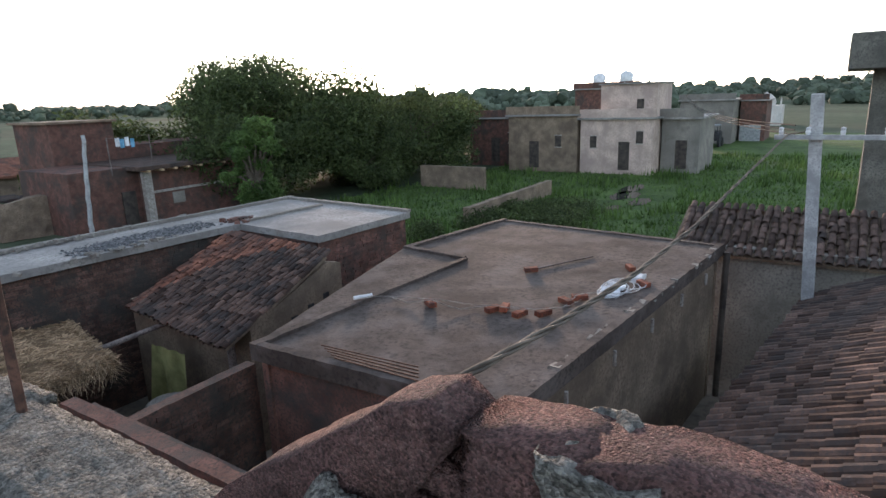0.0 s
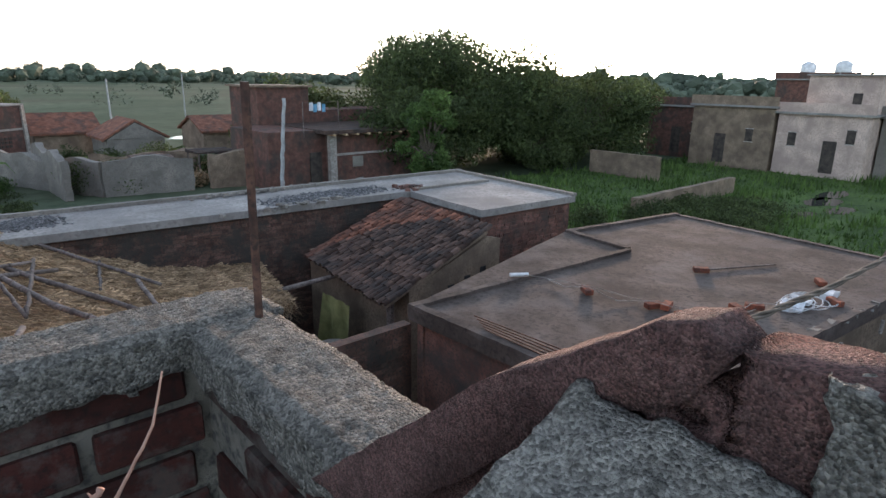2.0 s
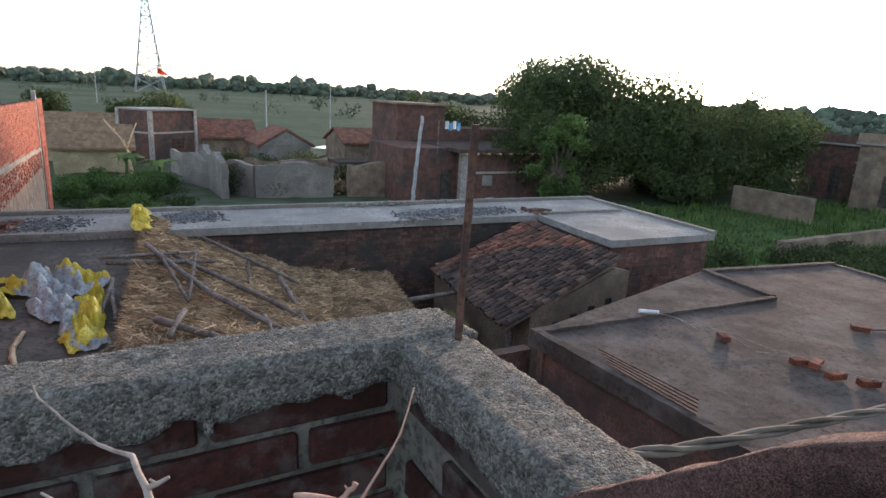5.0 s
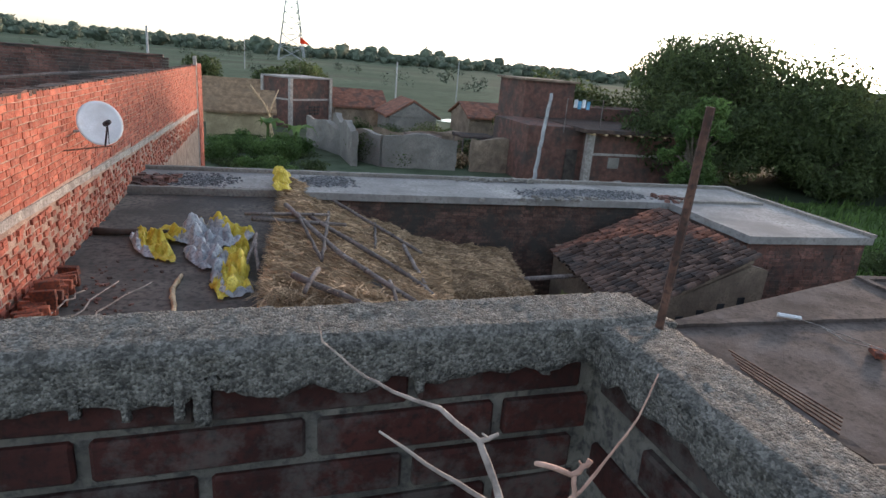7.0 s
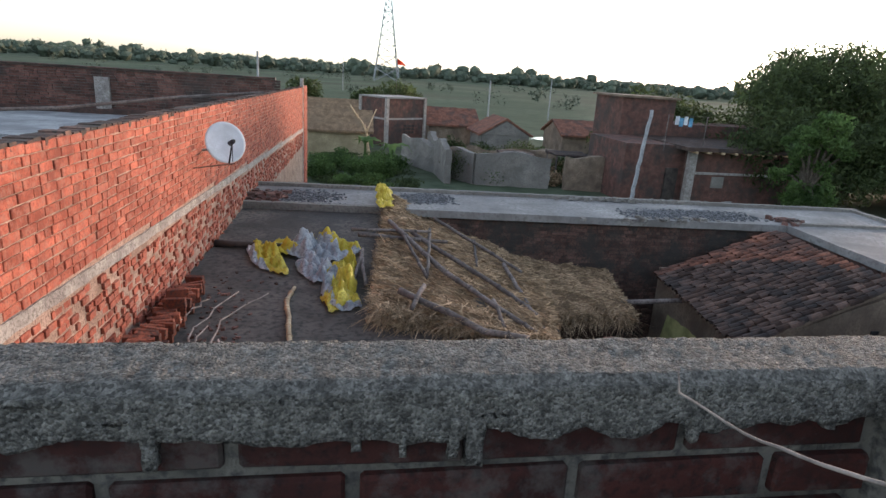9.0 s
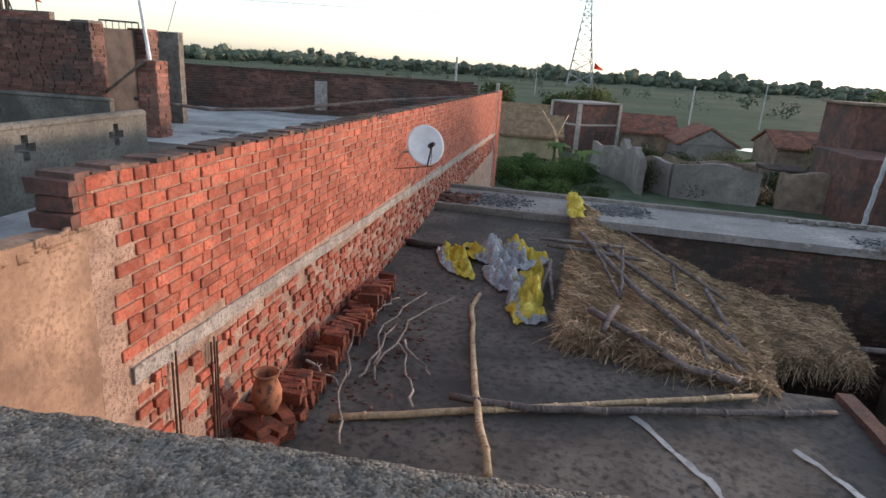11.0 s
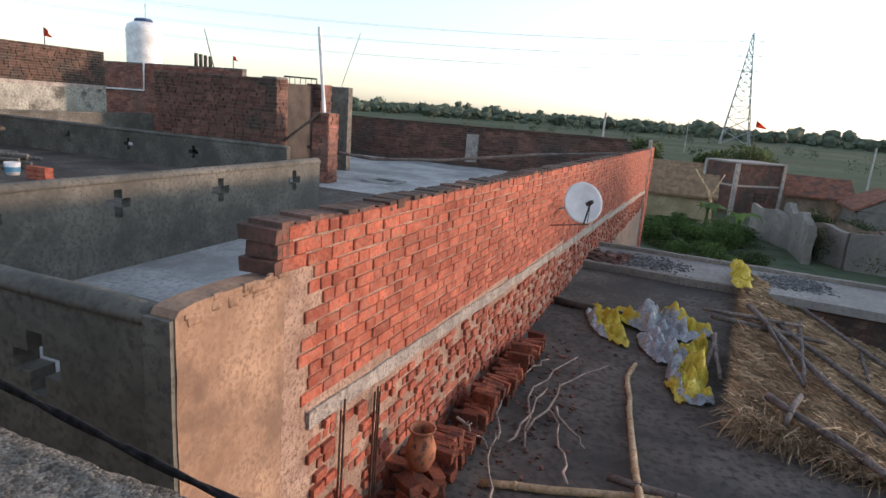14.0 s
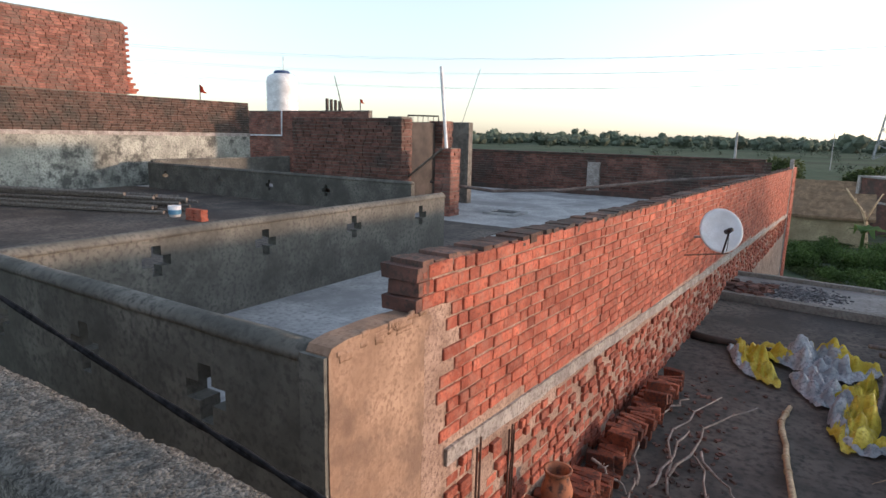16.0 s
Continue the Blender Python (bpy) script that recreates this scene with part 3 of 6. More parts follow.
part("concrete_band", tilt(worn(B(WX - 0.1, WY0 + 0.25, 4.27, WX + 0.012, WY1 - 0.4, 4.375), 0.09, 0.012), 0.041), M_BAND, big_wall, "rough pale concrete band")
part("concrete_column", worn(B(WX - 0.1, WY1 - 0.42, 1.0, WX + 0.02, WY1 - 0.2, WTOP), 0.2, 0.008), M_BAND, big_wall, "grey concrete column")
part("end_wall", B(WX - 0.2, WY1, 0.0, WX + 0.02, WY1 + 1.6, WTOP - 0.33), M_BRICKS, big_wall)
WYAW = 0.02   # the wall runs slightly towards +x
big_wall.matrix_world = Matrix.Translation((WX, WY0, 0)) @ Matrix.Rotation(-WYAW, 4, "Z") @ Matrix.Translation((-WX, -WY0, 0))

# plastered end block and the terrace of the next house
TZ = 4.28
terrace = thing("terrace", "neighbouring flat roof with grey cement floor", "roof", kind="structure")
bm = worn(B(-34, 2.5, TZ - 0.3, WX - 0.17, 26.4, TZ), 0.8, 0.006)
for v in bm.verts:
    v.co.x += 0.02 * max(0, v.co.y - 3) * max(0, 1 + (v.co.x - WX) / 20)
part("floor", bm, M_ROOF_GREY, terrace)
# thin dark sheet over the floor; shade between the parapets joins its dust colour
part("yard_floor", worn(B(-18.9, 2.6, TZ - 0.05, -6.1, 11.1, TZ + 0.012), 0.8, 0.003), M_ROOF_A, terrace, "cement floor darkened for dust and shade")
part("house_wall", B(-34, 2.40, 0, WX - 0.1, 2.56, TZ - 0.3), M_PLASTER_GREY, terrace)
part("house_wall", B(-34, 26.2, 0, WX - 0.2, 26.45, TZ - 0.3), M_OLDBRICK, terrace)


def plus_wall(name, axis, fixed, a0, a1, z0, z1, thick, holes, mat, label, size=0.30):
    """A plastered parapet with plus-shaped openings through it and a rounded top."""
    t = thing(name, label, "parapet", kind="structure")
    s = size / 3
    cuts = sorted({a0, a1, *(h + d * s for h, _ in holes for d in (-1.5, -0.5, 0.5, 1.5))})
    zc = holes[0][1] if holes else (z0 + z1) / 2
    zs = [z0, zc - 1.5 * s, zc - 0.5 * s, zc + 0.5 * s, zc + 1.5 * s, z1 - 0.05]
    bm = bmesh.new()
    def empty(a, z):
        for h, _ in holes:
            da, dz = abs(a - h), abs(z - zc)
            if (da < 0.5 * s and dz < 1.5 * s) or (da < 1.5 * s and dz < 0.5 * s):
                return True
        return False
    def pt(a, off, z):
        return (a, fixed + off, z) if axis == "x" else (fixed + off, a, z)
    full = [(a, b) for a, b in zip(cuts, cuts[1:]) if b - a > 1e-6]
    # cells on a grid, faces between filled and empty cells
    V = {}
    def vert(a, off, z):
        k = (round(a, 4), round(off, 4), round(z, 4))
        if k not in V:
            V[k] = bm.verts.new(pt(a, off, z))
        return V[k]
    def fill(i, j):
        if i < 0 or i >= len(full) or j < 0 or j >= len(zs) - 1:
            return False
        return not empty((full[i][0] + full[i][1]) / 2, (zs[j] + zs[j + 1]) / 2)
    h = thick / 2
    for i, (a, b) in enumerate(full):
        for j in range(len(zs) - 1):
            if not fill(i, j):
                continue
            p, q = zs[j], zs[j + 1]
            for off in (-h, h):
                bm.faces.new([vert(a, off, p), vert(b, off, p), vert(b, off, q), vert(a, off, q)])
            for (ni, nj, e) in ((i - 1, j, ((a, p), (a, q))), (i + 1, j, ((b, p), (b, q))), (i, j - 1, ((a, p), (b, p))), (i, j + 1, ((a, q), (b, q)))):
                if not fill(ni, nj) and not (nj == len(zs) - 1):
                    (a1_, z1_), (a2_, z2_) = e
                    bm.faces.new([vert(a1_, -h, z1_), vert(a2_, -h, z2_), vert(a2_, h, z2_), vert(a1_, h, z1_)])
    bmesh.ops.recalc_face_normals(bm, faces=bm.faces[:])
    part("panel", bm, mat, t)
    bm = bmesh.new()
    n = max(2, int((a1 - a0) / 0.25))
    prof = [(-h - 0.012, 0), (-h - 0.012, 0.03), (-h * 0.6, 0.062), (0, 0.072), (h * 0.6, 0.062), (h + 0.012, 0.03), (h + 0.012, 0)]
    rows = [[bm.verts.new(Vector(pt(a0 + (a1 - a0) * k / n, o + RND.uniform(-.003, .003), z1 - 0.055 + zz + RND.uniform(-.003, .003)))) for o, zz in prof] for k in range(n + 1)]
    for r, w in zip(rows, rows[1:]):
        for k in range(len(prof) - 1):
            bm.faces.new((r[k], r[k + 1], w[k + 1], w[k]))
        bm.faces.new((r[-1], r[0], w[0], w[-1]))
    bm.faces.new(rows[0]), bm.faces.new(rows[-1][::-1])
    bmesh.ops.recalc_face_normals(bm, faces=bm.faces[:])
    part("coping", bm, mat, t, "rounded cement coping", True)
    return t


plus_wall("front_parapet", "x", 2.43, -6.9, -2.857, 3.5, 5.165, 0.12, [(-3.55, 4.79), (-4.65, 4.79), (-5.75, 4.79)], M_PLASTER_GREY, "grey cement parapet with plus-shaped openings")
plus_wall("inner_parapet", "y", -5.98, 2.3, 8.24, TZ, 5.17, 0.12, [(3.63, 4.915), (4.83, 4.915), (6.2, 4.915), (7.62, 4.915)], M_PLASTER_GREY, "grey cement parapet with plus-shaped openings", 0.27)
# tan on the sun side, grey on the end: the lighting is coloured in
block = thing("plaster_block", "plaster end of the terrace parapet, coloured tan as if sunlit", "wall", kind="structure")
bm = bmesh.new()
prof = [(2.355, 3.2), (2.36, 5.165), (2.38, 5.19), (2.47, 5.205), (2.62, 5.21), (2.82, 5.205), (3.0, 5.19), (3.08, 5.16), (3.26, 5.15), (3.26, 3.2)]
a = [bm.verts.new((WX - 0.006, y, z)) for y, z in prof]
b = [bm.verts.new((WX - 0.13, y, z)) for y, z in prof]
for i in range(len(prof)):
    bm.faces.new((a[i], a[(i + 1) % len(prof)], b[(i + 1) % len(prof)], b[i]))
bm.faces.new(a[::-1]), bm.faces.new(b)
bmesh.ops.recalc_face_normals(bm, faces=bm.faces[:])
part("plaster", worn(bm, 0.07, 0.005, 5), M_PLASTER_SUNLIT, block)
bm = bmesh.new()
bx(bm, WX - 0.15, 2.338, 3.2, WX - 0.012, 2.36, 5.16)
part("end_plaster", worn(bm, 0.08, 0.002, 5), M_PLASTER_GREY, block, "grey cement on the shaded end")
# rough crust along the top edge
for k in range(30):
    y = 2.42 + 0.62 * RND.random()
    s = RND.uniform(0.01, 0.045)
    z = 5.2 - RND.uniform(0, 0.07)
    part("crust", worn(B(WX - 0.02, y - s, z - s * 0.5, WX - 0.006 + RND.uniform(0.0, 0.005), y + s, z + s * 0.5), 0.02, 0.006, 40), M_PLASTER_SUNLIT, block, "", True)

# ---- low roof with sticks ----
low_roof = thing("low_roof", "dark dusty flat roof littered with sticks and bricks", "roof", kind="structure")
part("slab", worn(B(WX, 1.06, RA - 0.16, 0.5, 12.4, RA), 0.35, 0.008, 2), M_ROOF_A, low_roof)
part("slab", worn(B(0.5, 1.06, RA - 0.16, 2.45, 6.2, RA - 0.004), 0.35, 0.008, 2), M_ROOF_A, low_roof)
part("slab", worn(B(0.5, 6.2, RA - 0.16, 1.25, 7.6, RA - 0.012), 0.35, 0.006, 2), M_ROOF_A, low_roof)
part("wall", B(0.38, 6.2, 0, 0.5, 12.4, RA - 0.16), M_MUD, low_roof)
part("wall", B(2.3, 1.06, 0, 2.44, 6.1, RA - 0.16), M_MUD, low_roof)
part("kerb", worn(B(2.35, 1.06, RA - 0.004, 2.5, 6.2, RA + 0.07), 0.2, 0.01), M_OLDBRICK, low_roof)

# ---- long slab along the far side of the yard ----
slab = thing("slab_roof", "long pale concrete slab roof over a brick house", "roof", kind="structure")
part("slab", worn(B(WX, 12.5, 3.15, 9.0, 14.4, 3.3), 0.5, 0.008, 2), M_SLAB, slab)
part("slab", worn(B(9.0, 9.8, 3.15, 12.0, 14.4, 3.304), 0.5, 0.008, 2), M_SLAB, slab)
part("kerb", worn(B(WX, 14.3, 3.3, 12.1, 14.44, 3.38), 0.25, 0.012), M_GREYMUD, slab)
part("kerb", worn(B(11.9, 9.8, 3.3, 12.04, 14.3, 3.37), 0.25, 0.012), M_GREYMUD, slab)
part("kerb", worn(B(9.2, 12.5, 3.3, 11.6, 12.62, 3.36), 0.25, 0.012), M_GREYMUD, slab)
part("kerb", worn(B(WX, 12.42, 3.2, 0.5, 12.56, 3.34), 0.25, 0.012), M_GREYMUD, slab)
part("wall", worn(B(0.6, 12.6, 0, 9.1, 12.75, 3.15), 0.5, 0.01), M_BLACKBRICK, slab)
part("wall", B(9.05, 9.9, 0, 9.2, 12.6, 3.15), M_OLDBRICK, slab)
part("wall", B(9.05, 9.88, 0, 11.9, 10.0, 3.15), M_OLDBRICK, slab)
part("wall", B(-2.6, 14.2, 0, 11.9, 14.35, 3.15), M_OLDBRICK, slab)
part("wall", B(11.75, 10.0, 0, 11.9, 14.2, 3.15), M_OLDBRICK, slab)
slab.matrix_world = Matrix.Translation((WX, 12.4, 0)) @ Matrix.Rotation(-0.07, 4, "Z") @ Matrix.Translation((-WX, -12.4, 0))

# ---- worn roof with the cables ----
wr = thing("worn_roof", "worn grey-brown cement roof with a thin raised edge", "roof", kind="structure")
def poly_slab(pts, z0, z1, cell=0.4, amp=0.008):
    bm = bmesh.new()
    a = [bm.verts.new((x, y, z0)) for x, y in pts]
    b = [bm.verts.new((x, y, z1)) for x, y in pts]
    n = len(pts)
    for i in range(n):
        bm.faces.new((a[i], a[(i + 1) % n], b[(i + 1) % n], b[i]))
    f, g = bm.faces.new(a[::-1]), bm.faces.new(b)
    bmesh.ops.triangulate(bm, faces=[f, g])
    bmesh.ops.recalc_face_normals(bm, faces=bm.faces[:])
    return worn(bm, cell, amp, 2)


PB = [(4.55, 2.42), (12.14, 1.66), (12.66, 6.65), (9.35, 7.2), (9.14, 5.68), (4.45, 5.97)]
part("slab", poly_slab(PB, 2.93, 3.1), M_ROOF_B, wr)
for i, (p, q) in enumerate(zip(PB, PB[1:] + PB[:1])):
    d = (Vector(q) - Vector(p))
    L = d.length
    o = B(0, 0, 3.09, L, 0.12, 3.15 if i != 1 else 3.13)
    worn(o, 0.18, 0.012)
    bmesh.ops.transform(o, matrix=Matrix.Translation((*p, 0)) @ Matrix.Rotation(math.atan2(d.y, d.x), 4, "Z"), verts=o.verts[:])
    part("kerb", o, M_ROOF_B, wr)
    o = B(0.08, 0.1, 0, L - 0.08, 0.22, 2.93)
    bmesh.ops.transform(o, matrix=Matrix.Translation((*p, 0)) @ Matrix.Rotation(math.atan2(d.y, d.x), 4, "Z"), verts=o.verts[:])
    part("wall", o, M_OLDBRICK if i in (5, 4, 3) else M_MUD, wr)

# ---- roofless room ----
room = thing("roofless_room", "roofless room of dark blackened bricks", "room", kind="structure")
part("wall", worn(B(3.0, 6.25, 0, 4.72, 6.42, 2.7), 0.2, 0.01), M_BLACKBRICK, room)
part("wall", worn(B(2.9, 1.8, 0, 3.06, 7.1, 2.7), 0.2, 0.01), M_BLACKBRICK, room)

# ---- tiled houses ----
def half_tile(length, r, k=5):
    """Points of one half-round tile along +x, its round back up."""
    pts = []
    for x, rr in ((0, r), (length, r * 0.82)):
        pts += [(x, rr * math.cos(math.pi * i / k), rr * math.sin(math.pi * i / k)) for i in range(k + 1)]
    faces = [(i, i + 1, k + 2 + i, k + 1 + i) for i in range(k)]
    return pts, faces


def tile_slope(parent, eave0, eave1, ridge0, mat, single=None, near=None, limit=0, tl=0.30, gap=0.17, r=0.075):
    """Half-round tiles laid in rows from the eave up the slope."""
    e0, e1, r0 = Vector(eave0), Vector(eave1), Vector(ridge0)
    along, up = (e1 - e0), (r0 - e0)
    W, H = along.length, up.length
    a, u = along.normalized(), up.normalized()
    nrm = a.cross(u).normalized()
    if nrm.z < 0:
        nrm = -nrm
    pts, faces = half_tile(tl, r)
    back = [(x, y, z - 0.012) for x, y, z in pts]
    tiles = []
    for i in range(int(W / gap) + 1):
        for j in range(int(H / (tl * 0.72)) + 1):
            o = e0 + a * (i * gap + RND.uniform(-.02, .02)) + u * (j * tl * 0.72 + RND.uniform(-.03, .03) - 0.05) + nrm * (RND.uniform(0, .025) + 0.02)
            tilt = RND.uniform(-.07, .07)
            ua = (u + a * RND.uniform(-.06, .06) + nrm * (tilt * 0.5 - 0.05)).normalized()
            sd = nrm.cross(ua).normalized()
            tiles.append(Matrix(((ua.x, sd.x, nrm.x, o.x), (ua.y, sd.y, nrm.y, o.y), (ua.z, sd.z, nrm.z, o.z), (0, 0, 0, 1))))
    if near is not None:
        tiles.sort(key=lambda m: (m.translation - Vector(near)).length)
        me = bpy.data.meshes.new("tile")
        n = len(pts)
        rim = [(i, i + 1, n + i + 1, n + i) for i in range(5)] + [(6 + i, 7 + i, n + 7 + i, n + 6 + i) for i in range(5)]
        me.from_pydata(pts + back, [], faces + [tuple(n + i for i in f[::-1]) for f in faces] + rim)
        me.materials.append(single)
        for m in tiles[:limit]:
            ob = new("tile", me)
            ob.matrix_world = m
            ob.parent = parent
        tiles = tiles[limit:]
    v, f = [], []
    for m in tiles:
        k = len(v)
        v += [tuple(m @ Vector(p)) for p in pts]
        f += [tuple(k + i for i in q) for q in faces]
        k = len(v)
        v += [tuple(m @ Vector(p)) for p in back]
        f += [tuple(k + i for i in q[::-1]) for q in faces]
    me = bpy.data.meshes.new("far_tiles")
    me.from_pydata(v, [], f)
    me.materials.append(mat)
    ob = new("far_tiles", me)
    ob.parent = parent
    tagged(ob, kind="stuff")
    bm = bmesh.new()
    q = [e0, e1, e1 + up, r0]
    vs = [bm.verts.new(p - nrm * 0.01) for p in q] + [bm.verts.new(p - nrm * 0.07) for p in q]
    for f in ((0, 1, 2, 3), (7, 6, 5, 4), (0, 4, 5, 1), (1, 5, 6, 2), (2, 6, 7, 3), (3, 7, 4, 0)):
        bm.faces.new([vs[i] for i in f])
    bmesh.ops.recalc_face_normals(bm, faces=bm.faces[:])
    part("roof_bed", bm, M_MUD, parent)
    return parent

hut = thing("tiled_hut", "small mud hut under a sloping roof of brown clay tiles", "hut", kind="structure")
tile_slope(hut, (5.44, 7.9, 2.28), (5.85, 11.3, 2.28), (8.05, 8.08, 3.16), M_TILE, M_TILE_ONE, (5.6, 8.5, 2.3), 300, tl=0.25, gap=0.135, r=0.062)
part("wall", worn(B(6.1, 8.1, 0, 6.25, 11.6, 2.35), 0.3, 0.012), M_MUD, hut)
gw = bmesh.new()
for y in (8.05, 8.2):
    [gw.verts.new((x, y, z)) for x, z in ((6.1, 0), (8.4, 0), (8.4, 2.95), (8.05, 3.04), (6.1, 2.36))]
gv = list(gw.verts)
gw.faces.new(gv[:5]), gw.faces.new(gv[5:][::-1])
for i in range(5):
    gw.faces.new((gv[i], gv[5 + i], gv[5 + (i + 1) % 5], gv[(i + 1) % 5]))
bmesh.ops.recalc_face_normals(gw, faces=gw.faces[:])
part("gable_wall", gw, M_MUD, hut, "tan mud gable")

shed = thing("tiled_house", "old house roofed with rows of dark half-round clay tiles", "house", kind="structure")
part("wall", worn(B(4.8, -0.4, 0, 11.3, -0.2, 2.2), 0.4, 0.012), M_MUD, shed)
tile_slope(shed, (4.6, 1.3, 2.15), (12.6, 0.2, 2.15), (3.9, -3.9, 4.75), M_TILE_DARK, M_TILE_ONE, (6.5, 0.0, 2.4), 300, tl=0.34, gap=0.19, r=0.085)

lane_house = thing("lane_house", "mud-walled house with a low roof of broken clay tiles", "house", kind="structure")
part("wall", worn(B(13.0, -6, 0, 13.2, 2.5, 2.9), 0.4, 0.015), M_GREYMUD, lane_house)
tile_slope(lane_house, (12.85, -6, 2.75), (12.85, 2.8, 2.75), (14.6, -6, 3.4), M_TILE_DARK)

# ---- thatch ----
def thatch(name, corners, label, n=40, loose=900, thick=0.14):
    t = thing(name, label, "thatch")
    p = [Vector(c) for c in corners]
    bm = bmesh.new()
    nu = nv = n
    def at(u, v):
        q = p[0].lerp(p[1], u).lerp(p[3].lerp(p[2], u), v)
        return q + Vector((0, 0, 0.07 * noise.noise(q * 1.6) + 0.05 * noise.noise(q * 6) + 0.03 * math.sin(math.pi * u) * math.sin(math.pi * v)))
    top = [[bm.verts.new(at(i / nu, j / nv)) for j in range(nv + 1)] for i in range(nu + 1)]
    low = [[bm.verts.new(at(i / nu, j / nv) - Vector((0, 0, thick))) for j in range(nv + 1)] for i in range(nu + 1)]
    for i in range(nu):
        for j in range(nv):
            bm.faces.new((top[i][j], top[i + 1][j], top[i + 1][j + 1], top[i][j + 1]))
            bm.faces.new((low[i][j + 1], low[i + 1][j + 1], low[i + 1][j], low[i][j]))
    for i in range(nu):
        bm.faces.new((top[i][0], low[i][0], low[i + 1][0], top[i + 1][0]))
        bm.faces.new((top[i + 1][nv], low[i + 1][nv], low[i][nv], top[i][nv]))
        bm.faces.new((top[0][i + 1], low[0][i + 1], low[0][i], top[0][i]))
        bm.faces.new((top[nu][i], low[nu][i], low[nu][i + 1], top[nu][i + 1]))
    part("bed", bm, M_STRAW, t, "", True)
    bm = bmesh.new()
    down = ((p[2] + p[1]) - (p[0] + p[3])).normalized()
    side = (p[3] - p[0]).normalized()
    for _ in range(loose):
        u, v = RND.random(), RND.random()
        if RND.random() < 0.25:
            u, v = (RND.choice((0.0, 1.0)), v) if RND.random() < 0.5 else (u, RND.choice((0.0, 1.0)))
        c = at(u, v) + Vector((0, 0, RND.uniform(-0.05, 0.035)))
        d = (down * RND.uniform(0.3, 1) + side * RND.uniform(-0.8, 0.8) + Vector((0, 0, RND.uniform(-0.25, 0.25)))).normalized()
        L = RND.uniform(0.08, 0.3)
        w = d.cross(Vector((RND.random(), RND.random(), 1))).normalized() * RND.uniform(0.003, 0.007)
        vs = [bm.verts.new(c - d * L / 2 - w), bm.verts.new(c - d * L / 2 + w), bm.verts.new(c + d * L / 2 + w * 0.4 + Vector((0, 0, -0.02))), bm.verts.new(c + d * L / 2 - w * 0.4)]
        bm.faces.new(vs)
    # ragged fringe hanging over the near edge
    for _ in range(loose // 5):
        u, v = RND.random(), RND.random() ** 2 * 0.09
        c = at(u, v) + Vector((0, 0, RND.uniform(-thick, 0.07)))
        d = (-side * RND.uniform(0.2, 1) + down * RND.uniform(-0.9, 0.9) + Vector((0, 0, RND.uniform(-0.5, 0.25)))).normalized()
        L = RND.uniform(0.15, 0.5)
        w = d.cross(Vector((RND.random(), RND.random(), 1))).normalized() * RND.uniform(0.003, 0.008)
        e = c + d * L + Vector((0, 0, -0.1 * L))
        vs = [bm.verts.new(c - w), bm.verts.new(c + w), bm.verts.new(e + w * 0.3), bm.verts.new(e - w * 0.3)]
        bm.faces.new(vs)
    tagged(part("straw", bm, M_STALK, t, "loose straw stalks"), kind="stuff")
    return t


thatch("thatched_roof", [(-0.22, 6.75, 3.38), (1.75, 6.15, 3.2), (3.6, 11.9, 2.15), (0.35, 12.9, 3.42)], "sloping straw thatch weighed down with poles", 48, 16000)
thatch("thatch_lean_to", [(2.63, 9.23, 2.25), (4.62, 9.65, 2.05), (5.22, 13.15, 2.15), (2.85, 12.12, 2.35)], "ragged straw lean-to roof in the yard", 30, 7000)

# ---- poles and sticks on the low roof ----
def pole(name, pts, r, r2, mat, label, cat="pole", group="", nodes=True, wob=0.02):
    t = thing(name, label, cat, group)
    p = [Vector(q) for q in pts]
    fine = []
    for a, b in zip(p, p[1:]):
        n = max(2, int((b - a).length / 0.25))
        fine += [a.lerp(b, k / n) + Vector((RND.uniform(-1, 1), RND.uniform(-1, 1), 0)) * r * 0.35 for k in range(n)]
    fine.append(p[-1])
    bm = tube(bmesh.new(), fine, r, 9, r2, wob=0.05)
    part("stem", bm, mat, t, "", True)
    if nodes:
        for a, b in zip(fine[1:-1:1], fine[2::1]):
            if RND.random() < 0.7:
                d = (b - a).normalized()
                part("node", tube(bmesh.new(), [a - d * 0.015, a + d * 0.015], r * 1.13, 9, r * 1.1), mat, t, "", True)
    return t


G = "poles on the low roof"
pole("bamboo_pole", [(-2.12, 4.71, RA + 0.035), (-0.3, 5.33, RA + 0.04), (1.55, 5.96, RA + 0.05)], 0.032, 0.026, M_BAMBOO, "pale yellow bamboo pole lying on the roof", group=G)
pole("wooden_pole", [(-1.22, 5.16, RA + 0.10), (-0.43, 5.22, RA + 0.06), (1.71, 5.72, RA + 0.035), (2.2, 5.85, RA + 0.035)], 0.034, 0.028, M_POLE_DARK, "dark weathered pole lying across the bamboo", group=G)
pole("bamboo_pole", [(-0.8, 4.2, RA + 0.10), (-0.97, 5.1, RA + 0.09), (-1.12, 6.3, RA + 0.05), (-1.24, 7.4, RA + 0.03), (-1.19, 7.84, RA + 0.03)], 0.032, 0.026, M_BAMBOO, "pale crooked bamboo stick lying on the roof", group=G)

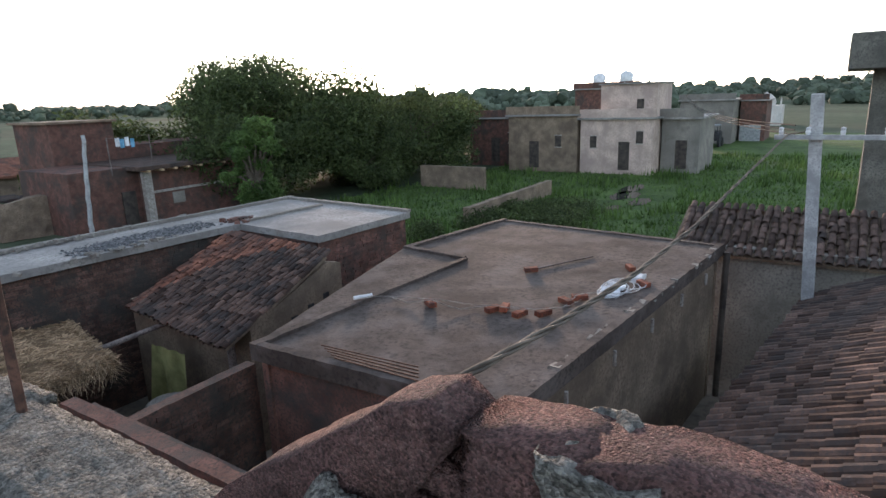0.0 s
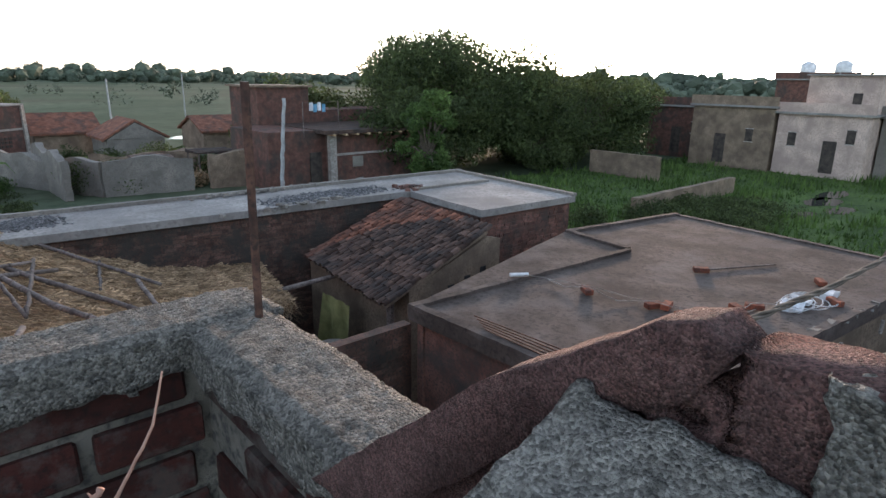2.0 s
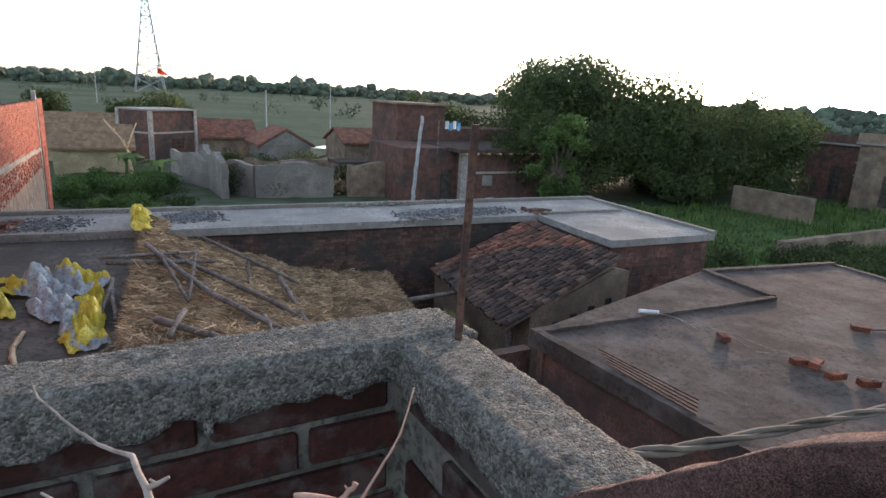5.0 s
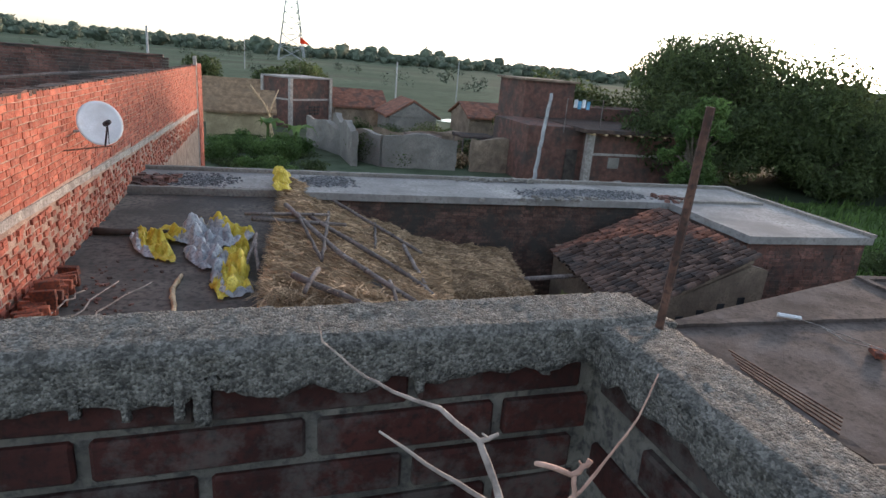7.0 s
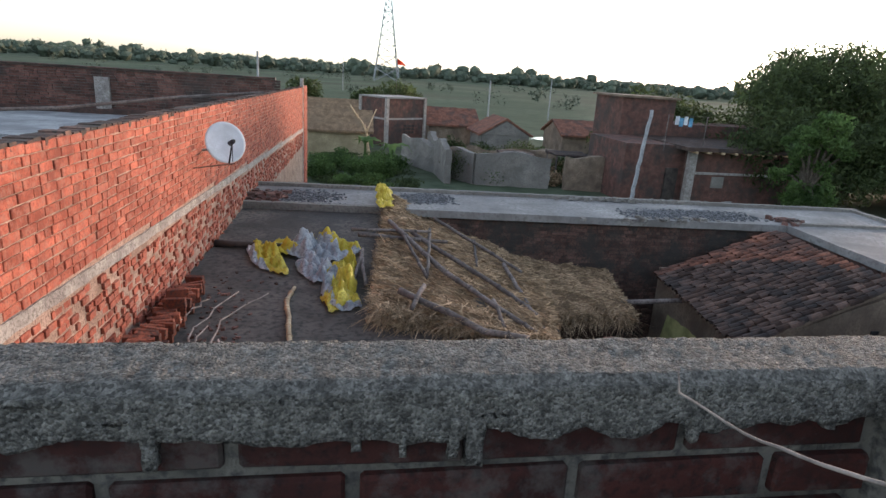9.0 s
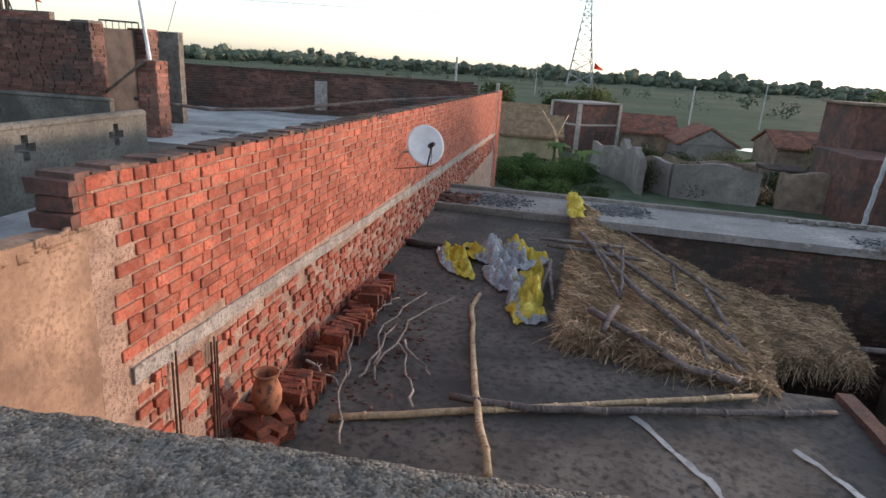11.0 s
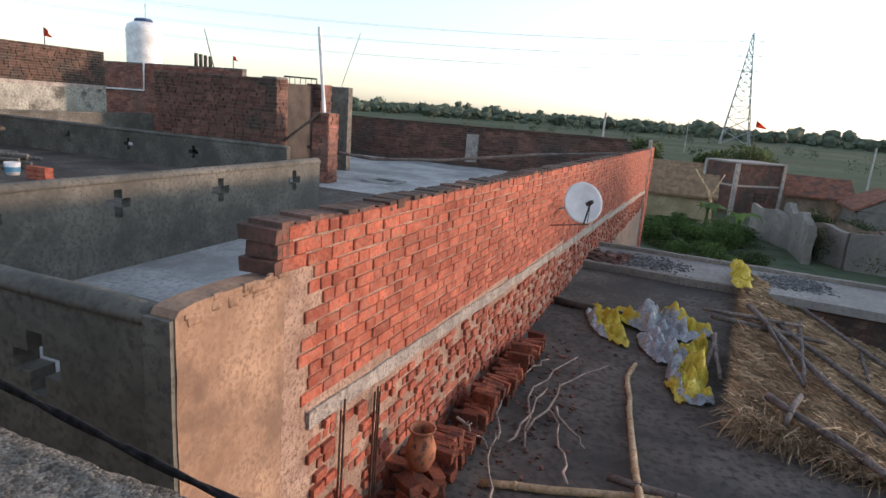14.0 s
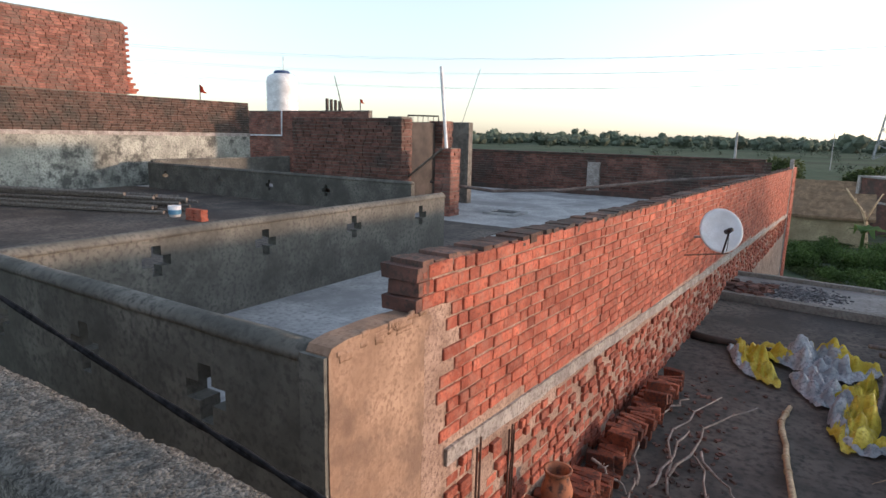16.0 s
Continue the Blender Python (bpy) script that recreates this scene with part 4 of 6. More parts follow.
# ---- dish ----
def dish(at, aim, r):
    t = thing("satellite_dish", "white oval satellite dish on a bracket at the brick wall", "satellite dish")
    z = Vector(aim).normalized()
    m = z.to_track_quat("Z", "Y").to_matrix().to_4x4()
    m.translation = at
    bm = bmesh.new()
    prof = [(r * k / 8, 0.16 * r * (k / 8) ** 2) for k in range(9)]
    front = [[bm.verts.new((q * math.cos(2 * math.pi * i / 40), q * 1.04 * math.sin(2 * math.pi * i / 40), h)) for i in range(40)] for q, h in prof[1:]]
    back = [[bm.verts.new((q * math.cos(2 * math.pi * i / 40), q * 1.04 * math.sin(2 * math.pi * i / 40), h - 0.012)) for i in range(40)] for q, h in prof[1:]]
    c0, c1 = bm.verts.new((0, 0, 0)), bm.verts.new((0, 0, -0.012))
    for rings, c in ((front, c0), (back, c1)):
        for i in range(40):
            bm.faces.new((c, rings[0][i], rings[0][(i + 1) % 40]))
            for p, q in zip(rings, rings[1:]):
                bm.faces.new((p[i], q[i], q[(i + 1) % 40], p[(i + 1) % 40]))
    for i in range(40):
        bm.faces.new((front[-1][i], back[-1][i], back[-1][(i + 1) % 40], front[-1][(i + 1) % 40]))
    bmesh.ops.recalc_face_normals(bm, faces=bm.faces[:])
    bm.transform(m)
    part("reflector", bm, M_DISH, t, "white painted reflector", True)
    tip = m @ Vector((0.10 * r, -0.12 * r, 0.75 * r))
    part("feed_arm", tube(bmesh.new(), [m @ Vector((0.0, -1.05 * r, 0.16 * r)), tip], 0.012, 8), M_BLACK, t)
    part("receiver", tube(bmesh.new(), [tip + z * 0.05, tip, tip - z * 0.09], 0.03, 12, 0.036), M_BLACK, t, "black receiver head", True)
    part("cable", tube(bmesh.new(), sag(tip, m @ Vector((0.2 * r, -1.0 * r, 0.1 * r)), 0.06), 0.005, 6), M_CABLE, t)
    wall = Vector((WX + 0.13, at[1] + 0.05, at[2] - 0.12))
    part("bracket", tube(bmesh.new(), [m @ Vector((0, -0.1, -0.03)), Vector(at) + Vector((-0.2, 0.15, -0.12)), wall], 0.018, 8), M_STEEL, t)
    part("brace", tube(bmesh.new(), [m @ Vector((0.1, -0.3, -0.01)), (WX + 0.12, at[1] - 0.45, at[2] - 0.3)], 0.009, 6), M_RUST, t)


dish((-2.27, 9.35, 4.86), (0.5, -0.82, 0.35), 0.287)

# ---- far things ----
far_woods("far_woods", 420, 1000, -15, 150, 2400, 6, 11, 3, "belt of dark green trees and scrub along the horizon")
far_woods("field_trees", 110, 420, 40, 150, 120, 1.8, 4.5, 4, "scattered bushes and small trees in the fields")
tree((30.8, 33.5, 0), 8.9, 8.6, 11, clumps=84, leaves=900, size=0.17, low=0.2)
tree((40, 29, 0), 6.6, 7.5, 12, clumps=34, leaves=700, size=0.17, low=0.2)
tree((18, 21.8, 0), 6.0, 1.5, 13, M_LEAF_PALE, 60, 240, 0.11, "slender pale green tree beside the slab roof", low=0.25)
bm = rounded(B(12.1, 0.0, 0, 12.29, 0.2, 5.88), 0.02)
for v in bm.verts:
    v.co.y += 0.055 * v.co.z
solid("power_pole", bm, M_POLECEM, "grey square concrete power pole", "power pole")

tree((24, 30, 0), 5.2, 4.2, 31, clumps=26, leaves=600, size=0.16, low=0.08, label="low dark tree under the large crown")
tree((36, 33, 0), 5.6, 5.5, 32, clumps=34, leaves=650, size=0.17, low=0.08, label="low dark tree under the large crown")
tree((32, 27.5, 0), 3.8, 4.2, 33, clumps=26, leaves=520, size=0.15, low=0.08, label="bushy tree at the meadow's edge")
tree((42, 34, 0), 6.0, 6.0, 34, clumps=30, leaves=600, size=0.18, low=0.08, label="dense dark tree behind the houses")
tree((52, 36, 0), 6.4, 7.0, 35, clumps=30, leaves=600, size=0.2, low=0.06, label="dense dark tree behind the houses")
tree((22, 40, 0), 5.6, 5.5, 36, clumps=28, leaves=600, size=0.18, low=0.06, label="dense dark tree behind the brick house")
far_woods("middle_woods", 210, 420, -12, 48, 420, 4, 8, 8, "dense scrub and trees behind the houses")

# ---- terrace of the next house ----
yard_wall = plus_wall("back_parapet", "x", 11.2, -18.2, -8.6, TZ, 5.02, 0.13, [(-17.36, 4.68), (-14.93, 4.68), (-12.99, 4.68), (-11.06, 4.68)], M_PLASTER_GREY, "blue-grey cement parapet with plus-shaped openings", 0.27)
plus_wall("cross_parapet", "y", -18.2, 11.27, 16.7, TZ, 5.1, 0.13, [], M_PLASTER_GREY, "plain grey cement parapet")


def brick_thing(name, label, category, boxes, mat, core=None, kind="structure", near=None, single=None, limit=0):
    t = thing(name, label, category, kind=kind)
    if core:
        for c in core:
            part("core", B(*c), M_MORTAR, t)
    if single is not None:
        lay(boxes, single, mat, t, near, limit)
    else:
        mesh_of_boxes("bricks", boxes, mat, t)
    return t


# far parapet of weathered brick with a concrete column
FPY, FPT = 19.2, 5.53
bs = courses((-16.5, FPY), (1, 0), (0, -1), 14.05, TZ - 0.1, FPT, header=0.2)
fp = brick_thing("far_parapet", "weathered red brick parapet at the far end of the terrace", "parapet", bs, M_OLDBRICK, [(-16.5, FPY + 0.02, TZ - 0.2, -2.6, FPY + 0.2, FPT - 0.02)])
part("column", worn(B(-7.52, FPY - 0.1, TZ - 0.1, -7.14, FPY + 0.1, FPT - 0.24), 0.15, 0.008), M_BAND, fp, "grey cement column")
part("coping", worn(B(-16.5, FPY - 0.06, FPT - 0.02, -2.6, FPY + 0.22, FPT + 0.03), 0.3, 0.01), M_BLACKBRICK, fp)
part("kerb", worn(B(-16.5, FPY - 0.25, TZ - 0.1, -2.6, FPY - 0.01, TZ + 0.14), 0.3, 0.02), M_BLACKBRICK, fp, "dark brick foot")

# stair head of brick
bs = courses((-12.4, 11.4), (1, 0), (0, -1), 3.0, TZ, 6.39, header=0.2)
bs += courses((-9.02, 11.34), (0, 1), (1, 0), 0.4, TZ, 6.42) + courses((-9.42, 11.34), (1, 0), (0, -1), 0.4, TZ, 6.42)
bs += courses((-9.42, 13.0), (1, 0), (0, -1), 0.4, TZ, 6.36) + courses((-9.02, 13.0), (0, 1), (1, 0), 0.45, TZ, 6.36)
sh = brick_thing("stair_head", "unplastered brick stair head with a low flat top", "stair head", bs, M_OLDBRICK, [(-12.4, 11.42, TZ, -9.4, 11.6, 6.37), (-9.4, 11.36, TZ, -9.04, 11.74, 6.4), (-12.4, 11.6, TZ, -12.2, 14.4, 6.37), (-12.4, 14.2, TZ, -9.0, 14.4, 6.35), (-9.4, 13.02, TZ, -9.04, 13.43, 6.34)])
part("door", B(-9.32, 11.8, TZ, -9.22, 12.98, 6.3), M_DARK, sh, "dark metal door")
part("rail", tube(bmesh.new(), [(-10.05, 13.0, 6.3), (-10.05, 13.0, 6.48), (-9.15, 13.0, 6.46), (-9.15, 13.0, 6.3)], 0.02, 6), M_DARK, sh, "dark steel rail")
for k in range(5):
    part("rail", tube(bmesh.new(), [(-9.9 + k * 0.15, 13.0, 6.2), (-9.9 + k * 0.15, 13.0, 6.47)], 0.008, 5), M_DARK, sh)
bs = courses((-8.38, 11.7), (1, 0), (0, -1), 0.4, TZ, 5.77) + courses((-7.98, 11.7), (0, 1), (1, 0), 0.4, TZ, 5.77)
brick_thing("brick_pillar", "short pillar of red bricks on the terrace", "pillar", bs, M_TOWERBRICK, [(-8.37, 11.72, TZ, -8.0, 12.08, 5.75)])
bs = courses((-21.0, 17.0), (1, 0), (0, -1), 6.4, TZ, 6.78, header=0.2)
brick_thing("sunlit_wall", "sunlit red brick wall below the water tank", "wall", bs, M_TOWERBRICK, [(-21.6, 17.02, TZ, -14.6, 17.2, 6.78)])

# tall stained house behind the terrace
bs = courses((-19.0, 3.0), (0, 1), (1, 0), 12.6, 5.9, 7.0, header=0.2)
bs2 = courses((-19.0, 2.0), (0, 1), (1, 0), 9.2, 7.0, 9.05, header=0.2)
th = thing("tall_house", "tall house with stained plaster below and bare brick above", "house", kind="structure")
part("plaster", worn(B(-19.3, -2, 0, -19.0, 15.6, 5.86), 0.5, 0.01), M_PLASTER_STAINED, th, "blotched pale plaster with black mould")
part("core", B(-19.3, -2, 5.86, -19.03, 15.6, 6.98), M_MORTAR, th)
part("core", B(-19.3, -2, 6.98, -19.03, 11.15, 9.05), M_MORTAR, th)
mesh_of_boxes("bricks", bs, M_BLACKBRICK, th, "blackened brick courses")
mesh_of_boxes("bricks", bs2, M_TOWERBRICK, th, "clean red brick courses")
for k in range(24):
    part("brick", B(-19.25, 11.1, 7.03 + k * 0.08, -19.02, 11.2 + (0.11 if k % 2 else 0.0) + (0.25 if k < 6 else 0) * (6 - k) / 6, 7.10 + k * 0.08), M_BRICK, th)
part("band", worn(B(-19.28, -2, 5.80, -18.97, 15.6, 5.92), 0.4, 0.008), M_BAND, th)

# water tank, pipes, rods and flags
tank = thing("water_tank", "white ribbed plastic water tank with a dark blue lid", "water tank")
part("body", lathe(bmesh.new(), [(0.0, 0), (0.58, 0), (0.6, 0.1)] + [(0.6 + (0.015 if k % 2 else -0.01), 0.13 + k * 0.096) for k in range(13)] + [(0.56, 1.4), (0.42, 1.5), (0.26, 1.54), (0.0, 1.54)], (-19.74, 17.9, 6.7), 28), M_PVC, tank, "", True)
part("lid", lathe(bmesh.new(), [(0.0, 0), (0.3, 0), (0.31, 0.07), (0.24, 0.11), (0, 0.12)], (-19.74, 17.9, 8.24), 20), surf("blue_lid", [(0.03, 0.06, 0.14), (0.05, 0.09, 0.19)], 4, 30, 0.5, 0.1, 0.002), tank, "dark blue lid")
part("spike", tube(bmesh.new(), [(-19.64, 17.9, 8.3), (-19.64, 17.9, 8.85)], 0.015, 6), M_STEEL, tank)
part("platform", B(-20.5, 17.21, TZ, -19.0, 18.6, 6.7), M_OLDBRICK, tank)
pipe = thing("water_pipe", "white plastic pipe running down the brick wall", "pipe")
part("tube", tube(bmesh.new(), [(-18.77, 16.95, 6.8), (-18.8, 16.95, 5.86), (-20.8, 16.95, 5.84)], 0.03, 8), M_PVC, pipe)
solid("antenna_pole", tube(bmesh.new(), [(-8.12, 11.75, 5.75), (-8.2, 11.73, 6.6), (-8.28, 11.72, 7.44)], 0.035, 10), M_PVC, "white plastic pole standing on the brick pillar", "pole")
solid("antenna_rod", tube(bmesh.new(), [(-8.5, 13.0, 6.3), (-8.05, 13.0, 7.5)], 0.007, 5), M_STEEL, "thin leaning steel rod above the stair head", "rod")
solid("leaning_pipe", tube(bmesh.new(), [(-9.3, 11.62, 4.9), (-8.16, 11.66, 5.74)], 0.028, 8), M_WIRE, "pale pipe leaning against the pillar", "pipe")
for k in range(4):
    solid("scrap_board", B(-16.6 + k * 0.2, 17.02, 6.77, -16.52 + k * 0.2, 17.1, 7.2 - 0.03 * k), M_DARK, "short dark board standing on the wall", "board", "boards on the wall")
solid("crooked_stick", tube(bmesh.new(), [(-15.85, 17.1, 6.77), (-16.05, 17.1, 7.4), (-16.23, 17.1, 7.98)], 0.02, 6, 0.01), M_POLE_DARK, "crooked dark stick standing above the wall", "stick")


def flag(at, h, size, label="small faded red flag on a thin stick"):
    t = thing("flag", label, "flag")
    x, y, z = at
    part("stick", tube(bmesh.new(), [(x, y, z), (x, y, z + h)], 0.015, 6), M_POLE_DARK, t)
    bm = bmesh.new()
    rows = [[bm.verts.new((x + size * i / 6, y + 0.05 * math.sin(i), z + h - (1 - j) * size * 0.7 * (1 - i / 7) - 0.12 * size * i)) for j in range(2)] for i in range(7)]
    for p, q in zip(rows, rows[1:]):
        bm.faces.new((p[0], q[0], q[1], p[1]))
    bmesh.ops.solidify(bm, geom=bm.faces[:], thickness=0.004)
    part("cloth", bm, M_RED, t, "red cloth")


flag((-19.1, 13.7, 6.97), 0.5, 0.35)
flag((-15.05, 17.1, 6.77), 0.4, 0.2)

# timber stacked on the terrace, oddments
for k in range(16):
    y = 6.0 + RND.uniform(0, 1.4)
    solid("timber", tube(bmesh.new(), [(-17.3 + RND.uniform(0, .5), y, TZ + 0.06 + 0.075 * (k // 3)), (-13.2 + RND.uniform(0, .8), y + 1.6 + RND.uniform(-.3, .3), TZ + 0.06 + 0.075 * (k // 3))], 0.05, 6, 0.04), M_WOOD, "grey weathered timber stacked on the terrace", "timber", "stacked timber")
rounded_bricks = thing("brick_stack", "small stack of bricks on the terrace", "bricks")
for k in range(6):
    part("brick", B(-11.6 + 0.25 * (k % 2), 7.8, TZ + 0.08 * (k // 2), -11.37 + 0.25 * (k % 2), 7.95, TZ + 0.075 + 0.08 * (k // 2), jitter=0.008), M_BRICK, rounded_bricks)
bucket = thing("paint_tub", "small white plastic tub with blue bands", "tub")
part("body", lathe(bmesh.new(), [(0.0, 0), (0.1, 0), (0.13, 0.24), (0.12, 0.24), (0.095, 0.02), (0, 0.02)], (-12.1, 7.9, TZ), 20), M_PVC, bucket, "", True)
part("band", lathe(bmesh.new(), [(0.112, 0.07), (0.119, 0.07), (0.127, 0.16), (0.12, 0.16)], (-12.1, 7.9, TZ), 20), M_BLUE, bucket, "blue band")
hatch = thing("roof_hatch", "dark square hole with a raised rim in the terrace floor", "hatch", kind="structure")
part("hole", B(-7.6, 12.8, TZ + 0.004, -7.0, 13.3, TZ + 0.012), M_BLACK, hatch)
for a, b, c, d in ((-7.7, 12.7, -6.9, 12.8), (-7.7, 13.3, -6.9, 13.4), (-7.7, 12.8, -7.6, 13.3), (-7.0, 12.8, -6.9, 13.3)):
    part("rim", B(a, b, TZ, c, d, TZ + 0.05), M_ROOF_GREY, hatch)
solid("hose", tube(bmesh.new(), [(-8.6, 11.85, 5.0), (-7.4, 12.6, 4.82), (-6.2, 13.6, 4.86), (-4.4, 15.5, 5.08), (-2.62, 16.6, 5.24)], 0.035, 8), M_POLE_DARK, "dark hose slung from the pillar to the brick wall", "hose")
for k in range(7):
    solid("lath", tube(bmesh.new(), [(-4.4 + k * 0.12, 8.6 + RND.uniform(-.1, .1), TZ + 0.03 + 0.02 * (k % 2)), (-3.2 + k * 0.05, 9.3 + k * .1, TZ + 0.5 + 0.03 * k)], 0.022, 6), M_WOOD, "thin grey lath leaning on the brick wall", "lath", "laths")

# black cable hanging from the parapet past the plaster block
pts = [(-9.0, 1.9, 6.1), (-6.5, 1.9, 5.55), (-4.5, 1.9, 5.24), (-3.06, 1.9, 5.03), (-2.3, 1.9, 4.93), (-1.4, 1.9, 4.84), (-0.3, 1.7, 4.8), (0.3, 1.1, 4.85), (0.2, 1.04, 4.85)]
drop = thing("service_cable", "thick black twisted cable sagging between the houses", "cable")
for ph in (0, math.pi):
    fine = []
    for a, b in zip(pts, pts[1:]):
        for k in range(10):
            p = Vector(a).lerp(Vector(b), k / 10)
            an = ph + len(fine) * 0.75
            fine.append(p + Vector((0.004 * math.cos(an), 0.004 * math.cos(an), 0.007 * math.sin(an))))
    part("strand", tube(bmesh.new(), fine, 0.009, 6), M_CABLE, drop, "", True)

# ---- things on the low roof ----
def stack_row():
    g = "bricks piled along the wall"
    for k in range(52):
        y = 4.55 + k * 0.062 + RND.uniform(-.01, .01)
        lvl = 1 + (k % 13 < 9) + (k % 17 < 6)
        for j in range(lvl):
            ob = new("loose_brick", brick_mesh(M_PILEBRICK, 0.028 + 0.004 * (k % 2), 0.115, 0.055, k % 3))
            ob.matrix_world = Matrix.Translation((-2.50 + 0.02 * (y - 3) + RND.uniform(-.06, .06) + 0.03 * j, y, RA + 0.06 + 0.112 * j)) @ Euler((RND.uniform(-.12, .12), RND.uniform(-.15, .15), math.pi / 2 + RND.uniform(-.3, .3))).to_matrix().to_4x4()
            tagged(ob, "loose red brick stood on edge in the pile along the wall", "brick", g)
    for k in range(16):
        ob = new("loose_brick", brick_mesh(M_PILEBRICK, 0.115, 0.055, 0.035, k % 3))
        ob.matrix_world = Matrix.Translation((-2.52 + RND.uniform(-.1, .15), 4.0 + 0.045 * k, RA + 0.05 + 0.07 * (k % 4))) @ Euler((RND.uniform(-.1, .1), RND.uniform(-.2, .2), RND.uniform(-.8, .8))).to_matrix().to_4x4()
        tagged(ob, "loose red brick lying in the pile along the wall", "brick", g)


stack_row()
pot = thing("clay_pot", "soot-stained clay pot with a wide rim standing among bricks", "pot")
part("body", lathe(bmesh.new(), [(0.0, 0), (0.07, 0.0), (0.105, 0.08), (0.11, 0.16), (0.085, 0.24), (0.075, 0.27), (0.095, 0.30), (0.10, 0.315), (0.085, 0.315), (0.065, 0.28), (0.095, 0.16), (0.0, 0.03)], (-2.46, 4.3, RA + 0.30), 28), M_POT, pot, "", True)
shard = thing("broken_pot", "overturned broken clay pot half buried in bricks", "pot")
part("body", worn(lathe(bmesh.new(), [(0.0, 0.16), (0.06, 0.15), (0.12, 0.1), (0.15, 0.0), (0.14, 0.0), (0.0, 0.14)], (-2.38, 4.05, RA + 0.02), 20), 0.06, 0.01), M_POT, shard, "", True)
for y, z in ((3.52, 4.25), (3.56, 4.3), (3.95, 4.18), (3.99, 4.2), (4.02, 4.15)):
    solid("steel_rod", tube(bmesh.new(), [(WX + 0.05, y, RA), (WX + 0.045, y + 0.02, z)], 0.007, 6), M_RUST, "thin rusty rod against the brick wall", "steel bar", "rods at the wall")


def twigs():
    for k, (a, b, c) in enumerate([((-1.93, 4.31, .08), (-2.09, 4.9, .08), (-2.19, 5.36, .1)), ((-2.15, 5.3, .06), (-2.31, 5.91, .1), (-2.45, 6.95, .12)), ((-1.95, 5.34, .05), (-2.12, 6.41, .1), (-1.83, 7.5, .1)),
                                  ((-1.95, 5.56, .08), (-1.83, 6.52, .12), (-1.47, 7.45, .1)), ((-2.36, 6.3, .06), (-2.26, 6.83, .1), (-2.12, 7.25, .1)), ((-1.8, 6.1, .08), (-1.61, 5.74, .08), (-1.45, 5.57, .06)),
                                  ((-1.5, 4.93, .08), (-1.64, 5.45, .08), (-1.86, 6.08, .08)), ((-2.5, 5.2, .22), (-2.4, 5.23, .16), (-2.2, 5.17, .05)), ((-2.08, 5.34, .06), (-2.01, 5.77, .1), (-1.96, 6.39, .14))]):
        branch("dry_twig", [([(a[0], a[1], RA + a[2]), (b[0], b[1], RA + b[2]), (c[0], c[1], RA + c[2])], 0.014, 0.007)], "bare pale dry twig lying on the dark roof", group="dry twigs", curl=0.035)


twigs()


def litter(name, box, n, mat, label, size=(0.02, 0.06)):
    bm = bmesh.new()
    x0, y0, x1, y1, z = box
    for _ in range(n):
        x, y, s = RND.gauss((x0 + x1) / 2, (x1 - x0) / 4.5), RND.gauss((y0 + y1) / 2, (y1 - y0) / 4.5), RND.uniform(*size)
        if not (x0 < x < x1 and y0 < y < y1):
            continue
        bx(bm, x - s, y - s * 0.6, z - 0.005, x + s, y + s * 0.6, z + s * RND.uniform(0.4, 1.0), jitter=s * 0.3, rot=RND.uniform(0, 3))
    return solid(name, bm, mat, label, "rubble", kind="stuff")


litter("chips", (-2.55, 4.2, -1.4, 8.5, RA), 200, M_OLDBRICK, "brick chips and dust scattered along the foot of the wall", (0.008, 0.028))
litter("gravel_heap", (-2.4, 12.5, -0.5, 14.0, 3.3), 900, M_GRAVEL, "dark gravel spread on the slab", (0.012, 0.032))
litter("gravel_heap", (0.6, 12.75, 1.9, 13.95, 3.3), 900, M_GRAVEL, "dark gravel spread on the slab", (0.012, 0.032))
litter("gravel_heap", (5.4, 11.9, 8.8, 13.0, 3.3), 2200, M_GRAVEL, "grey gravel spread on the slab", (0.012, 0.032))
litter("brick_rubble", (-2.6, 12.5, -1.7, 13.6, 3.3), 120, M_OLDBRICK, "heap of broken bricks against the wall", (0.04, 0.11))
litter("brick_rubble", (8.9, 11.6, 9.6, 12.4, 3.3), 40, M_OLDBRICK, "broken bricks on the slab edge", (0.04, 0.1))
litter("kerb_stones", (3, 13.55, 9, 13.8, 3.33), 40, M_GREYMUD, "loose stones along the slab edge", (0.03, 0.08))
litter("kerb_stones", (4, 11.65, 8, 12.1, 3.29), 30, M_GREYMUD, "loose stones along the slab edge", (0.03, 0.08))


